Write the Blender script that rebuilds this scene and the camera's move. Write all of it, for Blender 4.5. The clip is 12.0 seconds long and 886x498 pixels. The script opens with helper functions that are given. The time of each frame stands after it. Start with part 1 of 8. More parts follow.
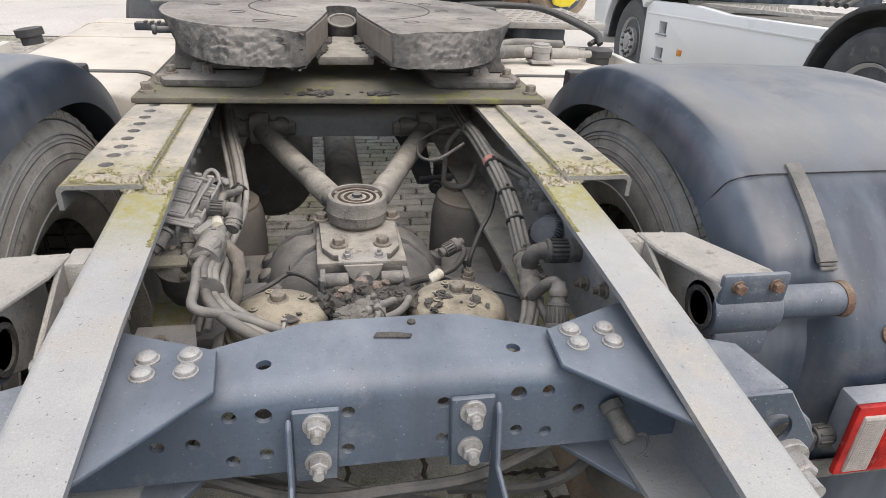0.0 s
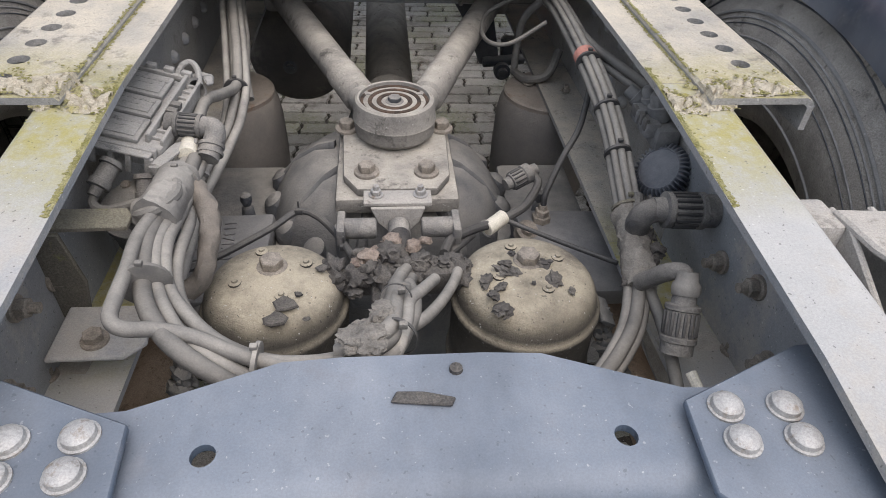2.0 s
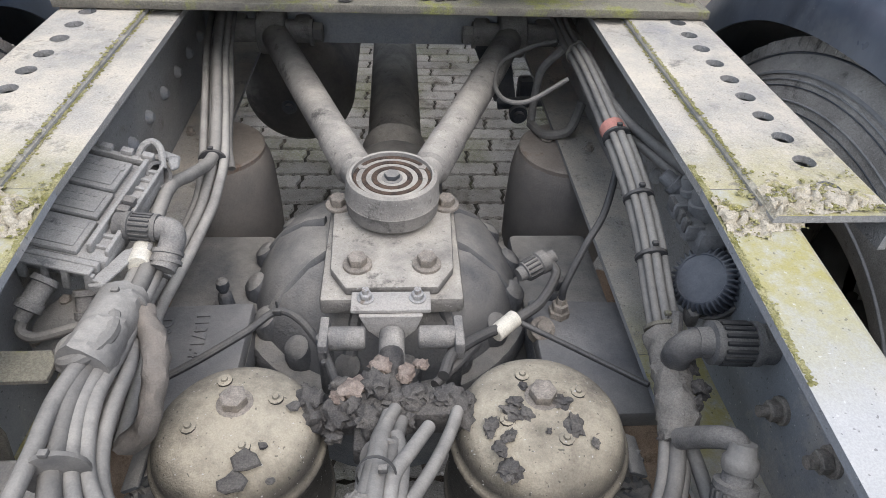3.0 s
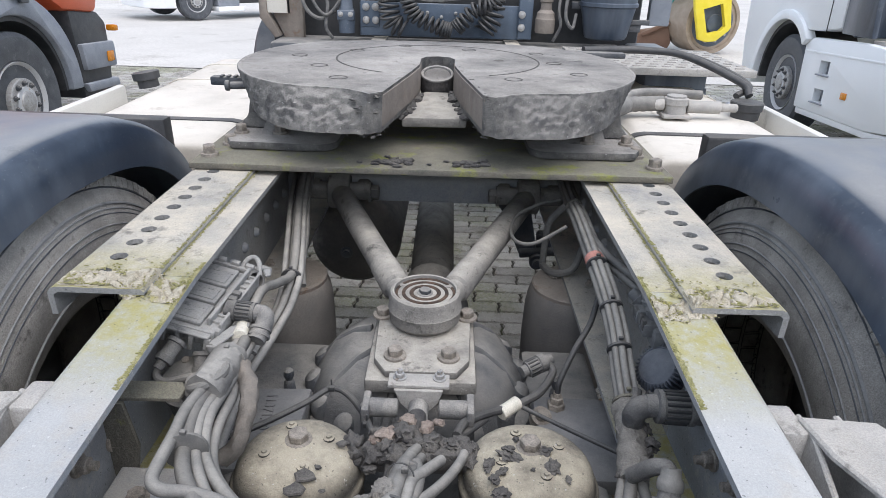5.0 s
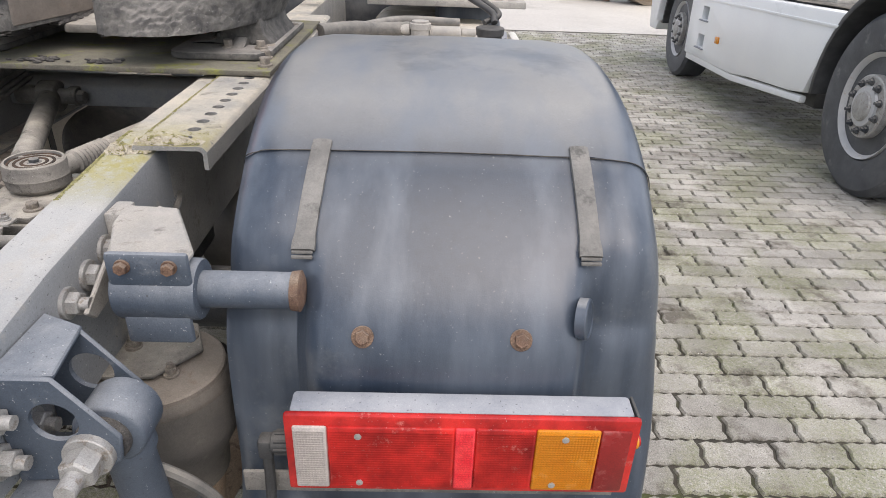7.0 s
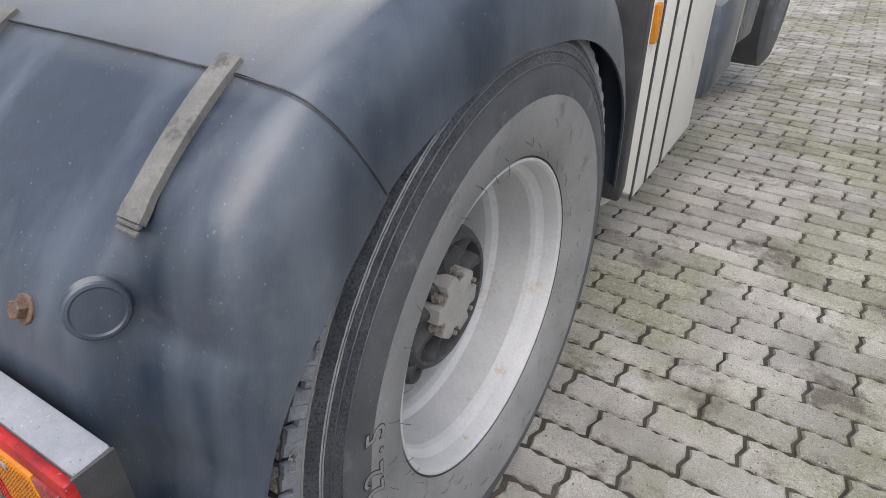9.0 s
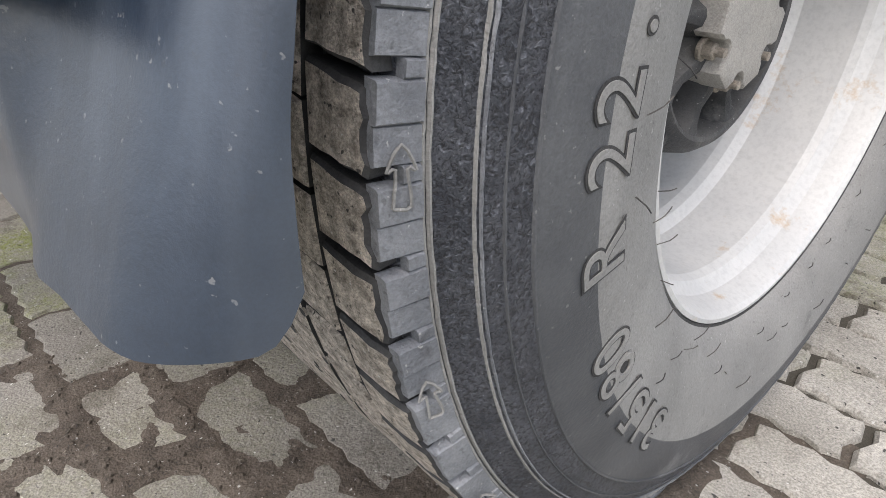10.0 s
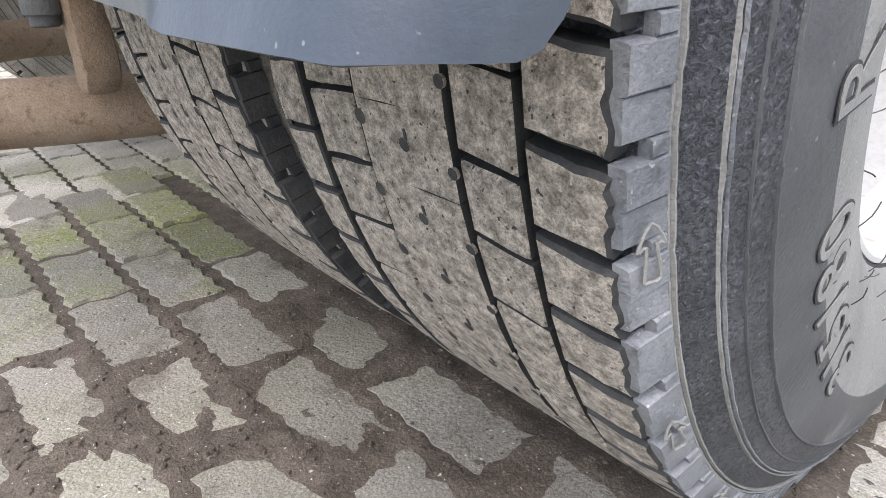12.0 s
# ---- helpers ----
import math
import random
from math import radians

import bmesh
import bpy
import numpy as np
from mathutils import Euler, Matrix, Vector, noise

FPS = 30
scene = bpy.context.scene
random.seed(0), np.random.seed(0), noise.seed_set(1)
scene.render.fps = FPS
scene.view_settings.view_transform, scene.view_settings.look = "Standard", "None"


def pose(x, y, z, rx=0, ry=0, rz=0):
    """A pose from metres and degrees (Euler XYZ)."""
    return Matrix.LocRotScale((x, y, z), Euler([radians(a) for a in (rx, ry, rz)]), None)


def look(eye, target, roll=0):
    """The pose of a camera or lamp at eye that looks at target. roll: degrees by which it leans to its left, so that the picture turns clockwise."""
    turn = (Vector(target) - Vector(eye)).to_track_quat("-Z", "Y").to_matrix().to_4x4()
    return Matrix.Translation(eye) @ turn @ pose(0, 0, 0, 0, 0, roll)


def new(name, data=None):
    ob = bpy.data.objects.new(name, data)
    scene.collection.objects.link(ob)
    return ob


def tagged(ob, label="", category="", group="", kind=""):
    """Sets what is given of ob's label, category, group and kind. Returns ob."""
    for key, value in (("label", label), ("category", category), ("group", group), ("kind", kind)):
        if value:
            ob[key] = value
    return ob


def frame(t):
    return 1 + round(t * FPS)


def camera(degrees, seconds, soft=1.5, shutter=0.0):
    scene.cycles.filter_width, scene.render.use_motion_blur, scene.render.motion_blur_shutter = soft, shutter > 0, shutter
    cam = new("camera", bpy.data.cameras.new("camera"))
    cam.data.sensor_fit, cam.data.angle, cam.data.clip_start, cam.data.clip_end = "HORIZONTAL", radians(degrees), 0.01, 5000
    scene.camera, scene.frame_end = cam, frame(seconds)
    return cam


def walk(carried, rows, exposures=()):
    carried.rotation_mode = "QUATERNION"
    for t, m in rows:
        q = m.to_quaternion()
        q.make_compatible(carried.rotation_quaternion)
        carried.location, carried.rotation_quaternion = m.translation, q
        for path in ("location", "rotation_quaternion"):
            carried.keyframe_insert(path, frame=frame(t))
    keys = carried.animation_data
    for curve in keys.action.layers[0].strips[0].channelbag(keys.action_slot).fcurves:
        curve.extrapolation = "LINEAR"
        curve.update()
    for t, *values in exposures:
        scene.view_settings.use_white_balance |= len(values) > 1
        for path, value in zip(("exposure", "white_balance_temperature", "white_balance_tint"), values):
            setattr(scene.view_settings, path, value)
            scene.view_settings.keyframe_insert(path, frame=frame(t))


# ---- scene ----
cam = camera(69.3, 12.0, soft=0.35)
PATH = [
    (0, (-0.081, -1.309, 1.372), (0.289, 0.436, 0.469), 3.2),
    (0.5, (-0.034, -1.154, 1.353), (0.311, 0.541, 0.349), 3.4),
    (1, (-0.018, -1.052, 1.328), (0.291, 0.558, 0.183), 3.7),
    (1.5, (-0.035, -0.991, 1.316), (0.204, 0.564, 0.08), 3.7),
    (2, (-0.023, -0.923, 1.3), (0.162, 0.607, 0.025), 3.2),
    (2.5, (0.005, -0.8, 1.301), (0.174, 0.72, 0.013), 3.3),
    (3, (0.01, -0.731, 1.322), (0.145, 0.803, 0.046), 2.9),
    (3.5, (0.013, -0.703, 1.341), (0.121, 0.91, 0.164), 3.1),
    (3.7, (0.01, -0.706, 1.356), (0.103, 0.939, 0.222), 3.0),
    (5.3, (0.054, -1.111, 1.388), (0.038, 0.718, 0.578), 1.6),
    (5.5, (0.099, -1.186, 1.378), (0.082, 0.643, 0.571), 1.5),
    (6, (0.318, -1.387, 1.357), (0.322, 0.438, 0.539), 1.7),
    (6.5, (0.605, -1.404, 1.355), (0.634, 0.408, 0.509), 1.7),
    (7, (0.886, -1.338, 1.359), (0.937, 0.423, 0.412), 2.2),
    (7.2, (1.003, -1.326, 1.341), (1.044, 0.418, 0.362), 2.2),
    (8.8, (1.618, -0.864, 1.256), (0.858, 0.62, 0.152), 0.5),
    (9, (1.631, -0.813, 1.218), (0.74, 0.605, 0.125), -0.2),
    (9.3, (1.585, -0.729, 1.066), (0.42, 0.519, 0.024), -1.1),
    (9.5, (1.555, -0.711, 0.904), (0.303, 0.477, -0.107), -1.9),
    (10, (1.441, -0.684, 0.607), (0.158, 0.493, -0.377), 0.485),
    (10.2, (1.4, -0.677, 0.543), (0.076, 0.484, -0.45), -0.68),
    (10.5, (1.375, -0.702, 0.514), (0.08, 0.493, -0.433), -0.359),
    (11, (1.37, -0.728, 0.498), (0.043, 0.464, -0.406), -0.635),
    (11.5, (1.367, -0.735, 0.475), (0.015, 0.452, -0.4), -0.736),
    (12, (1.364, -0.728, 0.478), (0, 0.457, -0.381), -0.833),
]
walk(cam, [(t, look(eye, target, roll)) for t, eye, target, roll in PATH],
     [(0, 0.52, 6950, 13), (1.5, 0.50, 6950, 13), (2, 0.57, 6700, 14), (2.5, 0.54, 6500, 15), (3, 0.76, 6350, 13), (3.5, 0.97, 6150, 11), (5.5, 0.55, 6250, 12), (6, 0.55, 6450, 12), (7, 0.58, 6850, 14),
      (9, 0.42, 6650, 13), (9.5, 0.74, 6650, 12), (10, 1.02, 6900, 13), (10.5, 1.4, 7000, 14), (11, 1.47, 6900, 14), (12, 1.52, 6700, 13)])

# ---- light: bright overcast ----
world = bpy.data.worlds.new("overcast_sky")
scene.world = world
world.use_nodes = True
wn = world.node_tree.nodes
sky = wn.new("ShaderNodeTexSky")
sky.sky_type = "NISHITA"
sky.sun_disc = False
sky.sun_elevation = radians(60)
sky.sun_rotation = radians(152)
sky.air_density, sky.dust_density, sky.ozone_density = 1.0, 4.0, 1.0
wn["Background"].inputs[1].default_value = 0.148
# a thin even cloud layer greys the blue
veil = wn.new("ShaderNodeMix")
veil.data_type = "RGBA"
veil.inputs[0].default_value = 0.6
veil.inputs[7].default_value = (5.0, 5.5, 6.15, 1)
world.node_tree.links.new(sky.outputs[0], veil.inputs[6])
world.node_tree.links.new(veil.outputs[2], wn["Background"].inputs[0])
sun = new("sun", bpy.data.lights.new("sun", "SUN"))
sun.data.energy, sun.data.angle, sun.data.color = 1.25, radians(60), (1.0, 0.98, 0.96)
sun.matrix_world = look((0.7, -2.2, 4.8), (0, 0, 0))


# ---- materials ----
def mat(name, c1, c2, rough=0.6, metal=0.0, scale=9.0, bump=0.15, fine=160.0, dust=None, dust_amt=0.0,
        dust_scale=14.0, spots=None, spot_amt=0.0, spot_scale=30.0, moss=0.0, per=0.0, spec=0.5, grit=0.22, gscale=520.0, specks=0.0, dsoft=0.0, craze=0.0, film=None, dlow=0.0, streak=None, streak_amt=0.0):
    """Two-scale mottled paint, rubber or metal; dust lies on faces that look up; spots are rust, mud or moss."""
    m = bpy.data.materials.new(name)
    m.use_nodes = True
    nt, L = m.node_tree, m.node_tree.links
    N = nt.nodes.new
    bsdf = nt.nodes["Principled BSDF"]
    geo = N("ShaderNodeNewGeometry")

    def noise_tex(sc, det, rgh=0.6):
        n = N("ShaderNodeTexNoise")
        n.inputs["Scale"].default_value, n.inputs["Detail"].default_value, n.inputs["Roughness"].default_value = sc, det, rgh
        L.new(geo.outputs["Position"], n.inputs["Vector"])
        return n.outputs["Fac"]

    def ramp(src, a, b):
        r = N("ShaderNodeMapRange")
        r.inputs["From Min"].default_value, r.inputs["From Max"].default_value = a, b
        L.new(src, r.inputs["Value"])
        return r.outputs["Result"]

    def times(a, b):
        t = N("ShaderNodeMath")
        t.operation = "MULTIPLY"
        for i, s in enumerate((a, b)):
            if isinstance(s, float):
                t.inputs[i].default_value = s
            else:
                L.new(s, t.inputs[i])
        return t.outputs[0]

    def mix(fac, a, b):
        x = N("ShaderNodeMix")
        x.data_type = "RGBA"
        L.new(fac, x.inputs[0])
        for k, s in ((6, a), (7, b)):
            if isinstance(s, tuple):
                x.inputs[k].default_value = (*s, 1)
            else:
                L.new(s, x.inputs[k])
        return x.outputs[2]

    big, small = noise_tex(scale, 6.0), noise_tex(fine, 4.0)
    col = mix(ramp(big, 0.35, 0.65), c1, c2)
    col = mix(times(ramp(small, 0.45, 0.7), 0.22), col, tuple(0.55 * v for v in c1))
    if moss:
        col = mix(times(times(ramp(noise_tex(1.7, 5.0, 0.6), 0.46, 0.58), ramp(noise_tex(90.0, 3.0, 0.7), 0.3, 0.6)), float(moss)), col, (0.17, 0.19, 0.06))
    rg = None
    if dust:
        sep = N("ShaderNodeSeparateXYZ")
        L.new(geo.outputs["Normal"], sep.inputs[0])
        up = ramp(sep.outputs[2], dlow, 0.95)
        d = times(times(ramp(up, -0.12 if dlow == 0 else 0.0, 1.0), ramp(noise_tex(dust_scale, 7.0, 0.7), 0.25 - dsoft, 0.7 + dsoft)), float(dust_amt))
        col = mix(d, col, dust)
        rg = d
    if film:
        # a thin moss film that fades out along y
        pos = N("ShaderNodeSeparateXYZ")
        L.new(geo.outputs["Position"], pos.inputs[0])
        top = N("ShaderNodeSeparateXYZ")
        L.new(geo.outputs["Normal"], top.inputs[0])
        f = times(times(ramp(pos.outputs[1], film[0], film[1]), ramp(top.outputs[2], 0.5, 0.9)), ramp(noise_tex(45.0, 8.0, 0.75), 0.26, 0.58))
        col = mix(f, col, (0.33, 0.30, 0.12))
    if spots:
        s = times(ramp(noise_tex(spot_scale, 8.0, 0.72), 0.62 - 0.25 * spot_amt, 0.72 - 0.2 * spot_amt), 0.9)
        col = mix(s, col, spots)
    gr = noise_tex(gscale, 3.0, 0.75)
    if grit:
        gm = N("ShaderNodeMapRange")
        gm.inputs["From Min"].default_value, gm.inputs["From Max"].default_value = 0.39, 0.61
        gm.inputs["To Min"].default_value, gm.inputs["To Max"].default_value = 1 - 0.6 * grit, 1 + 0.6 * grit
        L.new(gr, gm.inputs["Value"])
        hv = N("ShaderNodeHueSaturation")
        L.new(gm.outputs["Result"], hv.inputs["Value"])
        L.new(col, hv.inputs["Color"])
        col = hv.outputs[0]
    if specks:
        col = mix(times(ramp(noise_tex(gscale * 0.45, 2.0, 0.5), 0.70, 0.74), float(specks)), col, (0.62, 0.62, 0.60))
        col = mix(times(ramp(noise_tex(gscale * 0.4, 1.0, 0.5), 0.29, 0.25), float(specks)), col, (0.03, 0.03, 0.03))
    cr = None
    if craze:
        # worm-like pits between raised skin; dark pits and light crests paint the relief's shading
        cn = N("ShaderNodeTexNoise")
        cn.inputs["Scale"].default_value, cn.inputs["Detail"].default_value, cn.inputs["Roughness"].default_value, cn.inputs["Distortion"].default_value = craze, 5.0, 0.65, 0.8
        L.new(geo.outputs["Position"], cn.inputs["Vector"])
        cr = ramp(cn.outputs["Fac"], 0.40, 0.60)
        col = mix(times(ramp(cr, 0.42, 0.05), 0.85), col, tuple(0.3 * v for v in c1))
        col = mix(times(ramp(cr, 0.8, 1.0), 0.2), col, tuple(min(1.0, 1.5 * v) for v in c2))
    if streak:
        # streaks down the surface: beam stains, plastic's chalky fading and its painted sky sheen
        vm = N("ShaderNodeVectorMath")
        vm.operation = "MULTIPLY"
        vm.inputs[1].default_value = (11.0, 5.0, 1.3)
        L.new(geo.outputs["Position"], vm.inputs[0])
        sn = N("ShaderNodeTexNoise")
        sn.inputs["Scale"].default_value, sn.inputs["Detail"].default_value, sn.inputs["Roughness"].default_value = 1.0, 5.0, 0.55
        L.new(vm.outputs[0], sn.inputs["Vector"])
        col = mix(times(ramp(sn.outputs["Fac"], 0.42, 0.72), float(streak_amt)), col, streak)
    if per:
        info = N("ShaderNodeObjectInfo")
        hsv = N("ShaderNodeHueSaturation")
        L.new(ramp(info.outputs["Random"], -0.0, 1.0), hsv.inputs["Fac"])
        hsv.inputs["Fac"].default_value = 1
        v = N("ShaderNodeMapRange")
        v.inputs["To Min"].default_value, v.inputs["To Max"].default_value = 1 - per, 1 + per
        L.new(info.outputs["Random"], v.inputs["Value"])
        L.new(v.outputs["Result"], hsv.inputs["Value"])
        L.new(col, hsv.inputs["Color"])
        col = hsv.outputs[0]
        for l in list(hsv.inputs["Fac"].links):
            L.remove(l)
    L.new(col, bsdf.inputs["Base Color"])
    bsdf.inputs["Metallic"].default_value = metal
    bsdf.inputs["Specular IOR Level"].default_value = spec
    r = N("ShaderNodeMapRange")
    r.inputs["To Min"].default_value, r.inputs["To Max"].default_value = rough - 0.1, min(1.0, rough + 0.12)
    L.new(big, r.inputs["Value"])
    if rg is not None:
        a = N("ShaderNodeMath")
        a.operation = "ADD"
        a.use_clamp = True
        L.new(r.outputs[0], a.inputs[0])
        L.new(times(rg, 0.4), a.inputs[1])
        L.new(a.outputs[0], bsdf.inputs["Roughness"])
    else:
        L.new(r.outputs[0], bsdf.inputs["Roughness"])
    if bump:
        b = N("ShaderNodeBump")
        b.inputs["Strength"].default_value, b.inputs["Distance"].default_value = bump, 0.004
        mx = N("ShaderNodeMath")
        mx.operation = "ADD"
        L.new(small, mx.inputs[0])
        L.new(big, mx.inputs[1])
        mg = N("ShaderNodeMath")
        mg.operation = "MULTIPLY_ADD"
        mg.inputs[1].default_value = 0.5
        L.new(gr, mg.inputs[0])
        L.new(mx.outputs[0], mg.inputs[2])
        if cr is not None:
            ad = N("ShaderNodeMath")
            ad.operation = "MULTIPLY_ADD"
            ad.inputs[1].default_value = 1.6
            L.new(cr, ad.inputs[0])
            L.new(mx.outputs[0], ad.inputs[2])
            L.new(ad.outputs[0], mg.inputs[2])
        L.new(mg.outputs[0], b.inputs["Height"])
        L.new(b.outputs[0], bsdf.inputs["Normal"])
    return m


DUST = (0.36, 0.33, 0.28)
M = {
    "rail": mat("grey_blue_frame_paint", (0.20, 0.22, 0.24), (0.28, 0.29, 0.30), 0.55, 0.0, 3.5, 0.25, dust=(0.52, 0.51, 0.48), dust_amt=1.0, dust_scale=5, dsoft=0.2, spots=(0.40, 0.375, 0.335), spot_amt=0.38, spot_scale=6, grit=0.13, specks=0.5, film=(-0.47, -0.33)),
    "rail_dusty": mat("dusty_frame_paint", (0.22, 0.225, 0.225), (0.32, 0.315, 0.30), 0.8, 0.0, 5, 0.6, dust=(0.54, 0.49, 0.40), dust_amt=1.2, dust_scale=9, spots=(0.19, 0.18, 0.155), spot_amt=0.22, spot_scale=22, grit=0.22, specks=0.5, film=(-0.10, -0.25)),
    "beam": mat("blue_grey_beam_paint", (0.075, 0.106, 0.150), (0.120, 0.152, 0.196), 0.40, 0.0, 3.5, 0.12, dust=(0.34, 0.36, 0.385), dust_amt=0.72, dust_scale=5, dsoft=0.1, dlow=0.3, spots=(0.20, 0.215, 0.24), spot_amt=0.18, spot_scale=9, grit=0.10, specks=0.3, streak=(0.045, 0.055, 0.07), streak_amt=0.5),
    "web": mat("dirty_web_paint", (0.20, 0.225, 0.26), (0.42, 0.42, 0.405), 0.65, 0.0, 3.5, 0.4, dust=(0.45, 0.42, 0.37), dust_amt=0.9, spots=(0.40, 0.38, 0.35), spot_amt=0.4, spot_scale=9, grit=0.15),
    "dirt_iron": mat("dust_caked_cast_iron", (0.13, 0.125, 0.118), (0.28, 0.265, 0.24), 0.85, 0.0, 11, 0.7, dust=(0.50, 0.465, 0.40), dust_amt=1.1, dust_scale=12, dlow=0.1, spots=(0.08, 0.076, 0.07), spot_amt=0.16, spot_scale=20, grit=0.14, specks=0.4),
    "dark_iron": mat("dark_dusty_iron", (0.040, 0.047, 0.058), (0.12, 0.122, 0.124), 0.6, 0.0, 9, 0.7, dust=(0.40, 0.375, 0.33), dust_amt=0.85, dust_scale=10, dlow=0.25, grit=0.15),
    "hub_iron": mat("painted_hub_iron", (0.020, 0.022, 0.026), (0.052, 0.053, 0.056), 0.6, 0.0, 9, 0.4, dust=(0.30, 0.29, 0.27), dust_amt=0.4, dust_scale=12, spots=(0.12, 0.12, 0.118), spot_amt=0.18, spot_scale=14, grit=0.2, specks=0.3),
    "chamber": mat("dust_caked_chamber_paint", (0.028, 0.027, 0.026), (0.075, 0.069, 0.060), 0.8, 0.0, 7, 0.7, dust=(0.43, 0.385, 0.295), dust_amt=1.5, dust_scale=16, dlow=0.15, dsoft=0.1, spots=(0.14, 0.125, 0.105), spot_amt=0.12, spot_scale=9, grit=0.14, specks=0.6),
    "ecu": mat("dusty_grey_module_casting", (0.20, 0.20, 0.195), (0.33, 0.325, 0.31), 0.75, 0.1, 18, 0.5, dust=(0.44, 0.42, 0.38), dust_amt=0.8, spots=(0.12, 0.12, 0.12), spot_amt=0.2, spot_scale=30, grit=0.2),
    # darker bellows rubber for the brightly lit rear springs, the tank and a sleeve
    "dark_bellows": mat("dark_bellows_rubber", (0.055, 0.054, 0.053), (0.125, 0.115, 0.102), 0.75, 0.0, 6, 0.5, dust=(0.33, 0.285, 0.235), dust_amt=0.9, spots=(0.19, 0.175, 0.155), spot_amt=0.2, spot_scale=7, grit=0.12),
    # pavers under the truck: its shade is put into a darker base colour
    "paver_mossy_shaded": mat("mossy_shaded_paver", (0.19, 0.18, 0.16), (0.305, 0.29, 0.262), 0.92, 0.0, 3.2, 1.0, fine=150, spots=(0.12, 0.108, 0.088), spot_amt=0.32, spot_scale=6, per=0.15, moss=1.0, grit=0.46, gscale=330, specks=0.8),
    "paver_shaded": mat("shaded_concrete_paver", (0.19, 0.18, 0.16), (0.305, 0.29, 0.262), 0.92, 0.0, 3.2, 1.0, fine=150, spots=(0.12, 0.108, 0.088), spot_amt=0.32, spot_scale=6, per=0.15, moss=0.2, grit=0.46, gscale=330, specks=0.8),
    "bracket": mat("dark_blue_bracket_paint", (0.052, 0.072, 0.102), (0.085, 0.108, 0.142), 0.45, 0.0, 6, 0.2, dust=(0.33, 0.345, 0.36), dust_amt=0.8, dust_scale=9, spots=(0.17, 0.185, 0.205), spot_amt=0.16, spot_scale=16, grit=0.15, specks=0.5),
    "cap_rust": mat("dark_flaking_rust", (0.035, 0.027, 0.022), (0.135, 0.088, 0.060), 0.9, 0.0, 45, 1.0, spots=(0.24, 0.19, 0.15), spot_amt=0.03, spot_scale=60, grit=0.4),
    "rubber_brown": mat("mud_dusted_rubber", (0.26, 0.245, 0.22), (0.42, 0.395, 0.355), 0.9, 0.0, 14, 0.7, fine=240, spots=(0.10, 0.095, 0.085), spot_amt=0.2, spot_scale=26, grit=0.3, specks=0.4),
    "beam_rust": mat("brown_dusty_beam", (0.22, 0.155, 0.105), (0.30, 0.235, 0.175), 0.9, 0.0, 12, 0.7, spots=(0.13, 0.09, 0.06), spot_amt=0.3, spot_scale=50, grit=0.3),
    "grease": mat("greased_steel_plate", (0.070, 0.068, 0.066), (0.19, 0.182, 0.166), 0.75, 0.0, 26, 1.0, fine=110, dust=(0.46, 0.43, 0.39), dust_amt=1.1, dust_scale=5, dlow=0.6, spots=(0.10, 0.095, 0.09), spot_amt=0.14, spot_scale=20, grit=0.25, specks=0.4),
    "clod": mat("dried_black_grease", (0.025, 0.025, 0.03), (0.09, 0.085, 0.08), 0.8, 0.0, 40, 1.0, dust=DUST, dust_amt=0.4, grit=0.35),
    "moss_plate": mat("mossy_steel_plate", (0.11, 0.105, 0.09), (0.17, 0.155, 0.125), 0.9, 0.0, 9, 0.7, dust=(0.26, 0.245, 0.18), dust_amt=0.8, spots=(0.23, 0.24, 0.06), spot_amt=0.33, spot_scale=13, grit=0.35),
    "moss": mat("moss", (0.20, 0.19, 0.055), (0.40, 0.37, 0.20), 0.95, 0.0, 60, 1.0, grit=0.4),
    # the pale streak colour also paints bands of reflected sky on the mudguards
    "plastic": mat("weathered_dark_plastic", (0.014, 0.023, 0.040), (0.034, 0.050, 0.076), 0.30, 0.0, 3.2, 0.10, fine=60, dust=(0.52, 0.50, 0.455), dust_amt=0.85, dust_scale=1.5, dsoft=0.5, dlow=0.84, spots=(0.10, 0.108, 0.115), spot_amt=0.26, spot_scale=2.6, grit=0.15, specks=0.2, spec=0.75, streak=(0.14, 0.165, 0.20), streak_amt=0.75),
    "black_plastic": mat("black_plastic", (0.022, 0.024, 0.028), (0.05, 0.052, 0.055), 0.5, 0.0, 12, 0.2, dust=DUST, dust_amt=0.35, grit=0.2),
    "rubber": mat("tyre_rubber", (0.050, 0.055, 0.064), (0.095, 0.10, 0.108), 0.5, 0.0, 9, 0.3, fine=240, spots=(0.17, 0.173, 0.178), spot_amt=0.18, spot_scale=8, grit=0.15, specks=0.2),
    "rubber_rough": mat("crazed_tyre_rubber", (0.085, 0.095, 0.118), (0.165, 0.178, 0.208), 0.42, 0.0, 30, 1.0, fine=420, spots=(0.24, 0.25, 0.27), spot_amt=0.06, spot_scale=160, grit=0.2, gscale=700, craze=330),
    "shoulder": mat("scuffed_shoulder_rubber", (0.13, 0.140, 0.158), (0.25, 0.262, 0.282), 0.5, 0.0, 22, 0.45, fine=300, spots=(0.06, 0.063, 0.072), spot_amt=0.20, spot_scale=40, grit=0.18, specks=0.4),
    "rubber_dusty": mat("dusty_side_wall_rubber", (0.21, 0.21, 0.205), (0.29, 0.288, 0.28), 0.85, 0.0, 7, 0.4, fine=300, spots=(0.16, 0.16, 0.158), spot_amt=0.2, spot_scale=12, grit=0.15, specks=0.3),
    # bare rubber, darkened further for the shade inside grooves, sipes and narrow gaps
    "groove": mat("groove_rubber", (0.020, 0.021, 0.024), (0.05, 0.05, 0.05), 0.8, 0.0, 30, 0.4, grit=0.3),
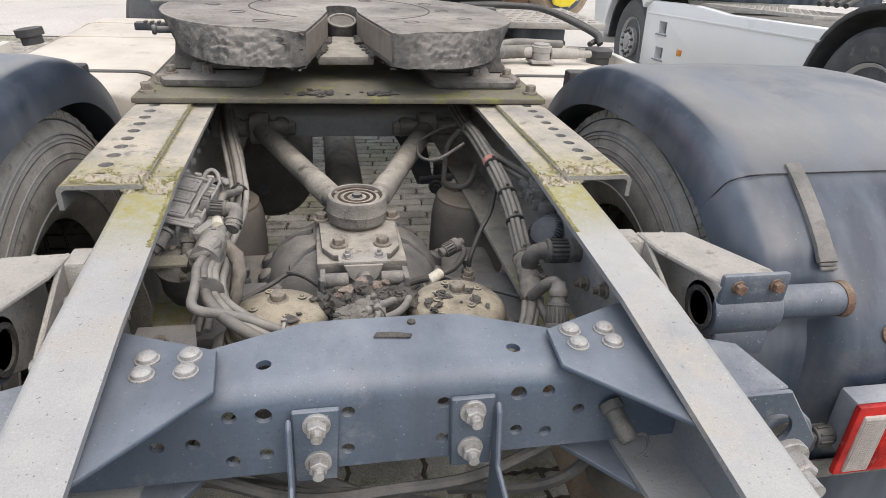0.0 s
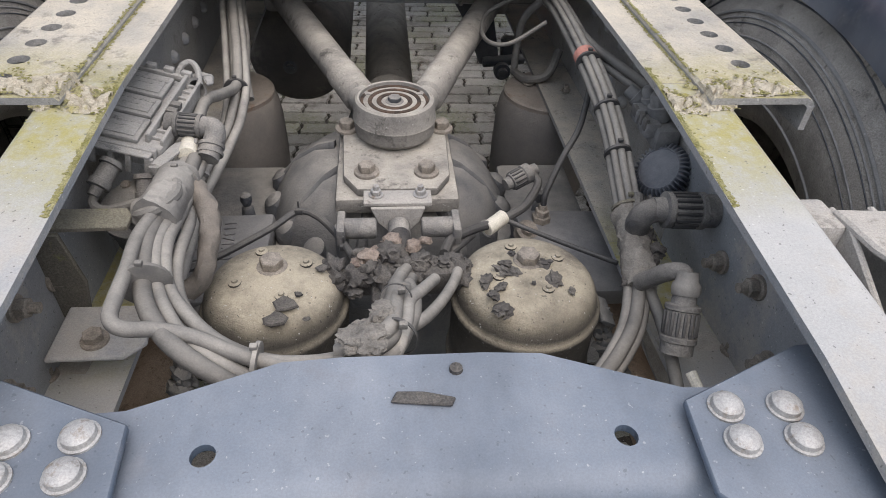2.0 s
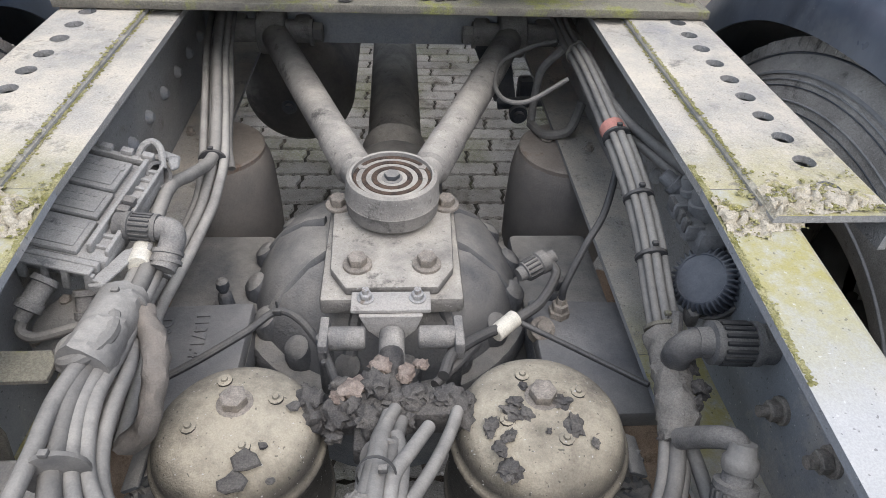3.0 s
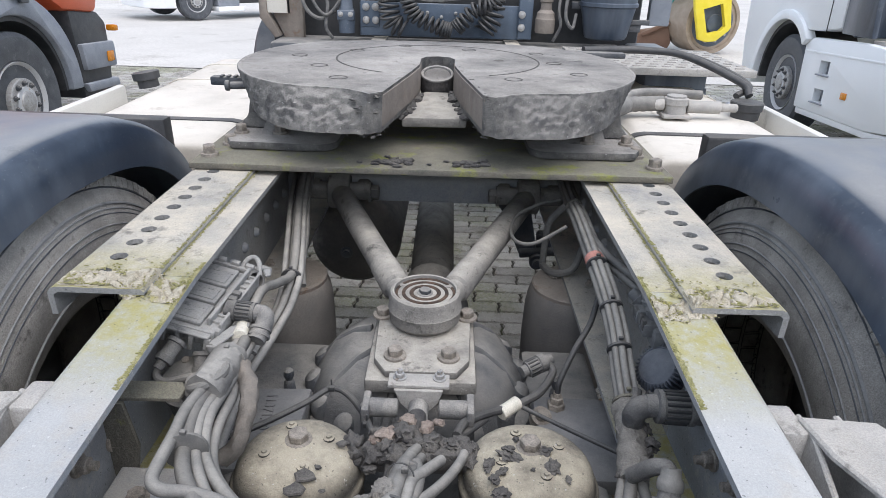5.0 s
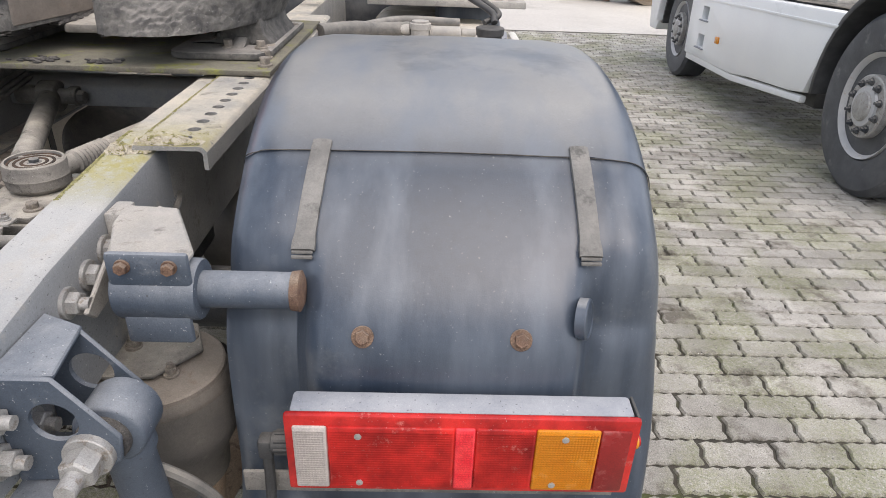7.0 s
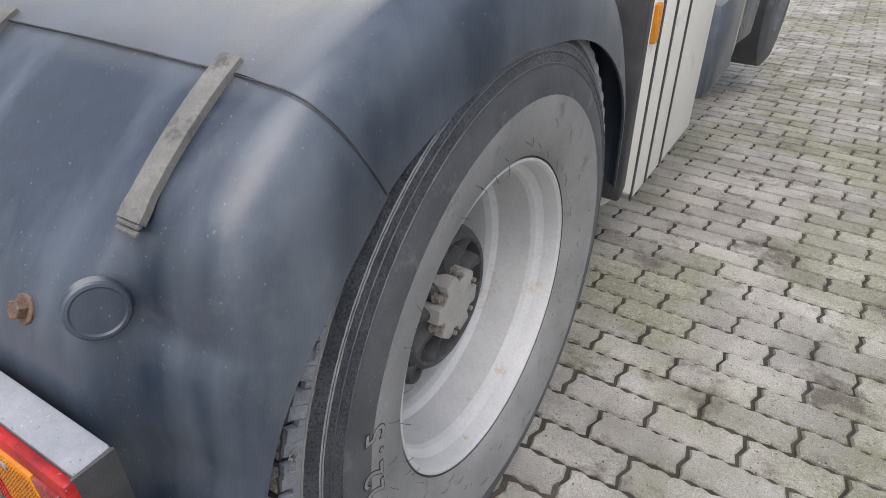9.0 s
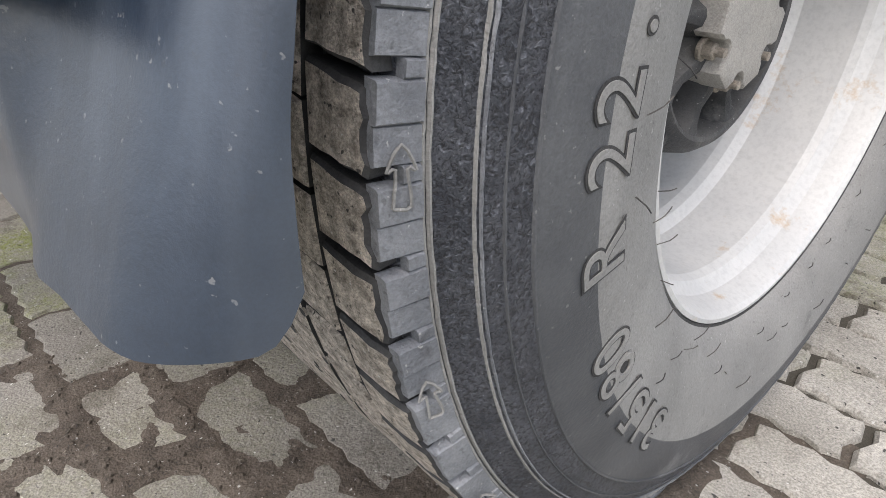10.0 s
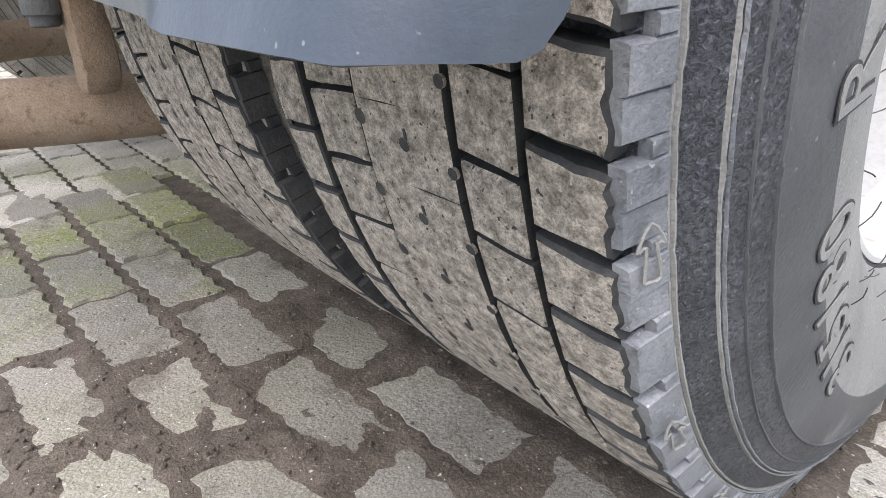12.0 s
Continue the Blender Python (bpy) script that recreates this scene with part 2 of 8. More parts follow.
    "tread": mat("worn_tread_rubber", (0.22, 0.195, 0.165), (0.66, 0.60, 0.53), 0.92, 0.0, 130, 1.0, fine=520, spots=(0.055, 0.047, 0.040), spot_amt=0.22, spot_scale=170, grit=0.5, gscale=620, specks=0.9),
    # lightened copy for the front springs: fill light between the rails put into colour
    "bellows": mat("dusty_bellows_rubber", (0.105, 0.102, 0.100), (0.215, 0.20, 0.182), 0.75, 0.0, 5, 0.4, dust=(0.38, 0.335, 0.28), dust_amt=0.9, spots=(0.26, 0.24, 0.215), spot_amt=0.22, spot_scale=6, grit=0.12),
    "rim": mat("white_rim_paint", (0.48, 0.488, 0.495), (0.61, 0.61, 0.602), 0.42, 0.0, 4, 0.05, spots=(0.44, 0.29, 0.15), spot_amt=0.15, spot_scale=11, grit=0.03),
    "cable": mat("dusty_cable", (0.105, 0.103, 0.099), (0.215, 0.204, 0.186), 0.6, 0.0, 18, 0.3, dust=(0.42, 0.395, 0.345), dust_amt=0.75, dlow=0.15, grit=0.10, per=0.25),
    "connector": mat("grey_connector", (0.06, 0.062, 0.068), (0.17, 0.167, 0.158), 0.7, 0.0, 40, 0.5, dust=(0.40, 0.37, 0.32), dust_amt=0.75, grit=0.28, per=0.25),
    "alu": mat("dusty_cast_aluminium", (0.34, 0.33, 0.31), (0.46, 0.44, 0.41), 0.65, 0.2, 18, 0.6, dust=(0.52, 0.48, 0.42), dust_amt=0.7, spots=(0.22, 0.21, 0.19), spot_amt=0.2, spot_scale=28, grit=0.2),
    "zinc": mat("zinc_bolt", (0.34, 0.335, 0.325), (0.47, 0.465, 0.45), 0.55, 0.35, 40, 0.3, spots=(0.24, 0.20, 0.16), spot_amt=0.34, spot_scale=70),
    "rust": mat("rusty_steel", (0.12, 0.065, 0.045), (0.22, 0.13, 0.085), 0.9, 0.0, 60, 0.8, dust=(0.34, 0.29, 0.23), dust_amt=0.7, dust_scale=40, grit=0.3),
    "bolt": mat("dusty_bolt", (0.20, 0.18, 0.155), (0.36, 0.32, 0.27), 0.8, 0.1, 60, 0.6, grit=0.3),
    "tank": mat("dusty_cream_tank", (0.50, 0.46, 0.395), (0.66, 0.62, 0.55), 0.55, 0.0, 4, 0.1, dust=(0.72, 0.67, 0.59), dust_amt=0.8, dust_scale=5, dlow=0.4, spots=(0.42, 0.37, 0.30), spot_amt=0.16, spot_scale=9, grit=0.1),
    "cream": mat("cream_paint", (0.64, 0.61, 0.54), (0.72, 0.70, 0.64), 0.4, 0.0, 3, 0.05, spots=(0.45, 0.42, 0.36), spot_amt=0.1, spot_scale=6, grit=0.06),
    "white": mat("white_cab_paint", (0.84, 0.86, 0.87), (0.88, 0.90, 0.90), 0.3, 0.0, 2, 0.02, grit=0.03),
    "red_lens": mat("red_lens", (0.26, 0.010, 0.010), (0.72, 0.03, 0.025), 0.18, 0.0, 14, 0.15, fine=60, spots=(0.62, 0.20, 0.17), spot_amt=0.1, spot_scale=30, grit=0.1, specks=0.2),
    "reflector": mat("bright_red_reflector", (0.85, 0.03, 0.05), (0.95, 0.08, 0.09), 0.15, 0.0, 40, 0.3),
    "dried_mud": mat("pale_dried_mud", (0.22, 0.17, 0.14), (0.36, 0.30, 0.25), 0.95, 0.0, 60, 1.0, grit=0.3),
    "mud_grey": mat("grey_dried_mud", (0.10, 0.095, 0.088), (0.24, 0.225, 0.20), 0.95, 0.0, 40, 1.0, dust=(0.40, 0.37, 0.32), dust_amt=0.6, grit=0.25),
    "red_tape": mat("faded_red_tape", (0.42, 0.17, 0.14), (0.52, 0.25, 0.20), 0.8, 0.0, 40, 0.2),
    "silencer": mat("blue_black_plastic", (0.06, 0.072, 0.095), (0.13, 0.145, 0.17), 0.40, 0.0, 14, 0.2, dust=(0.40, 0.38, 0.34), dust_amt=0.45, grit=0.1),
    "valve_grey": mat("dusty_valve_plastic", (0.12, 0.125, 0.132), (0.24, 0.24, 0.238), 0.7, 0.0, 25, 0.4, dust=(0.42, 0.40, 0.36), dust_amt=0.7, grit=0.12),
    "strap": mat("faded_strap_rubber", (0.15, 0.146, 0.138), (0.25, 0.242, 0.225), 0.85, 0.0, 14, 0.4, spots=(0.10, 0.098, 0.092), spot_amt=0.2, spot_scale=20, grit=0.12),
    "brown_plate": mat("brown_dusty_plate", (0.16, 0.135, 0.115), (0.27, 0.235, 0.20), 0.85, 0.0, 9, 0.5, dust=(0.38, 0.34, 0.29), dust_amt=0.7, spots=(0.20, 0.13, 0.09), spot_amt=0.2, spot_scale=14, grit=0.15),
    "arm_iron": mat("blue_grey_arm_iron", (0.10, 0.105, 0.115), (0.19, 0.188, 0.184), 0.6, 0.0, 9, 0.4, dust=(0.36, 0.345, 0.32), dust_amt=0.5, grit=0.12),
    "crust": mat("cracked_mud_crust", (0.42, 0.375, 0.28), (0.56, 0.51, 0.41), 0.95, 0.0, 26, 1.0, spots=(0.33, 0.30, 0.085), spot_amt=0.36, spot_scale=22, grit=0.3, specks=0.6),
    "dark_red_lens": mat("dark_red_lens", (0.20, 0.015, 0.015), (0.30, 0.02, 0.02), 0.25, 0.0, 12, 0.05, spots=(0.34, 0.10, 0.09), spot_amt=0.25, spot_scale=24),
    "amber_lens": mat("amber_lens", (0.60, 0.20, 0.01), (0.72, 0.28, 0.02), 0.25, 0.0, 20, 0.1),
    "clear_lens": mat("clear_lens", (0.42, 0.38, 0.36), (0.55, 0.50, 0.47), 0.3, 0.0, 30, 0.3),
    "lamp_box": mat("grey_lamp_housing", (0.19, 0.21, 0.245), (0.27, 0.29, 0.32), 0.5, 0.0, 8, 0.12, dust=(0.42, 0.43, 0.45), dust_amt=0.8, grit=0.08, specks=0.5),
    "orange": mat("orange_cab_paint", (0.62, 0.10, 0.03), (0.68, 0.13, 0.05), 0.35, 0.0, 3, 0.02, grit=0.03),
    "yellow": mat("yellow_machine_paint", (0.75, 0.60, 0.02), (0.8, 0.66, 0.06), 0.4, 0.0, 4, 0.03, grit=0.05),
    "teal": mat("teal_machine_paint", (0.02, 0.30, 0.28), (0.04, 0.36, 0.33), 0.4, 0.0, 4, 0.03),
    "drum": mat("steel_drum", (0.30, 0.24, 0.18), (0.40, 0.33, 0.26), 0.6, 0.3, 5, 0.1),
    "paver": mat("concrete_paver", (0.31, 0.295, 0.262), (0.48, 0.46, 0.42), 0.92, 0.0, 5.0, 1.0, fine=150, spots=(0.13, 0.115, 0.092), spot_amt=0.3, spot_scale=4.5, per=0.15, moss=0.6, grit=0.46, gscale=330, specks=0.9),
    "joint": mat("sandy_joint_soil", (0.042, 0.038, 0.030), (0.085, 0.077, 0.062), 0.95, 0.0, 8, 0.9, spots=(0.08, 0.105, 0.025), spot_amt=0.25, spot_scale=2.0, grit=0.4),
    "soil": mat("dark_damp_soil", (0.062, 0.050, 0.040), (0.125, 0.104, 0.084), 0.95, 0.0, 26, 1.0, fine=180, spots=(0.22, 0.195, 0.165), spot_amt=0.16, spot_scale=90, grit=0.5, gscale=380, specks=0.6),
    "glass_dark": mat("dark_cab_glass", (0.02, 0.025, 0.03), (0.03, 0.035, 0.04), 0.1, 0.0, 3, 0.0),
    "label": mat("off_white_tape", (0.6, 0.57, 0.48), (0.7, 0.66, 0.56), 0.7, 0.0, 60, 0.1),
}


# ---- mesh helpers ----
def thing(name, loc, label, category, group="", kind=""):
    e = new(name)
    e.location = loc
    e["origin"] = tuple(loc)
    return tagged(e, label, category, group, kind)


def origin(ob):
    o = Vector((0, 0, 0))
    while ob:
        o = o + Vector(ob.location)
        ob = ob.parent
    return o


def part(name, bm, material, parent, label="", smooth=35):
    """One mesh object, given in world coordinates, under a thing or part."""
    me = bpy.data.meshes.new(name)
    if parent:
        bm.transform(Matrix.Translation(-origin(parent)))
    bmesh.ops.recalc_face_normals(bm, faces=bm.faces[:])
    if smooth:
        lim = radians(smooth)
        for f in bm.faces:
            f.smooth = True
        for e in bm.edges:
            if len(e.link_faces) == 2 and e.calc_face_angle(0) > lim:
                e.smooth = False
    bm.to_mesh(me)
    bm.free()
    me.materials.append(M[material])
    ob = new(name, me)
    ob.parent = parent
    if label:
        tagged(ob, label)
    return ob


def share(ob, loc, rz=0.0):
    """Another piece on the same mesh, shifted by loc."""
    c = ob.copy()
    scene.collection.objects.link(c)
    c.location = Vector(ob.location) + Vector(loc)
    c.rotation_euler = (0, 0, rz)
    return c


def box(bm, c, s, bev=0.0, rot=None, seg=2):
    m = Matrix.Translation(c) @ (rot.to_4x4() if rot else Matrix()) @ Matrix.Diagonal((*s, 1))
    r = bmesh.ops.create_cube(bm, size=1, matrix=m)
    if bev:
        es = list({e for v in r["verts"] for e in v.link_edges})
        bmesh.ops.bevel(bm, geom=es, offset=bev, segments=seg, affect="EDGES", profile=0.5)
    return bm


G1 = 0.5257
G2 = 0.8507
GRAIN_V = [(-G1, 0, G2), (G1, 0, G2), (-G1, 0, -G2), (G1, 0, -G2), (0, G2, G1), (0, G2, -G1), (0, -G2, G1), (0, -G2, -G1), (G2, G1, 0), (-G2, G1, 0), (G2, -G1, 0), (-G2, -G1, 0)]
GRAIN_F = ["0,4,1", "0,9,4", "9,5,4", "4,5,8", "4,8,1", "8,10,1", "8,3,10", "5,3,8", "5,2,3", "2,7,3", "7,10,3", "7,6,10", "7,11,6", "11,0,6", "0,1,6", "6,1,10", "9,0,11", "9,11,2", "9,2,5", "7,2,11"]
GRAIN_F = [tuple(int(q) for q in f.split(",")) for f in GRAIN_F]
crumb = random.Random(77)


def grain(bm, r, m):
    """One small uneven crumb."""
    vs = [bm.verts.new(m @ (Vector(v) * r * crumb.uniform(0.7, 1.25))) for v in GRAIN_V]
    for f in GRAIN_F:
        bm.faces.new([vs[q] for q in f])


def clump(bm, c, size, rough=0.35, sub=3):
    """A lump of dried dirt with an uneven, torn surface."""
    got = bmesh.ops.create_icosphere(bm, subdivisions=sub, radius=1.0)["verts"]
    off = Vector((crumb.uniform(-50, 50), crumb.uniform(-50, 50), 0))
    turn = Euler((crumb.uniform(-0.4, 0.4), crumb.uniform(-0.4, 0.4), crumb.uniform(0, 6))).to_matrix()
    for v in got:
        d = v.co.normalized()
        k = 1 + rough * noise.noise(d * 1.6 + off) + 0.7 * rough * noise.noise(d * 4.0 + off) + 0.35 * rough * noise.noise(d * 9.0 + off)
        v.co = Vector(c) + turn @ Vector((d.x * size[0] * k, d.y * size[1] * k, d.z * size[2] * k))


def flake(bm, c, r, thick, lean=0.12):
    """A thin broken plate of dirt."""
    n = crumb.randint(6, 9)
    a0 = crumb.uniform(0, 6)
    rr = [r * crumb.uniform(0.55, 1.15) for _ in range(n)]
    sx, sy = crumb.uniform(-lean, lean), crumb.uniform(-lean, lean)
    rings = []
    for f, z in ((0.92, 0.0), (1.0, thick * 0.5), (0.86, thick)):
        row = []
        for i in range(n):
            a = a0 + 2 * math.pi * i / n
            x, y = f * rr[i] * math.cos(a), f * rr[i] * math.sin(a)
            row.append(Vector(c) + Vector((x, y, z + sx * x + sy * y + crumb.uniform(-0.1, 0.1) * thick)))
        rings.append(row)
    loft(bm, rings)


def ring(c, axis, r, n, ref=None, phase=0.0):
    axis = Vector(axis).normalized()
    ref = Vector(ref) if ref else (Vector((0, 0, 1)) if abs(axis.z) < 0.9 else Vector((1, 0, 0)))
    a = ref.cross(axis).normalized()
    b = axis.cross(a)
    return [Vector(c) + r * (math.cos(phase + 2 * math.pi * i / n) * a + math.sin(phase + 2 * math.pi * i / n) * b) for i in range(n)]


def loft(bm, rings, closed=True, caps=True):
    vs = [[bm.verts.new(p) for p in r] for r in rings]
    n = len(vs[0])
    for a, b in zip(vs, vs[1:]):
        for i in range(n if closed else n - 1):
            j = (i + 1) % n
            bm.faces.new((a[i], a[j], b[j], b[i]))
    if caps and closed:
        bm.faces.new(vs[0][::-1])
        bm.faces.new(vs[-1])
    return bm


def lathe(bm, c, axis, prof, n=32, caps=True, phase=0.0):
    """prof: rows of (distance along axis, radius)."""
    ax = Vector(axis).normalized()
    return loft(bm, [ring(Vector(c) + ax * d, ax, max(r, 1e-4), n, phase=phase) for d, r in prof], True, caps)


def cyl(bm, p0, p1, r, n=20, bev=0.0):
    p0, p1 = Vector(p0), Vector(p1)
    d = (p1 - p0).length
    prof = [(0, r), (d, r)] if not bev else [(0, r - bev), (bev * 0.4, r - bev * 0.3), (bev, r), (d - bev, r), (d - bev * 0.4, r - bev * 0.3), (d, r - bev)]
    return lathe(bm, p0, p1 - p0, prof, n)


def smooth_path(pts, n=8):
    """Catmull-Rom through the points."""
    P = [Vector(p) for p in pts]
    P = [2 * P[0] - P[1]] + P + [2 * P[-1] - P[-2]]
    out = []
    for i in range(1, len(P) - 2):
        a, b, c, d = P[i - 1:i + 3]
        for k in range(n):
            t = k / n
            out.append(0.5 * ((2 * b) + (c - a) * t + (2 * a - 5 * b + 4 * c - d) * t * t + (3 * b - a - 3 * c + d) * t ** 3))
    return out + [P[-2]]


def tube(bm, pts, r, n=10, sub=8, rib=0.0, ribs=0):
    path = smooth_path(pts, sub)
    rings, ref = [], Vector((0.31, 0.17, 0.93))
    for i, p in enumerate(path):
        t = (path[min(i + 1, len(path) - 1)] - path[max(i - 1, 0)]).normalized()
        a = ref - ref.dot(t) * t
        a.normalize()
        ref = a
        b = t.cross(a)
        rr = r * (1 + (rib if ribs and i % 2 else 0))
        rings.append([p + rr * (math.cos(2 * math.pi * k / n) * a + math.sin(2 * math.pi * k / n) * b) for k in range(n)])
    return loft(bm, rings)


def prism(bm, poly, axis, a, b, bev=0.0, seg=2):
    """A polygon in the other two axes (in x, y, z order), pushed from a to b along axis."""
    def pt(u, v, w):
        return {"x": (w, u, v), "y": (u, w, v), "z": (u, v, w)}[axis]
    v0 = [bm.verts.new(pt(u, v, a)) for u, v in poly]
    v1 = [bm.verts.new(pt(u, v, b)) for u, v in poly]
    n = len(poly)
    fs = [bm.faces.new(v0[::-1]), bm.faces.new(v1)]
    for i in range(n):
        fs.append(bm.faces.new((v0[i], v0[(i + 1) % n], v1[(i + 1) % n], v1[i])))
    if bev:
        es = list({e for f in fs for e in f.edges})
        bmesh.ops.recalc_face_normals(bm, faces=fs)
        bmesh.ops.bevel(bm, geom=es, offset=bev, segments=seg, affect="EDGES", profile=0.5)
    return bm


def arc(cx, cy, r, a0, a1, n):
    return [(cx + r * math.cos(radians(a0 + (a1 - a0) * i / n)), cy + r * math.sin(radians(a0 + (a1 - a0) * i / n))) for i in range(n + 1)]


def hexbolt(bm, c, axis, r, h, washer=1.35):
    ax = Vector(axis).normalized()
    c = Vector(c)
    if washer:
        lathe(bm, c, ax, [(0, r * washer), (h * 0.22, r * washer), (h * 0.26, r * washer * 0.96)], 18)
        c = c + ax * h * 0.26
    lathe(bm, c, ax, [(0, r * 0.97), (h * 0.05, r), (h * 0.62, r), (h * 0.7, r * 0.86)], 6, phase=0.4)
    return bm


def stud(bm, c, axis, r, h):
    ax = Vector(axis).normalized()
    hexbolt(bm, c, axis, r, h * 0.8)
    cyl(bm, Vector(c) + ax * h * 0.5, Vector(c) + ax * h * 1.25, r * 0.55, 12)
    return bm


def cut(ob, cutters):
    """Real holes: booleans, applied at once."""
    bm = bmesh.new()
    for fn in cutters:
        fn(bm)
    bm.transform(Matrix.Translation(-origin(ob)))
    bmesh.ops.recalc_face_normals(bm, faces=bm.faces[:])
    me = bpy.data.meshes.new("cutter")
    bm.to_mesh(me)
    bm.free()
    c = new("cutter", me)
    mod = ob.modifiers.new("holes", "BOOLEAN")
    mod.operation, mod.object, mod.solver = "DIFFERENCE", c, "EXACT"
    par, ob.parent = ob.parent, None
    deps = bpy.context.evaluated_depsgraph_get()
    done = bpy.data.meshes.new_from_object(ob.evaluated_get(deps))
    ob.modifiers.clear()
    old, ob.data = ob.data, done
    bpy.data.meshes.remove(old)
    bpy.data.objects.remove(c)
    ob.parent = par
    return ob


# ---- the truck ----
truck = thing("semi_truck", (0, 0, 0), "used tractor truck with dusty bare rear frame, standing on paving", "truck")


def rail(s):
    def sect(y, zt, zb):
        c = [(0.318, zt), (0.388, zt), (0.394, zt - 0.002), (0.399, zt - 0.006), (0.401, zt - 0.013), (0.401, zb), (0.312, zb),
             (0.312, zb + 0.009), (0.392, zb + 0.009), (0.392, zt - 0.009), (0.318, zt - 0.009)]
        return [Vector((s * x, y, z)) for x, z in c]
    flat = bmesh.new()
    loft(flat, [sect(2.7, 0.962, 0.70), sect(0.3, 0.962, 0.70), sect(-0.205, 0.962, 0.70)])
    r = part("frame_rail", flat, "rail_dusty", truck, "dusty grey steel frame rail with moss at its bend")
    tail = bmesh.new()
    loft(tail, [sect(-0.206, 0.962, 0.70), sect(-0.26, 0.958, 0.70), sect(-0.62, 0.930, 0.715), sect(-0.94, 0.884, 0.745)])
    t = part("rail_tail", tail, "rail", truck, "sloping blue-grey tail of a frame rail")
    # reinforcing angle with a row of holes
    bm = bmesh.new()
    sec = [(0.366, 0.962), (0.366, 0.966), (0.370, 0.9705), (0.484, 0.9705), (0.491, 0.968), (0.496, 0.961), (0.496, 0.928),
           (0.488, 0.928), (0.488, 0.958), (0.482, 0.9625)]
    loft(bm, [[Vector((s * x, y, z)) for x, z in sec] for y in (-0.262, 0.2, 1.25)])
    a = part("mounting_angle", bm, "rail_dusty", truck, "dusty steel angle with a row of round holes")
    cut(a, [lambda b, y=-0.215 + 0.0505 * i: cyl(b, (s * 0.444, y, 0.90), (s * 0.444, y, 1.0), 0.0125, 14) for i in range(10)])
    # rivets and bolts on the web
    for i in range(7):
        for j in range(2):
            bm = bmesh.new()
            y = 0.02 + 0.085 * i + 0.03 * j
            lathe(bm, (s * 0.392, y, 0.885 - 0.075 * j), (-s, 0, 0), [(0, 0.012), (0.005, 0.011), (0.010, 0.006)], 10)
            part("bolt", bm, "web", r)
    for y, z in ((-0.435, 0.828), (-0.50, 0.775), (-0.36, 0.80)):
        bm = bmesh.new()
        stud(bm, (s * 0.392, y, z), (-s, 0, 0), 0.011, 0.02)
        part("bolt", bm, "bolt", t)
    for y, z in ((-0.483, 0.884), (-0.542, 0.874), (-0.603, 0.866)):
        bm = bmesh.new()
        stud(bm, (s * 0.401, y, z), (s, 0, 0), 0.017, 0.026)
        part("bolt", bm, "zinc", t)
    return r, t


rail(1)
rail(-1)

# moss and dirt at the bends
rng = random.Random(4)


def top_of_rail(x, y):
    if x > 0.366 and y > -0.261:
        return 0.9705
    return 0.962 if y > -0.205 else 0.962 - 0.0777 * (-0.205 - y)


for s in (1, -1):
    # a crust of dried mud, broken by cracks
    bm = bmesh.new()
    st = 0.0016
    grid = {}
    for j in range(82):
        for i in range(106):
            x, y = 0.3195 + st * i, -0.305 + st * j
            if x > 0.400 and y < -0.2605 or x > 0.487:
                continue
            p = Vector((x * 1.0, y, 7.0 * s))
            mid = -0.236 + 0.012 * noise.noise(Vector((x * 18, s, 3))) - (0.012 if x < 0.36 else 0.0)
            wide = 0.026 + 0.014 * noise.noise(Vector((x * 30, s, 9)))
            body = 1.15 - (abs(y - mid) / max(wide, 0.008)) ** 2 - 0.9 * max(0.0, (x - 0.41) / 0.08) + 0.55 * noise.noise(p * 38) + 0.3 * noise.noise(p * 95)
            dist = noise.voronoi(p * 62 + Vector((0.5 * noise.noise(p * 70), 0.5 * noise.noise(p * 70 + Vector((9, 0, 0))), 0)))[0]
            gap = min(1.0, max(0.0, (dist[1] - dist[0] - 0.05) / 0.16))
            h = 0.0065 * min(1.0, max(0.0, body)) ** 0.7 * gap + 0.0010 * noise.noise(p * 300)
            if body > 0.02:
                grid[i, j] = (h, bm.verts.new((s * x, y, top_of_rail(x, y) + max(h, 0.0004))))
    for (i, j), (h, v) in grid.items():
        q = [grid.get(k) for k in ((i + 1, j), (i + 1, j + 1), (i, j + 1))]
        if all(q):
            bm.faces.new((v, q[0][1], q[1][1], q[2][1]))
    tagged(part("dirt_crust", bm, "crust", truck, "cracked crust of dried mud and moss", smooth=50), kind="stuff")
    bm = bmesh.new()
    for i in range(3400):
        u = rng.random()
        if u < 0.30:
            y = rng.uniform(-0.2, 0.30)
            x = 0.366 + rng.gauss(0, 0.0022)
            if rng.random() > 1.1 - 1.6 * abs(y + 0.1) + 0.4 * noise.noise(Vector((0, y * 30, s))):
                continue
        elif u < 0.62:
            x, y = 0.3195 + abs(rng.gauss(0, 0.0022)), rng.uniform(-0.44, -0.16)
        else:
            x, y = rng.uniform(0.322, 0.482), -0.236 + rng.gauss(0, 0.02)
            if noise.noise(Vector((x * 45, y * 45, s))) < 0.02:
                continue
        if x > 0.40 and y < -0.258:
            y = -0.256
        r = rng.uniform(0.0006, 0.0019)
        grain(bm, r, Matrix.Translation((s * x, y, top_of_rail(x, y) + (0.003 if u > 0.62 else 0.0006))) @ Matrix.Diagonal((rng.uniform(.8, 1.6), rng.uniform(.8, 1.4), 0.6, 1)))
    tagged(part("moss", bm, "moss", truck, "yellow-green moss on the frame", smooth=0), kind="stuff")


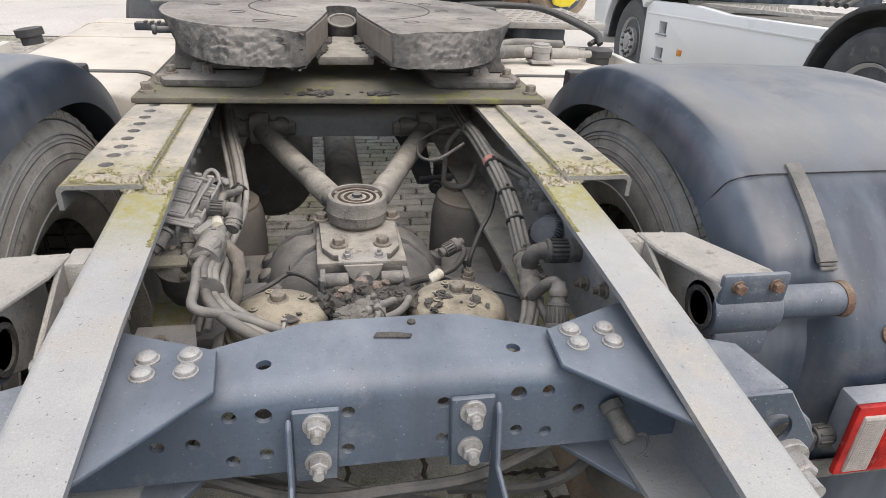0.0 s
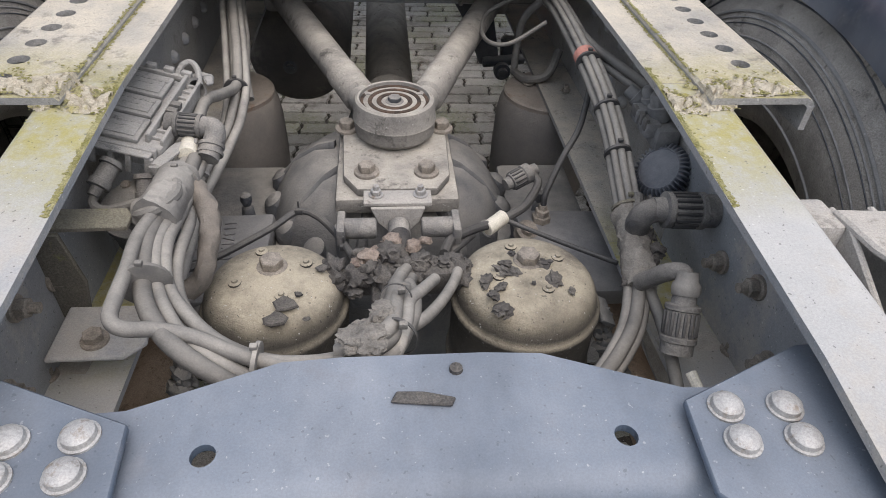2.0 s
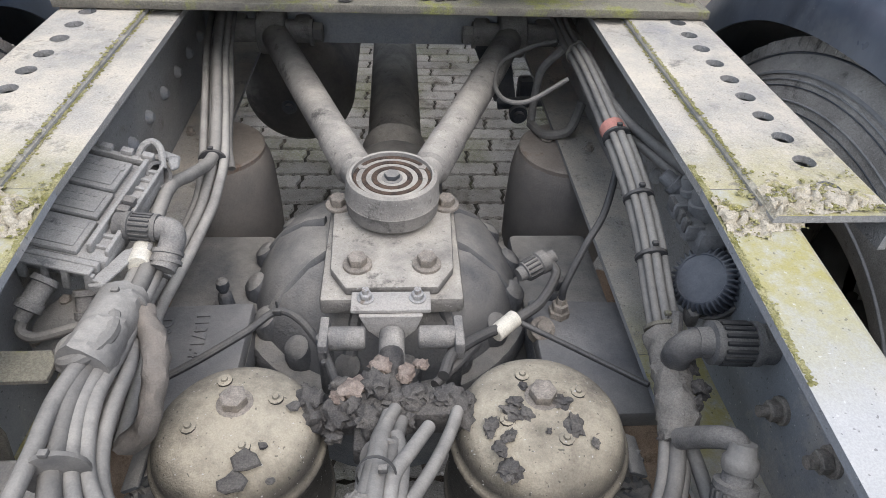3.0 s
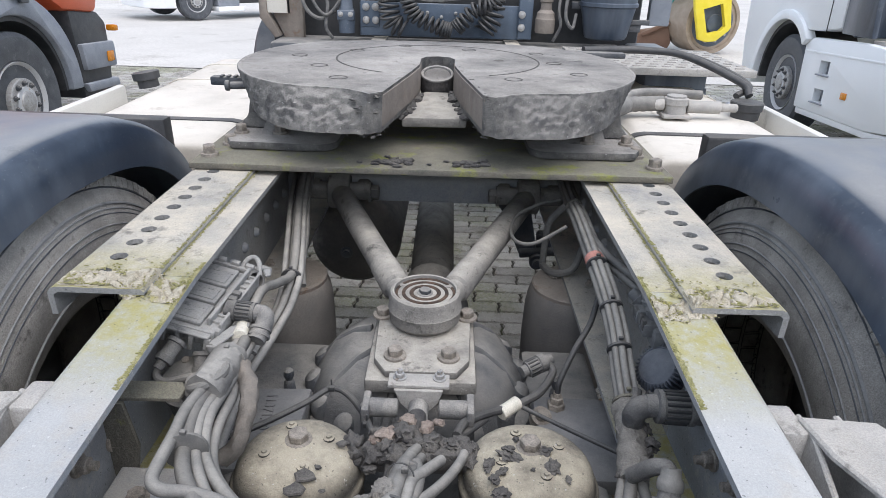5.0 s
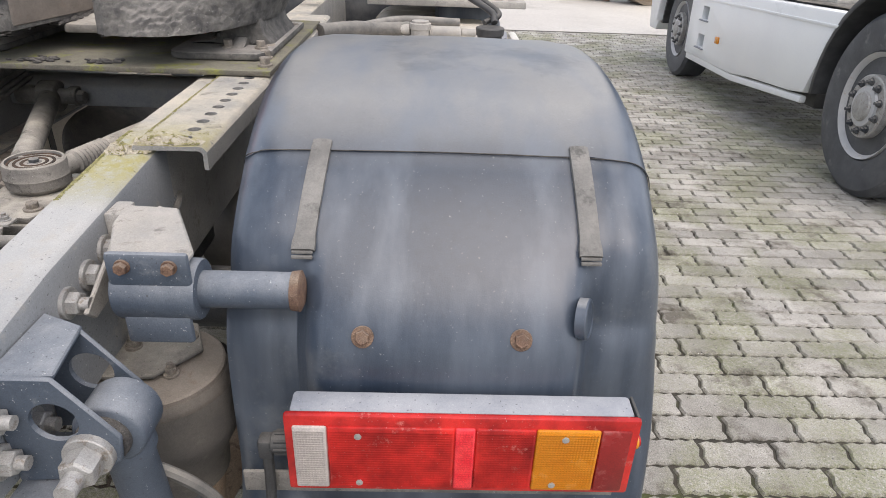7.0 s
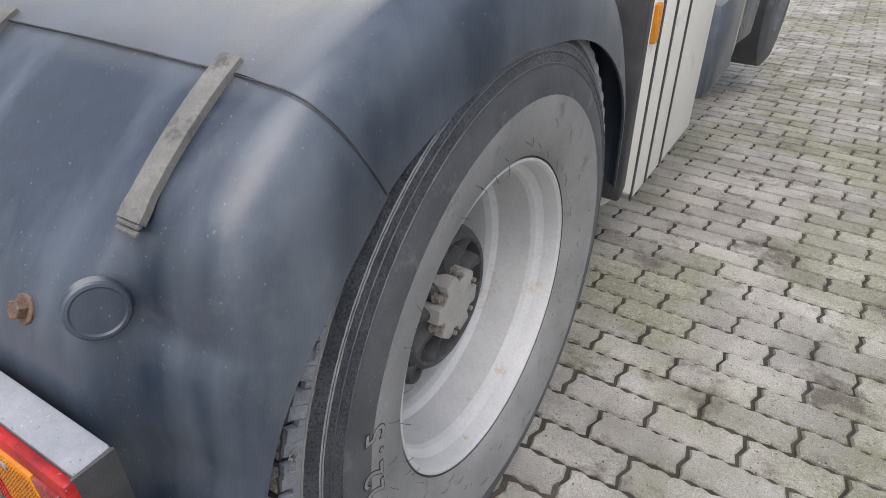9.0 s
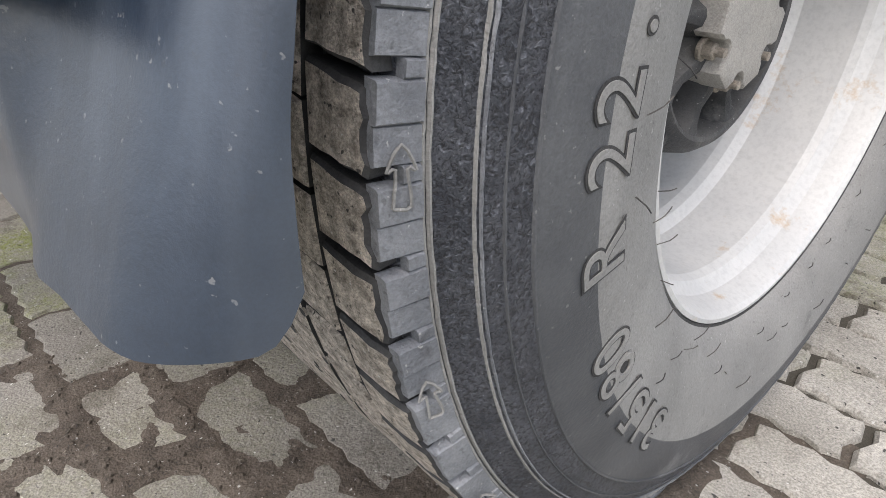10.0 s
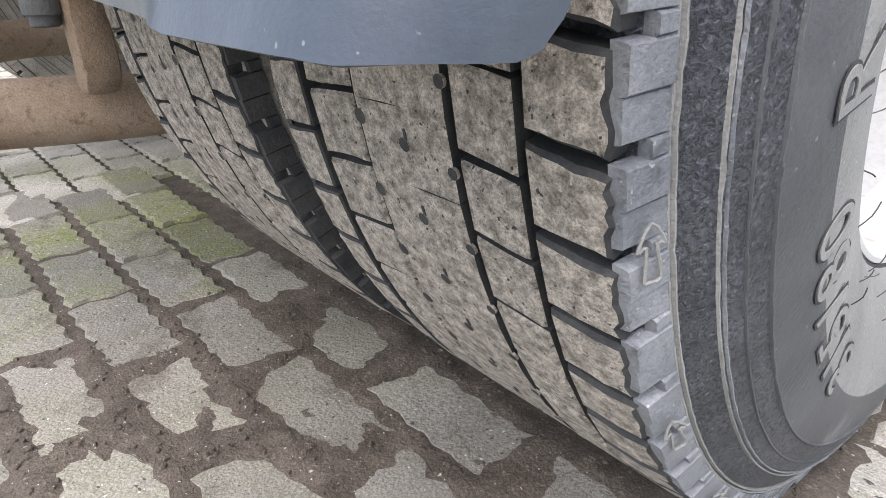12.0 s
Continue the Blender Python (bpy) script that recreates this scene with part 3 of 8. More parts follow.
# ---- rear cross beam ----
def beam():
    bm = bmesh.new()
    rings = []
    for x in (-0.39, -0.30, -0.225, -0.11, -0.06, 0, 0.06, 0.11, 0.225, 0.30, 0.39):
        yf = -0.562 - 0.04 * min(1, max(0, (abs(x) - 0.10) / 0.125))
        sag = 0.014 * max(0, (abs(x) - 0.12) / 0.2)
        z1 = 0.883 - sag
        o = [(yf, z1)] + [(-0.668 + 0.032 * math.cos(radians(a)), z1 - 0.032 + 0.032 * math.sin(radians(a))) for a in (90, 112, 135, 158, 180)] + [(-0.70, 0.752)]
        i = [(-0.692, 0.752)] + [(-0.668 + 0.024 * math.cos(radians(a)), z1 - 0.032 + 0.024 * math.sin(radians(a))) for a in (180, 135, 90)] + [(yf, z1 - 0.008)]
        rings.append([Vector((x, y, z)) for y, z in o + i])
    loft(bm, rings)
    b = part("cross_beam", bm, "beam", truck, "blue-grey pressed steel cross beam with bolt holes")
    big = [(-0.157, 0.844), (0.157, 0.846)]
    holes = [(-0.196, 0.845), (-0.28, 0.81), (-0.24, 0.81), (-0.157, 0.785), (-0.197, 0.778), (-0.058, 0.84), (-0.059, 0.781), (0.06, 0.842),
             (0.061, 0.784), (0.197, 0.846), (0.159, 0.786), (0.2, 0.779), (0.242, 0.812)]
    cut(b, [lambda m, p=p: cyl(m, (p[0], -0.76, p[1]), (p[0], -0.65, p[1]), 0.0105 if p in big else 0.0085, 16) for p in big + holes]
        + [lambda m, x=x: cyl(m, (x, -0.648, 0.84), (x, -0.648, 0.95), 0.0095, 16) for x in (-0.157, 0.161)])
    return b


cross = beam()
for s in (1, -1):
    bm = bmesh.new()
    poly = [(0.213, -0.625), (0.207, -0.705), (0.325, -0.83), (0.391, -0.83), (0.391, -0.57), (0.335, -0.572)]
    prism(bm, [(s * x, y) for x, y in poly], "z", 0.8835, 0.8905, 0.0015, 1)
    g = part("gusset", bm, "beam", cross, "bolted blue-grey gusset plate")
    for x, y in ((0.243, -0.635), (0.243, -0.666), (0.291, -0.637), (0.291, -0.667)):
        bm = bmesh.new()
        lathe(bm, (s * x, y, 0.8905), (0, 0, 1), [(0, 0.0145), (0.002, 0.0145), (0.0025, 0.0125), (0.007, 0.0118), (0.010, 0.008), (0.0108, 0.002)], 20)
        part("bolt", bm, "zinc", g)
    # folded bracket under the beam
    bm = bmesh.new()
    prism(bm, [(s * 0.068, 0.852), (s * 0.125, 0.852), (s * 0.125, 0.74), (s * 0.072, 0.74)], "y", -0.708, -0.7005, 0.002, 1)
    prism(bm, [(-0.7085, 0.845), (-0.7085, 0.60), (-0.84, 0.50), (-0.90, 0.50), (-0.90, 0.70), (-0.80, 0.745), (-0.735, 0.76), (-0.72, 0.835)], "x",
          s * 0.125, s * 0.132, 0.002, 1)
    h = part("folded_bracket", bm, "beam", cross, "folded dark steel bracket with two zinc nuts")
    for z in (0.832, 0.773):
        bm = bmesh.new()
        stud(bm, (s * 0.096, -0.708, z), (0, -1, 0), 0.0125, 0.022)
        part("nut", bm, "zinc", h)
bm = bmesh.new()
lathe(bm, (0.285, -0.70, 0.818), (0.25, -1, -0.55), [(0, 0.016), (0.012, 0.016), (0.013, 0.012), (0.05, 0.013), (0.055, 0.010)], 14)
tube(bm, [(0.300, -0.74, 0.795), (0.318, -0.745, 0.80), (0.322, -0.75, 0.78), (0.305, -0.755, 0.77)], 0.002, 6)
part("test_valve", bm, "connector", cross, "rusty air test valve with a ring pull")
bm = bmesh.new()
prism(bm, [(-0.02, -0.612), (0.028, -0.618), (0.032, -0.61), (0.006, -0.603), (-0.015, -0.602)], "z", 0.8835, 0.887, 0.001, 1)
lathe(bm, (0.035, -0.58, 0.8825), (0, 0, 1), [(0, 0.006), (0.004, 0.0055), (0.006, 0.002)], 10)
part("leaf_litter", bm, "clod", cross, "dry leaf on the beam")

# ---- fifth wheel ----
bm = bmesh.new()
box(bm, (0, 0.63, 0.9795), (0.99, 0.77, 0.013), 0.002)
mplate = part("mounting_plate", bm, "moss_plate", truck, "mossy steel mounting plate under the fifth wheel")
FWC = 0.62


def fw_outline(h, dz, rough=0.0, k=1.0):
    """The plate's outline at one height: h runs from the lower edge (0) to the rim (1); rough: the depth of the grease on it."""
    throat = [(0.0, 0.745), (0.030, 0.735), (0.043, 0.70), (0.043, 0.60), (0.060, 0.48)]
    upper = [(0.098, 0.25), (0.118, 0.232), (0.155, 0.272), (0.20, 0.286), (0.26, 0.292), (0.315, 0.315), (0.375, 0.375), (0.428, 0.47), (0.455, 0.57), (0.462, 0.68), (0.44, 0.82), (0.385, 0.94), (0.29, 1.02), (0.17, 1.055), (0.0, 1.065)]
    lower = [(0.102, 0.235), (0.125, 0.212), (0.165, 0.214), (0.20, 0.216), (0.245, 0.222), (0.29, 0.250), (0.345, 0.320), (0.392, 0.43), (0.418, 0.55), (0.424, 0.67), (0.41, 0.80), (0.36, 0.90), (0.27, 0.98), (0.16, 1.02), (0.0, 1.03)]
    half = throat + [((x0 + (x1 - x0) * h) * (1.0 if x0 < 0.11 else 1.05), y0 + (y1 - y0) * h) for (x0, y0), (x1, y1) in zip(lower, upper)]
    fine = [half[0]]
    for (x0, y0), (x1, y1), n in zip(half, half[1:], (3, 3, 9, 10, 22, 4, 8, 9, 11, 13, 15, 18, 18, 18, 18, 16, 12, 12, 14)):
        fine += [(x0 + (x1 - x0) * i / n, y0 + (y1 - y0) * i / n) for i in range(1, n + 1)]
    # round off the outer run
    for i in range(2):
        fine = [p if j < 54 or j > len(fine) - 5 else (sum(q[0] for q in fine[j - 4:j + 5]) / len(fine[j - 4:j + 5]), sum(q[1] for q in fine[j - 4:j + 5]) / len(fine[j - 4:j + 5])) for j, p in enumerate(fine)]
    out = []
    for x, y in fine + [(-x, y) for x, y in fine[-2:0:-1]]:
        inner = abs(x) <= 0.105 and y < 0.75
        q = Vector((x, y, dz)) if inner else Vector((x * k, FWC + (y - FWC) * k, dz))
        if rough:
            g = rough * (0.25 * noise.noise(q * 38) + 0.6 * noise.noise(q * 95) + 0.75 * noise.noise(q * 190)) * (0.25 if inner else 1.0)
            w = Vector((q.x, q.y - FWC, 0)).normalized()
            q += w * g + Vector((0, 0, 0.6 * g))
        out.append(q)
    return out


fifth = part("fifth_wheel", loft(bmesh.new(), [fw_outline(0.0, 1.062, 0.003, 0.93), fw_outline(0.0, 1.064, 0.006)] + [fw_outline(0.95 * i / 15, 1.064 + 0.070 * (i / 15) ** 0.9, 0.0062 - 0.003 * (i / 15) ** 4) for i in range(1, 16)]
             + [fw_outline(1.0, 1.1365, 0.0025), fw_outline(1.0, 1.1392, 0.001, 0.998), fw_outline(1.0, 1.1395, 0.0, 0.985), fw_outline(1.0, 1.1380, 0.0, 0.981), fw_outline(1.0, 1.1380, 0.0, 0.979), fw_outline(1.0, 1.1400, 0.0, 0.975)]),
             "grease", truck, "worn greasy fifth wheel coupling plate with a throat slot", smooth=66)
for side in (1, -1):
    bm = bmesh.new()
    prism(bm, [(side * 0.0415, 0.68), (side * 0.0415, 0.60), (side * 0.058, 0.48), (side * 0.096, 0.255), (side * 0.102, 0.245), (side * 0.064, 0.48), (side * 0.047, 0.60), (side * 0.047, 0.68)], "z", 1.072, 1.1335, 0.001, 1)
    part("throat_face", bm, "brown_plate", fifth, "brown rubbed side of the throat")
for r0, r1 in ((0.256, 0.2605),):
    bm = bmesh.new()
    n = 72
    rr = []
    for i in range(n):
        a2 = radians(-90 + 28) + radians(304) * i / (n - 1)
        c, d = math.cos(a2), math.sin(a2)
        rr.append([Vector((r * c, 0.70 + r * d, z)) for r, z in ((r0, 1.1401), (r0, 1.1408), (r1, 1.1408), (r1, 1.1401))])
    loft(bm, rr)
    part("wear_ring_edge", bm, "clod", fifth)
for i in range(10):
    a = radians(-55 + 290 * i / 9)
    bm = bmesh.new()
    rad = 0.36 if i % 2 else 0.30
    lathe(bm, (rad * math.cos(a), 0.64 + 0.85 * rad * math.sin(a), 1.1402), (0, 0, 1), [(0.0001, 0.0205), (0.0008, 0.0205), (0.0008, 0.0180), (0.0001, 0.0180)], 24, False)
    part("bolt_edge", bm, "clod", fifth)
bm = bmesh.new()
lathe(bm, (0.157, 0.702, 1.1402), (0, 0, 1), [(0, 0.013), (0.001, 0.012)], 14)
part("grease_hole", bm, "clod", fifth)
bm = bmesh.new()
for i in range(420):
    u = rng.random()
    side = rng.choice((-1, 1))
    t = rng.random()
    if u < 0.3:
        x, y, z = side * (0.052 + 0.056 * t), 0.60 - 0.37 * t, rng.choice((rng.uniform(1.05, 1.07), rng.uniform(1.132, 1.139)))
    elif u < 0.36:
        x, y, z = -rng.uniform(0.11, 0.17), rng.uniform(0.215, 0.245), rng.choice((rng.uniform(1.055, 1.07), rng.uniform(1.10, 1.125)))
    else:
        a = radians(rng.uniform(170, 370))
        x, y, z = 0.412 * math.cos(a), 0.60 + 0.372 * math.sin(a), rng.uniform(1.055, 1.068)
        if abs(x) < 0.15:
            continue
    grain(bm, rng.uniform(0.0015, 0.0055), Matrix.Translation((x, y, z)) @ Matrix.Rotation(rng.random() * 3, 4, "Z") @ Matrix.Diagonal((1.9, 0.8, 0.6, 1)))
tagged(part("dried_grease", bm, "clod", fifth, "lumps of dried black grease", smooth=0), kind="stuff")
bm = bmesh.new()
lathe(bm, (0, 0.655, 1.098), (0, -0.35, 1), [(-0.055, 0.0415), (0.006, 0.0425), (0.011, 0.040), (0.012, 0.031), (0.004, 0.028), (-0.045, 0.026), (-0.046, 0.001)], 26)
jaw = part("lock_jaw", bm, "clod", fifth, "black greasy locking jaw in the throat")
bm = bmesh.new()
lathe(bm, (0, 0.655, 1.098), (0, -0.35, 1), [(0.012, 0.0425), (0.015, 0.041), (0.0155, 0.035), (0.012, 0.032)], 26)
part("jaw_rim", bm, "grease", jaw, "dusty grey rim")
bm = bmesh.new()
prism(bm, [(-0.032, 0.62), (0.032, 0.62), (0.074, 0.415), (-0.074, 0.415)], "z", 1.030, 1.052, 0.006)
for v in bm.verts:
    v.co.z += 0.10 * (v.co.y - 0.415) * (1 if v.co.z > 1.04 else 0) + 0.004 * noise.noise(v.co * 40)
part("lock_wedge", bm, "dirt_iron", fifth, "pale dusty wedge below the jaw")
bm = bmesh.new()
for side in (1, -1):
    for i in range(60):
        u = rng.random()
        grain(bm, rng.uniform(0.004, 0.011), Matrix.Translation((side * (0.036 + 0.040 * u) + rng.gauss(0, 0.006), 0.60 - 0.19 * u, 1.055 + 0.02 * (1 - u) * rng.random())) @ Matrix.Diagonal((1.3, 1.6, 0.8, 1)))
tagged(part("grease_lump", bm, "clod", fifth, "black grease heaped beside the wedge", smooth=0), kind="stuff")
for s in (1, -1):
    bm = bmesh.new()
    prism(bm, [(s * q[0], q[1]) for q in arc(0.255, 0.385, 0.045, 180, 270, 6) + [(0.44, 0.345), (0.468, 0.40), (0.468, 0.86), (0.255, 0.86), (0.21, 0.80)]], "z", 0.988, 1.006, 0.005)
    prism(bm, [(s * x, z) for x, z in ((0.225, 1.002), (0.455, 1.002), (0.452, 1.012), (0.432, 1.035), (0.424, 1.078), (0.335, 1.078), (0.325, 1.040), (0.295, 1.016), (0.24, 1.010))], "y", 0.46, 0.78, 0.007)
    prism(bm, [(0.40, 1.004), (0.84, 1.004), (0.80, 1.02), (0.72, 1.078), (0.52, 1.078), (0.47, 1.03)], "x", s * 0.352, s * 0.392, 0.008)
    b = part("bearing_bracket", bm, "grease", fifth, "cast bearing bracket, bolted down")
    for k in range(7):
        if k == 4:
            continue
        bm = bmesh.new()
        box(bm, (s * (0.30 + 0.013 * k), 0.4595, 1.030 - 0.0007 * k), (0.008, 0.003, 0.009), 0.001)
        part("raised_mark", bm, "grease", b)
    for x, y in ((0.348, 0.418), (0.435, 0.415), (0.36, 0.82)):
        bm = bmesh.new()
        hexbolt(bm, (s * x, y, 1.0055), (0, 0, 1), 0.0125, 0.022)
        part("bolt", bm, "bolt", b)
    for x, y in ((0.452, 0.386), (0.448, 0.465), (0.47, 0.30), (0.45, 0.80)):
        bm = bmesh.new()
        hexbolt(bm, (s * x, y, 0.986), (0, 0, 1), 0.0135, 0.024)
        part("bolt", bm, "bolt", mplate)
bm = bmesh.new()
cyl(bm, (-0.40, 0.46, 1.105), (-0.462, 0.45, 1.104), 0.0085, 12, 0.002)
cyl(bm, (-0.462, 0.45, 1.104), (-0.473, 0.448, 1.104), 0.012, 12, 0.003)
box(bm, (-0.485, 0.52, 1.102), (0.085, 0.026, 0.020), 0.004)
for k in range(3):
    box(bm, (-0.50 + 0.016 * k, 0.515, 1.113), (0.008, 0.018, 0.006), 0.002)
part("release_handle", bm, "dark_iron", fifth, "release handle stub")
bm = bmesh.new()
for i in range(34):
    x, y = rng.choice((-0.10, 0.06)) + rng.gauss(0, 0.03), 0.285 + rng.gauss(0, 0.012)
    grain(bm, rng.uniform(0.004, 0.012), Matrix.Translation((x, y, 0.989)) @ Matrix.Diagonal((1.5, 0.8, 0.6, 1)))
tagged(part("grease_spatter", bm, "clod", mplate, "fallen grease lumps", smooth=0), kind="stuff")

# ---- V rods, axle and diff ----
bm = bmesh.new()
prism(bm, [(0.605, 0.778), (0.605, 0.842), (0.64, 0.86), (0.70, 0.86), (0.70, 0.778)], "x", -0.39, 0.39, 0.010)
cm = part("cross_member", bm, "web", truck, "dusty forward cross member")
for s in (1, -1):
    bm = bmesh.new()
    a, b = Vector((s * 0.045, 0.055, 0.798)), Vector((s * 0.246, 0.575, 0.815))
    d = (b - a)
    prof = [(0, 0.022), (0.03, 0.023)]
    for k in range(9):
        prof += [(0.035 + 0.011 * k, 0.029), (0.0405 + 0.011 * k, 0.0255)]
    prof += [(0.15, 0.0275), (d.length * 0.55, 0.0285), (d.length, 0.0285)]
    lathe(bm, a, d, prof, 20)
    v = part("v_rod", bm, "dirt_iron", truck, "dusty steel reaction rod")
    bm = bmesh.new()
    cyl(bm, (s * 0.165, 0.58, 0.815), (s * 0.345, 0.58, 0.815), 0.023, 16, 0.004)
    cyl(bm, (s * 0.218, 0.58, 0.815), (s * 0.274, 0.58, 0.815), 0.046, 24, 0.006)
    box(bm, (s * 0.185, 0.60, 0.815), (0.035, 0.05, 0.05), 0.008)
    box(bm, (s * 0.315, 0.60, 0.815), (0.035, 0.05, 0.05), 0.008)
    part("rod_eye", bm, "dirt_iron", v)
    bm = bmesh.new()
    hexbolt(bm, (s * 0.170, 0.575, 0.815), (-s, 0, 0), 0.02, 0.028)
    part("nut", bm, "dirt_iron", v)
bm = bmesh.new()
lathe(bm, (-0.01, 0.03, 0), (0, 0, 1), [(0.40, 0.20), (0.50, 0.222), (0.58, 0.215), (0.64, 0.20), (0.685, 0.172), (0.715, 0.13), (0.728, 0.06), (0.73, 0.001)], 40)
cyl(bm, (0, 0.2, 0.56), (0, 0.42, 0.56), 0.10, 24, 0.01)
axle = part("axle_housing", bm, "dark_iron", truck, "dusty dark cast axle housing")
bm = bmesh.new()
lathe(bm, (-0.01, 0.03, 0), (0, 0, 1), [(0.560, 0.218), (0.575, 0.232), (0.600, 0.234), (0.612, 0.228), (0.618, 0.214)], 56)
part("cover_flange", bm, "dark_iron", axle)
for i in range(16):
    a = radians(22.5 * i + 8)
    c, d = math.cos(a), math.sin(a)
    bm = bmesh.new()
    loft(bm, [ring((-0.01 + r * c, 0.03 + r * d, z), (c * 0.5, d * 0.5, 0.8), w, 14) for r, z, w in ((0.190, 0.60, 0.024), (0.200, 0.635, 0.022), (0.203, 0.650, 0.018), (0.204, 0.656, 0.008))])
    part("boss", bm, "dark_iron", axle)
    if i % 2:
        bm = bmesh.new()
        rows = []
        for r, z, w in ((0.196, 0.650, 0.010), (0.165, 0.690, 0.009), (0.125, 0.718, 0.008), (0.095, 0.728, 0.006)):
            rows.append([Vector((-0.01 + r * c - v * d, 0.03 + r * d + v * c, zz)) for v, zz in ((-w * 1.5, z - 0.02), (-w, z), (-w * 0.5, z + 0.006), (w * 0.5, z + 0.006), (w, z), (w * 1.5, z - 0.02))])
        loft(bm, rows)
        part("rib", bm, "dark_iron", axle)
bm = bmesh.new()
cyl(bm, (-1.0, 0, 0.493), (1.0, 0, 0.493), 0.075, 24)
part("axle_tube", bm, "dark_iron", axle)
bm = bmesh.new()
lathe(bm, (0, 0.42, 0.58), (0, 1, 0.03), [(0, 0.05), (0.08, 0.07), (0.1, 0.060), (2.2, 0.060)], 24)
part("propeller_shaft", bm, "dirt_iron", truck, "dusty propeller shaft")
# top joint
bm = bmesh.new()
prism(bm, [(-0.094, -0.135), (0.094, -0.135), (0.094, 0.10), (-0.094, 0.10)], "z", 0.715, 0.742, 0.006)
prism(bm, [(-0.060, -0.128), (0.060, -0.128), (0.082, -0.09), (0.088, 0.07), (-0.088, 0.07), (-0.082, -0.09)], "z", 0.742, 0.757, 0.004)
jp = part("joint_plate", bm, "dirt_iron", axle, "dusty bolted joint plate")
for x, y in ((-0.046, -0.085), (0.046, -0.085), (-0.080, 0.05), (0.080, 0.05)):
    bm = bmesh.new()
    hexbolt(bm, (x, y, 0.757), (0, 0, 1), 0.013, 0.018, 1.5)
    part("bolt", bm, "bolt", jp)
bm = bmesh.new()
lathe(bm, (0, 0.033, 0), (0, 0, 1), [(0.757, 0.052), (0.763, 0.060), (0.770, 0.066), (0.789, 0.0675), (0.792, 0.0685), (0.7935, 0.0675), (0.815, 0.0665), (0.823, 0.064),
                                    (0.826, 0.060), (0.825, 0.057), (0.818, 0.056)], 40)
jh = part("joint_housing", bm, "dirt_iron", axle, "round ball joint housing caked in dust")
bm = bmesh.new()
lathe(bm, (0, 0.033, 0), (0, 0, 1), [(0.8135, 0.0565), (0.820, 0.0555), (0.8195, 0.051), (0.815, 0.050), (0.8155, 0.044), (0.8195, 0.043), (0.8195, 0.037), (0.8155, 0.036),
                                    (0.816, 0.030), (0.819, 0.029), (0.819, 0.022), (0.816, 0.020), (0.816, 0.001)], 40)
part("ring_cap", bm, "cap_rust", jh, "rusty concentric rings of the joint cap")
bm = bmesh.new()
hexbolt(bm, (0, 0.033, 0.816), (0, 0, 1), 0.011, 0.011)
part("bolt", bm, "dark_iron", jh)
# bracket and grease-caked valve behind the joint
bm = bmesh.new()
prism(bm, [(-0.050, -0.178), (0.048, -0.178), (0.048, -0.145), (-0.050, -0.145)], "z", 0.760, 0.766, 0.001, 1)
prism(bm, [(-0.040, 0.76), (0.038, 0.76), (0.030, 0.735), (0.014, 0.718), (-0.014, 0.718), (-0.030, 0.735)], "y", -0.183, -0.177, 0.001, 1)
br = part("valve_bracket", bm, "alu", axle, "bright steel bracket with two bolts")
for x in (-0.032, 0.032):
    bm = bmesh.new()
    stud(bm, (x, -0.158, 0.766), (0, 0, 1), 0.008, 0.013)
    part("bolt", bm, "zinc", br)
bm = bmesh.new()
for s in (1, -1):
    cyl(bm, (s * 0.032, -0.195, 0.735), (s * 0.078, -0.195, 0.735), 0.015, 14, 0.003)
    box(bm, (s * 0.082, -0.195, 0.735), (0.012, 0.05, 0.028), 0.003)
cyl(bm, (0, -0.185, 0.735), (0, -0.245, 0.728), 0.016, 14, 0.003)
part("valve_fitting", bm, "connector", axle)
for x in (-0.082, 0.080):
    bm = bmesh.new()
    cyl(bm, (x, -0.197, 0.742), (x, -0.197, 0.640), 0.010, 12, 0.002)
    part("valve_link", bm, "dark_iron", axle)
bm = bmesh.new()
box(bm, (0.0, -0.312, 0.748), (0.135, 0.040, 0.038), 0.008)
box(bm, (-0.022, -0.345, 0.738), (0.034, 0.034, 0.030), 0.005)
cyl(bm, (0.0, -0.235, 0.756), (0.0, -0.300, 0.752), 0.014, 14, 0.003)
lv = part("levelling_valve", bm, "clod", axle, "valve buried in black dried grease")
bm = bmesh.new()
for i in range(46):
    x = max(-0.088, min(0.088, rng.gauss(0, 0.045)))
    w = rng.uniform(0.006, 0.016)
    clump(bm, (x, -0.312 + rng.gauss(0, 0.014), 0.758 + rng.gauss(0, 0.008)), (w * 1.2, w, w * 0.8), 0.55)
for x in (-0.082, 0.080):
    clump(bm, (x, -0.318, 0.752), (0.018, 0.014, 0.014), 0.6)
tagged(part("caked_grease", bm, "clod", lv, "torn lumps of black dried grease", smooth=60), kind="stuff")
bm = bmesh.new()
for x, y, z, w in ((-0.040, -0.300, 0.772, 0.016), (-0.012, -0.272, 0.772, 0.014), (0.016, -0.278, 0.768, 0.012), (0.034, -0.262, 0.764, 0.009), (-0.055, -0.310, 0.768, 0.010)):
    clump(bm, (x, y, z), (w, w * 0.8, w * 0.6), 0.5)
tagged(part("dried_mud", bm, "dried_mud", lv, "pale brown dried mud on the grease", smooth=60), kind="stuff")

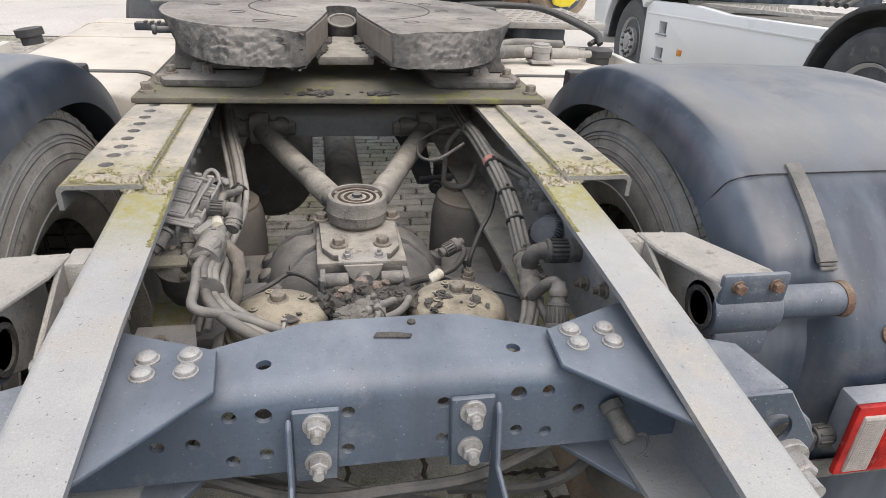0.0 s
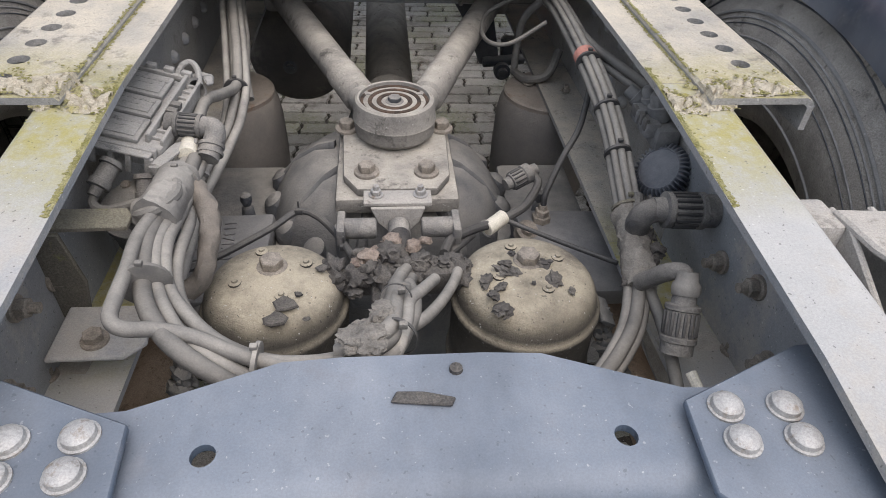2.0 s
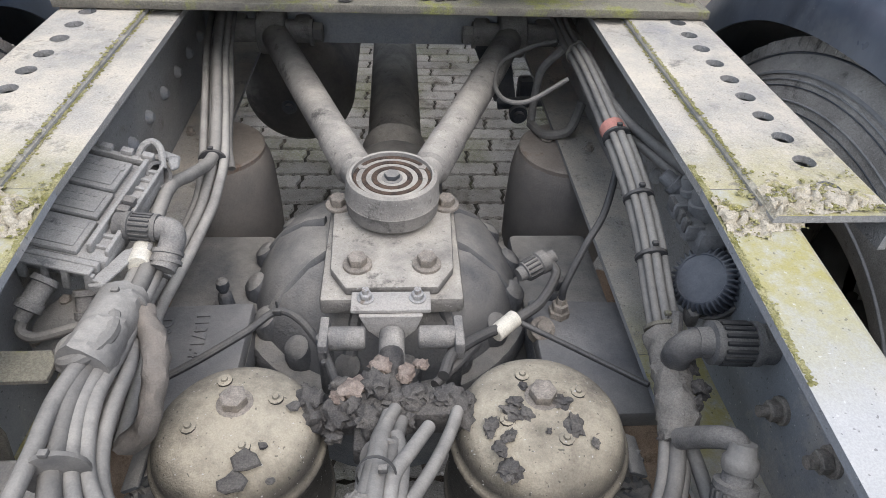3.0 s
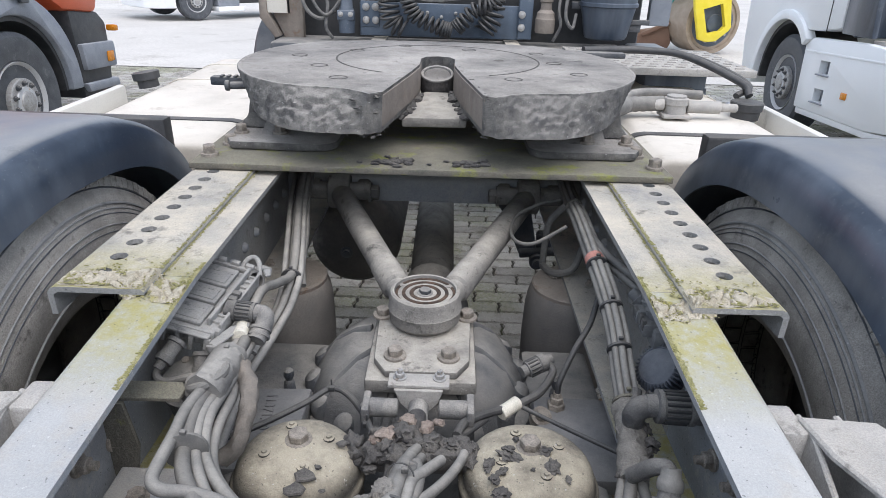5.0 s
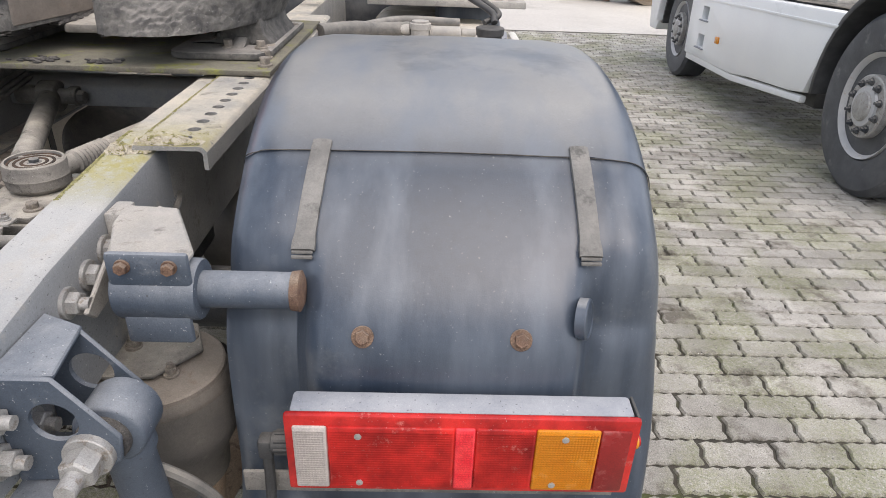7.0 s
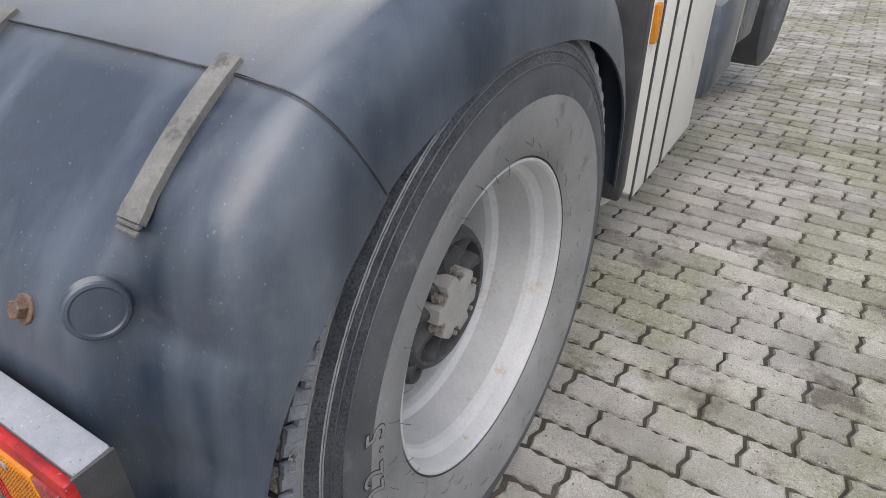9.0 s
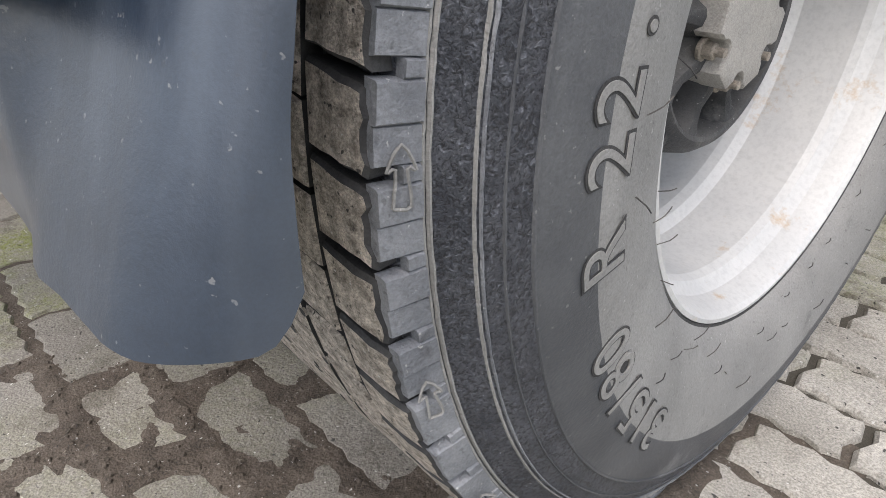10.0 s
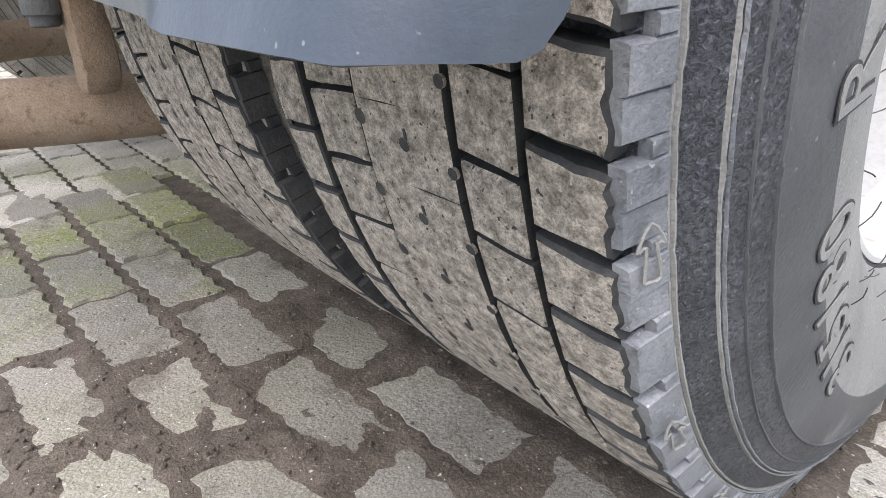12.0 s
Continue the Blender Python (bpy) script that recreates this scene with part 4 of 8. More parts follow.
# ---- brake chambers ----
for s in (1, -1):
    bm = bmesh.new()
    lathe(bm, (s * 0.160, -0.33, 0.011), (0, 0, 1), [(0.50, 0.06), (0.52, 0.085), (0.565, 0.094), (0.60, 0.096), (0.604, 0.098), (0.606, 0.0995), (0.612, 0.0995), (0.615, 0.098), (0.62, 0.0955), (0.698, 0.0955), (0.703, 0.0972), (0.707, 0.0980), (0.711, 0.0975), (0.714, 0.0950), (0.717, 0.0925), (0.722, 0.0915), (0.730, 0.0895), (0.738, 0.0860), (0.745, 0.0800), (0.751, 0.070), (0.756, 0.055), (0.759, 0.035), (0.761, 0.015), (0.7613, 0.001)], 44)
    if s < 0:
        bm.transform(Matrix.Translation((-0.16, -0.33, 0)) @ Matrix.Diagonal((0.945, 0.945, 1, 1)) @ Matrix.Translation((0.16, 0.33, 0)))
    ch = part("brake_chamber", bm, "chamber", truck, "dust-caked round brake chamber with a domed lid")
    bm = bmesh.new()
    hexbolt(bm, (s * 0.160, -0.315, 0.768), (0, 0, 1), 0.0145, 0.018, 1.3)
    part("bolt", bm, "bolt", ch)
    for k in range(4):
        a = radians(22 + 90 * k)
        bm = bmesh.new()
        lathe(bm, (s * 0.160 + 0.044 * math.cos(a), -0.325 + 0.044 * math.sin(a), 0.768), (0, 0, 1), [(0, 0.008), (0.003, 0.008), (0.004, 0.004), (0.006, 0.003)], 10)
        part("plug", bm, "chamber", ch)
    def lid(x, y):
        q = math.hypot(x - s * 0.160, y + 0.33)
        return 0.771 - 0.45 * q * q - (6.0 * max(0.0, q - 0.062) ** 2)
    bm = bmesh.new()
    if s > 0:
        for x, y, r in ((0.131, -0.322, 0.010), (0.127, -0.336, 0.012), (0.141, -0.337, 0.009), (0.178, -0.322, 0.012), (0.187, -0.352, 0.012), (0.118, -0.362, 0.009), (0.108, -0.375, 0.010), (0.113, -0.395, 0.012),
                        (0.121, -0.402, 0.008), (0.205, -0.372, 0.005), (0.160, -0.358, 0.004), (0.142, -0.30, 0.006), (0.101, -0.350, 0.009)):
            clump(bm, (x, y, lid(x, y) + 0.001), (r, r * 0.75, r * 0.38), 0.6)
    else:
        flake(bm, (-0.136, -0.383, lid(-0.136, -0.383)), 0.017, 0.004)
        flake(bm, (-0.147, -0.404, lid(-0.147, -0.404) - 0.001), 0.014, 0.004)
        flake(bm, (-0.124, -0.366, lid(-0.124, -0.366)), 0.006, 0.003)
        flake(bm, (-0.098, -0.318, lid(-0.098, -0.318)), 0.009, 0.003)
        clump(bm, (-0.112, -0.400, lid(-0.112, -0.400)), (0.004, 0.004, 0.002))
    tagged(part("dried_dirt", bm, "clod", ch, "dark dirt flakes", smooth=40), kind="stuff")
    # clamp ears with their ragged rubber at the outer side
    bm = bmesh.new()
    for k in range(5):
        clump(bm, (s * (0.258 + 0.006 * k), -0.345 - 0.012 * k, 0.70 - 0.016 * k), (0.013, 0.017, 0.014), 0.5)
    box(bm, (s * 0.262, -0.35, 0.712), (0.022, 0.05, 0.006), 0.002, Euler((0, s * 0.5, 0)).to_matrix())
    part("clamp_ear", bm, "dark_iron", ch, "dirty clamp ear")

# ---- air springs ----
def bellows(x, y, zt, zb, r, m="bellows"):
    bm = bmesh.new()
    lathe(bm, (x, y, 0), (0, 0, 1), [(zb, r * 0.72), (zb + 0.05, r * 0.74), (zb + 0.09, r * 0.92), (zb + 0.12, r), (zb + 0.2, r * 1.01), (zt - 0.10, r), (zt - 0.05, r * 0.985), (zt - 0.025, r * 0.95), (zt - 0.008, r * 0.90), (zt, r * 0.86)], 36)
    b = part("air_spring", bm, m, truck, "dusty black rubber air spring")
    bm = bmesh.new()
    lathe(bm, (x, y, zt), (0, 0, 1), [(-0.004, r * 0.88), (0.004, r * 0.88), (0.007, r * 0.85), (0.009, r * 0.6), (0.010, 0.001)], 40)
    part("top_plate", bm, "brown_plate", b)
    for dx, dy in ((0.03, -0.03), (-0.04, 0.02)):
        bm = bmesh.new()
        stud(bm, (x + dx, y + dy, zt + 0.012), (0, 0, 1), 0.009, 0.016)
        part("nut", bm, "bolt", b)
    return b


for s in (1, -1):
    bellows(s * 0.335, 0.325, 0.690, 0.36, 0.108)
    bellows(s * 0.465, -0.52, 0.692, 0.475, 0.114, "dark_bellows")
    bm = bmesh.new()
    prism(bm, [(s * 0.355, -0.39), (s * 0.50, -0.43), (s * 0.53, -0.50), (s * 0.475, -0.57), (s * 0.365, -0.575)], "z", 0.708, 0.716, 0.002, 1)
    mp = part("spring_bracket", bm, "dirt_iron", truck, "dusty plate over the rear air spring")
    for x, y in ((0.42, -0.50), (0.40, -0.43), (0.455, -0.44), (0.50, -0.47)):
        bm = bmesh.new()
        stud(bm, (s * x, y, 0.716), (0, 0, 1), 0.010, 0.018)
        part("nut", bm, "bolt", mp)
    bm = bmesh.new()
    box(bm, (s * 0.27, -0.02, 0.60), (0.14, 0.34, 0.05), 0.012)
    part("axle_seat", bm, "dark_iron", axle)

# clamp with its bolt between the rear spring and the beam
for s in (1, -1):
    bm = bmesh.new()
    prism(bm, [(s * x, z) for x, z in ((0.462, 0.475), (0.540, 0.475), (0.530, 0.40), (0.535, 0.35), (0.520, 0.32), (0.478, 0.32), (0.487, 0.36), (0.480, 0.42))], "y", -0.545, -0.50, 0.012)
    cl = part("spring_clamp", bm, "beam_rust", truck, "brown dusty clamp under the air spring")
    bm = bmesh.new()
    lathe(bm, (s * 0.497, -0.562, 0.40), (0, 0, 1), [(0, 0.014), (0.002, 0.016), (0.012, 0.016), (0.014, 0.021), (0.05, 0.022), (0.075, 0.020)], 20)
    part("bolt", bm, "dark_iron", cl)
# lower longitudinal spring beams
for s in (1, -1):
    bm = bmesh.new()
    tube(bm, [(s * 0.28, -0.84, 0.29), (s * 0.356, -0.682, 0.29), (s * 0.429, -0.523, 0.29), (s * 0.47, -0.38, 0.29), (s * 0.48, -0.1, 0.27), (s * 0.48, 0.4, 0.27)], 0.044, 20, 8)
    part("spring_beam", bm, "beam_rust", truck, "brown dusty tubular spring beam")

# round tank end ahead of the axle
bm = bmesh.new()
lathe(bm, (-0.24, 0.74, 0.578), (0, 1, 0), [(0, 0.02), (0.006, 0.07), (0.022, 0.115), (0.045, 0.134), (0.07, 0.138), (0.60, 0.138), (0.63, 0.12), (0.65, 0.05), (0.652, 0.001)], 44)
tk_ = part("air_tank", bm, "dark_bellows", truck, "dark round air tank")
bm = bmesh.new()
lathe(bm, (-0.262, 0.752, 0.560), (0, -1, 0), [(0, 0.020), (0.012, 0.019), (0.014, 0.012), (0.026, 0.012), (0.028, 0.004)], 18)
part("boss", bm, "dark_iron", tk_)
bm = bmesh.new()
prism(bm, [(0.12, 0.80), (0.22, 0.80), (0.30, 0.66), (0.33, 0.52), (0.27, 0.52), (0.21, 0.66)], "y", 0.86, 0.868, 0.002, 1)
prism(bm, [(0.30, 0.66), (0.385, 0.66), (0.385, 0.60), (0.30, 0.58)], "y", 0.70, 0.73, 0.006, 1)
cyl(bm, (0.25, 0.69, 0.60), (0.36, 0.69, 0.61), 0.014, 14, 0.003)
lathe(bm, (0.30, 0.68, 0.585), (0, -1, 0), [(0, 0.022), (0.02, 0.022), (0.022, 0.014), (0.035, 0.013)], 16)
part("pipe_bracket", bm, "dark_iron", truck, "dark bracket and pipe stub beside the shaft")

# ---- mudguards ----
GUARD = [(0.60, 0.50), (0.605, 0.62), (0.585, 0.76), (0.53, 0.89), (0.44, 0.985), (0.31, 1.055), (0.16, 1.092), (0.0, 1.104), (-0.13, 1.098), (-0.25, 1.078), (-0.37, 1.034),
         (-0.46, 0.980), (-0.535, 0.918), (-0.59, 0.860), (-0.622, 0.80), (-0.634, 0.73), (-0.640, 0.62), (-0.642, 0.54), (-0.644, 0.48), (-0.645, 0.436)]
# outer edge of the lip, from the rear foot over the wheel
LIP = [(-0.585, 0.40), (-0.585, 0.48), (-0.582, 0.54), (-0.569, 0.61), (-0.553, 0.655), (-0.534, 0.695), (-0.508, 0.732), (-0.474, 0.768), (-0.43, 0.806), (-0.375, 0.850), (-0.297, 0.902), (-0.16, 0.938), (0.0, 0.950), (0.16, 0.938), (0.30, 0.90), (0.42, 0.83), (0.50, 0.75), (0.54, 0.66), (0.55, 0.50), (0.55, 0.40)]


def guard_pts(n=7):
    return [(p.x, p.y) for p in smooth_path([(y, z, 0) for y, z in GUARD], n)]


def guard_frame(pts, i):
    a, b = Vector(pts[max(i - 1, 0)]), Vector(pts[min(i + 1, len(pts) - 1)])
    t = (b - a).normalized()
    return Vector((-t.y, t.x)) if Vector((-t.y, t.x)).dot(Vector((0, 0.493)) - Vector(pts[i])) > 0 else Vector((t.y, -t.x))


def guard_surface(s, x, i, pts, lift):
    n = guard_frame(pts, i)
    p = Vector(pts[i]) - n * lift
    return Vector((s * x, p.x, p.y))


def lip_depth(p, n, edge):
    """How far inward from the shell the lip's edge lies."""
    best = 0.16
    for a, b in zip(edge, edge[1:]):
        e = b - a
        den = n.x * e.y - n.y * e.x
        if abs(den) < 1e-9:
            continue
        w = a - p
        t, u = (w.x * e.y - w.y * e.x) / den, (w.x * n.y - w.y * n.x) / den
        if -0.01 <= u <= 1.01 and 0.02 < t < best:
            best = t
    return best


def mudguard(s):
    pts = guard_pts()
    edge = [Vector((p.x, p.y)) for p in smooth_path([(y, z, 0) for y, z in LIP], 4)]
    seam = min(range(len(pts)), key=lambda k: abs(pts[k][0] + 0.402) + (9 if pts[k][1] < 0.9 else 0))
    def shell(i0, i1, grow):
        bm = bmesh.new()
        rows = []
        for i in range(i0, i1 + 1):
            n = guard_frame(pts, i)
            y, z = pts[i]
            lip = lip_depth(Vector((y, z)), n, edge)
            u = min(1.0, max(0.0, (0.945 - z) / 0.11)) if y < 0 else 0.0
            fall = min(1.0, max(0.0, (z - 0.43) / 0.24))
            band = 0.058 * u * u * (3 - 2 * u) * (-0.17 + 1.17 * fall)
            cs = [(0.588, 0.10), (0.591, max(0.07, band + 0.01)), (0.600, 0.024 + band * 0.8), (0.622, 0.008 + band * 0.9), (0.665, 0.001 + band), (0.698, band), (0.713, 0.6 * band), (0.724, 0.15 * band), (0.745, 0.0), (0.80, 0.0), (0.90, -0.003), (1.0, -0.002),
                  (1.075, 0.0), (1.098, 0.04 * band), (1.108, 0.22 * band), (1.117, 0.58 * band), (1.127, 0.88 * band), (1.140, 1.0 * band), (1.160, 0.003 + band)]
            d0 = 0.005 + band
            foot = min(1.0, max(0.0, (0.66 - z) / 0.16)) if y < 0 else 0.0
            for q in range(1, 15):
                t = q / 14 * math.pi / 2
                cs.append((1.160 + 0.040 * foot + (0.096 - 0.040 * foot) * math.sin(t), d0 + (max(lip, d0 + 0.006) - d0) * (1 - math.cos(t)) ** (1.0 + 0.5 * min(1, max(0, (lip - 0.08) / 0.07)))))
            row = []
            for k, (x, d) in enumerate(cs):
                yy, zz = y + n.x * (d - grow), z + n.y * (d - grow)
                if y < 0 and zz < 0.56:
                    low = 0.452 + 0.05 * max(0.0, 1.16 - x) + 0.022 * max(0.0, (k - len(cs) + 4) / 3) ** 2.0 + 0.0012 * noise.noise(Vector((x * 60, s, 0)))
                    zz = 0.56 - (0.56 - zz) * (0.56 - low) / (0.56 - 0.436)
                row.append(Vector((s * x, yy, zz)))
            rows.append(row)
        loft(bm, rows, closed=False, caps=False)
        bmesh.ops.recalc_face_normals(bm, faces=bm.faces[:])
        bmesh.ops.solidify(bm, geom=bm.faces[:], thickness=0.005)
        return bm
    g = part("mudguard", shell(0, seam, 0.003), "plastic", truck, "weathered dark plastic mudguard over the rear wheels", smooth=50)
    part("rear_section", shell(seam, len(pts) - 1, 0.0), "plastic", g, "lower rear half of the mudguard", smooth=50)
    # straps
    for x in (0.722, 1.118):
        bm = bmesh.new()
        idx = [i for i in range(len(pts)) if i >= seam - 1 and pts[i][1] > 0.916]
        rows = []
        for k, i in enumerate(idx):
            w = 0.0145 if k < len(idx) - 2 else 0.0165
            dx = -0.012 * k / len(idx) if x < 0.9 else 0.004 * k / len(idx)
            rows.append([guard_surface(s, x + dx + u, i, pts, h) for u, h in ((-w, 0.0), (-w, 0.008), (-w * 0.5, 0.0105), (w * 0.5, 0.0105), (w, 0.008), (w, 0.0))])
        loft(bm, rows)
        p = part("rubber_strap", bm, "strap", g, "grey rubber strap")
        for k in (0, 1, 2):
            bm = bmesh.new()
            c = guard_surface(s, x - (0.012 if x < 0.9 else -0.004), idx[-1], pts, 0.010)
            box(bm, c + Vector((0, -0.004 * k + 0.006, -0.006 * k)), (0.03, 0.006, 0.005), 0.0015)
            part("strap_rib", bm, "strap", p)
    for x, z in ((0.80, 0.83), (1.021, 0.829)):
        i = min(range(len(pts)), key=lambda k: abs(pts[k][1] - z) + (9 if pts[k][0] > 0 else 0))
        bm = bmesh.new()
        n = guard_frame(pts, i)
        hexbolt(bm, guard_surface(s, x, i, pts, 0.0), (0, -n.x, -n.y), 0.0105, 0.014, 1.5)
        part("bolt", bm, "rust", g)
    bm = bmesh.new()
    lathe(bm, (s * 1.114, -0.589, 0.849), (s * 0.90, -0.40, 0.15), [(-0.01, 0.030), (0.003, 0.030), (0.005, 0.028), (0.0055, 0.025), (0.004, 0.023), (0.004, 0.001)], 30)
    part("round_plug", bm, "plastic", g, "round blanking plug")
    # the open joint between the two halves
    bm = bmesh.new()
    n = guard_frame(pts, seam)
    line = []
    lip = lip_depth(Vector(pts[seam]), n, edge)
    sec = [(0.592, 0.08), (0.600, 0.024), (0.622, 0.008), (0.665, 0.001), (0.9, -0.003), (1.075, 0.0), (1.160, 0.003)]
    for q in range(1, 9):
        t = q / 8 * math.pi / 2
        sec.append((1.160 + 0.0975 * math.sin(t), 0.005 + (lip - 0.005) * (1 - math.cos(t)) ** 1.5))
    for x, d in sec:
        line.append((s * x, pts[seam][0] + n.x * (d - 0.0025) - 0.002, pts[seam][1] + n.y * (d - 0.0025)))
    tube(bm, line, 0.0009, 6, 6)
    part("joint_gap", bm, "clod", g)
    return g


guard = {s: mudguard(s) for s in (1, -1)}

# ---- rear lamps ----
for s in (1, -1):
    bm = bmesh.new()
    prism(bm, [(-0.645, 0.760), (-0.684, 0.757), (-0.688, 0.70), (-0.688, 0.655), (-0.645, 0.660)], "x", s * 0.706, s * 1.176, 0.006)
    lamp = part("tail_lamp", bm, "lamp_box", truck, "rectangular tail lamp, red, amber and clear, scratched")
    bm = bmesh.new()
    box(bm, (s * 0.941, -0.690, 0.690), (0.482, 0.012, 0.138), 0.005)
    part("lens_frame", bm, "red_lens", lamp)
    for x0, x1, m in ((0.712, 0.758, "clear_lens"), (0.759, 0.93, "red_lens"), (0.931, 0.958, "reflector"), (0.959, 1.040, "red_lens"), (1.041, 1.128, "amber_lens"), (1.129, 1.170, "dark_red_lens")):
        bm = bmesh.new()
        box(bm, (s * (x0 + x1) / 2, -0.695, 0.686), (x1 - x0, 0.010, 0.112), 0.003)
        ln = part("lens", bm, m, lamp)
        if m != "dark_red_lens":
            k = int((x1 - x0) / 0.0042)
            bm = bmesh.new()
            for i in range(k):
                box(bm, (s * (x0 + 0.003 + i * (x1 - x0 - 0.004) / k), -0.7003, 0.686), (0.0016, 0.0012, 0.102))
            for i in range(24):
                box(bm, (s * (x0 + x1) / 2, -0.7003, 0.636 + 0.0043 * i), (x1 - x0 - 0.006, 0.0012, 0.0016))
            tagged(part("fluting", bm, m, ln, smooth=0), kind="stuff")
    for x, z in ((0.80, 0.728), (0.80, 0.642), (1.08, 0.728), (1.07, 0.642)):
        bm = bmesh.new()
        lathe(bm, (s * x, -0.700, z), (0, -1, 0), [(0, 0.005), (0.002, 0.005), (0.0025, 0.002)], 10)
        part("screw", bm, "zinc", lamp)
    bm = bmesh.new()
    cyl(bm, (s * 0.706, -0.66, 0.675), (s * 0.672, -0.66, 0.675), 0.016, 14, 0.002)
    for k in range(8):
        a = k * math.pi / 4
        box(bm, (s * 0.688, -0.66 + 0.016 * math.cos(a), 0.675 + 0.016 * math.sin(a)), (0.022, 0.004, 0.004), 0.001)
    box(bm, (s * 0.664, -0.66, 0.668), (0.022, 0.026, 0.034), 0.006)
    tube(bm, [(s * 0.664, -0.66, 0.65), (s * 0.663, -0.66, 0.60), (s * 0.655, -0.655, 0.52), (s * 0.62, -0.62, 0.44)], 0.008, 10)
    part("lamp_plug", bm, "black_plastic", lamp, "black ribbed plug and cable")
    bm = bmesh.new()
    box(bm, (s * 0.90, -0.648, 0.585), (0.56, 0.006, 0.04), 0.002)
    part("lamp_carrier", bm, "dirt_iron", lamp)
    bm = bmesh.new()
    box(bm, (s * 1.1785, -0.6665, 0.710), (0.004, 0.042, 0.098), 0.001)
    part("end_cap", bm, "black_plastic", lamp)
    bm = bmesh.new()
    lathe(bm, (s * 1.18, -0.679, 0.708), (s, 0, 0), [(0, 0.0115), (0.006, 0.011), (0.007, 0.009)], 20)
    mk = part("side_marker", bm, "amber_lens", lamp, "small round side marker, amber ring and red lens")
    bm = bmesh.new()
    lathe(bm, (s * 1.1865, -0.679, 0.708), (s, 0, 0), [(0, 0.0088), (0.003, 0.008), (0.0045, 0.004)], 20)
    part("red_lens", bm, "red_lens", mk)

# ---- mudguard carriers on the rails ----
for s in (1, -1):
    bm = bmesh.new()
    prism(bm, [(s * 0.425, -0.440), (s * 0.508, -0.446), (s * 0.574, -0.58), (s * 0.572, -0.615), (s * 0.475, -0.615), (s * 0.432, -0.50)], "z", 0.930, 0.940, 0.003, 1)
    prism(bm, [(-0.43, 0.935), (-0.615, 0.935), (-0.60, 0.85), (-0.50, 0.80), (-0.43, 0.79)], "x", s * 0.470, s * 0.478, 0.002, 1)
    prism(bm, [(-0.43, 0.935), (-0.47, 0.935), (-0.62, 0.86), (-0.60, 0.84), (-0.43, 0.86)], "x", s * 0.428, s * 0.435, 0.002, 1)
    box(bm, (s * 0.415, -0.44, 0.86), (0.028, 0.05, 0.15), 0.004)
    arm = part("carrier_arm", bm, "alu", truck, "cast alloy carrier arm with flaking paint")
    bm = bmesh.new()
    lathe(bm, (s * 0.47, -0.582, 0.881), (s, 0, 0), [(0, 0.041), (0.004, 0.043), (0.106, 0.043), (0.11, 0.041)], 28)
    box(bm, (s * 0.525, -0.612, 0.928), (0.108, 0.012, 0.05), 0.006)
    box(bm, (s * 0.525, -0.612, 0.835), (0.09, 0.012, 0.045), 0.006)
    cl = part("clamp", bm, "bracket", arm, "blue-grey pipe clamp with rusty bolts")
    bm = bmesh.new()
    lathe(bm, (s * 0.468, -0.582, 0.881), (-s, 0, 0), [(0, 0.034), (0.002, 0.034), (0.002, 0.026), (-0.02, 0.025)], 28, caps=False)
    part("clamp_bore", bm, "clod", arm)
    for x in (0.495, 0.555):
        bm = bmesh.new()
        hexbolt(bm, (s * x, -0.618, 0.935), (0, -1, 0), 0.0085, 0.012, 1.2)
        part("bolt", bm, "rust", arm)
    bm = bmesh.new()
    cyl(bm, (s * 0.575, -0.582, 0.881), (s * 0.715, -0.582, 0.881), 0.026, 24, 0.002)
    part("carrier_tube", bm, "bracket", arm, "blue-grey steel tube")
    bm = bmesh.new()
    lathe(bm, (s * 0.702, -0.582, 0.881), (s, 0, 0), [(0, 0.0275), (0.012, 0.029), (0.016, 0.02)], 24)
    part("rusty_collar", bm, "rust", arm)
    # towing bracket at the rail end
    bm = bmesh.new()
    prism(bm, [(s * 0.403, -0.655), (s * 0.464, -0.682), (s * 0.477, -0.776), (s * 0.403, -0.782)], "z", 0.880, 0.887, 0.002, 1)
    prism(bm, [(s * 0.403, 0.886), (s * 0.476, 0.886), (s * 0.537, 0.802), (s * 0.532, 0.765), (s * 0.49, 0.735), (s * 0.403, 0.728)], "y", -0.784, -0.777, 0.002, 1)
    prism(bm, [(s * 0.403, 0.886), (s * 0.464, 0.886), (s * 0.527, 0.802), (s * 0.522, 0.765), (s * 0.48, 0.735), (s * 0.403, 0.728)], "y", -0.692, -0.685, 0.002, 1)
    prism(bm, [(s * 0.403, -0.70), (s * 0.455, -0.70), (s * 0.462, -0.82), (s * 0.403, -0.82)], "z", 0.722, 0.729, 0.002, 1)
    tb = part("end_bracket", bm, "bracket", truck, "folded blue-grey end bracket with a round hole")
    cut(tb, [lambda m: cyl(m, (s * 0.466, -0.9, 0.824), (s * 0.466, -0.5, 0.824), 0.028, 24)])
    bm = bmesh.new()
    cyl(bm, (s * 0.507, -0.776, 0.784), (s * 0.507, -0.693, 0.784), 0.032, 24, 0.004)
    part("bush", bm, "clod", tb, "black rubber bush")
    bm = bmesh.new()
    cyl(bm, (s * 0.510, -0.764, 0.784), (s * 0.510, -0.703, 0.784), 0.044, 28, 0.005)
    part("damper_eye", bm, "bracket", tb, "blue-grey damper eye")
    bm = bmesh.new()
    stud(bm, (s * 0.498, -0.784, 0.778), (0, -1, 0), 0.022, 0.050)
    part("nut", bm, "zinc", tb, "large zinc nut")
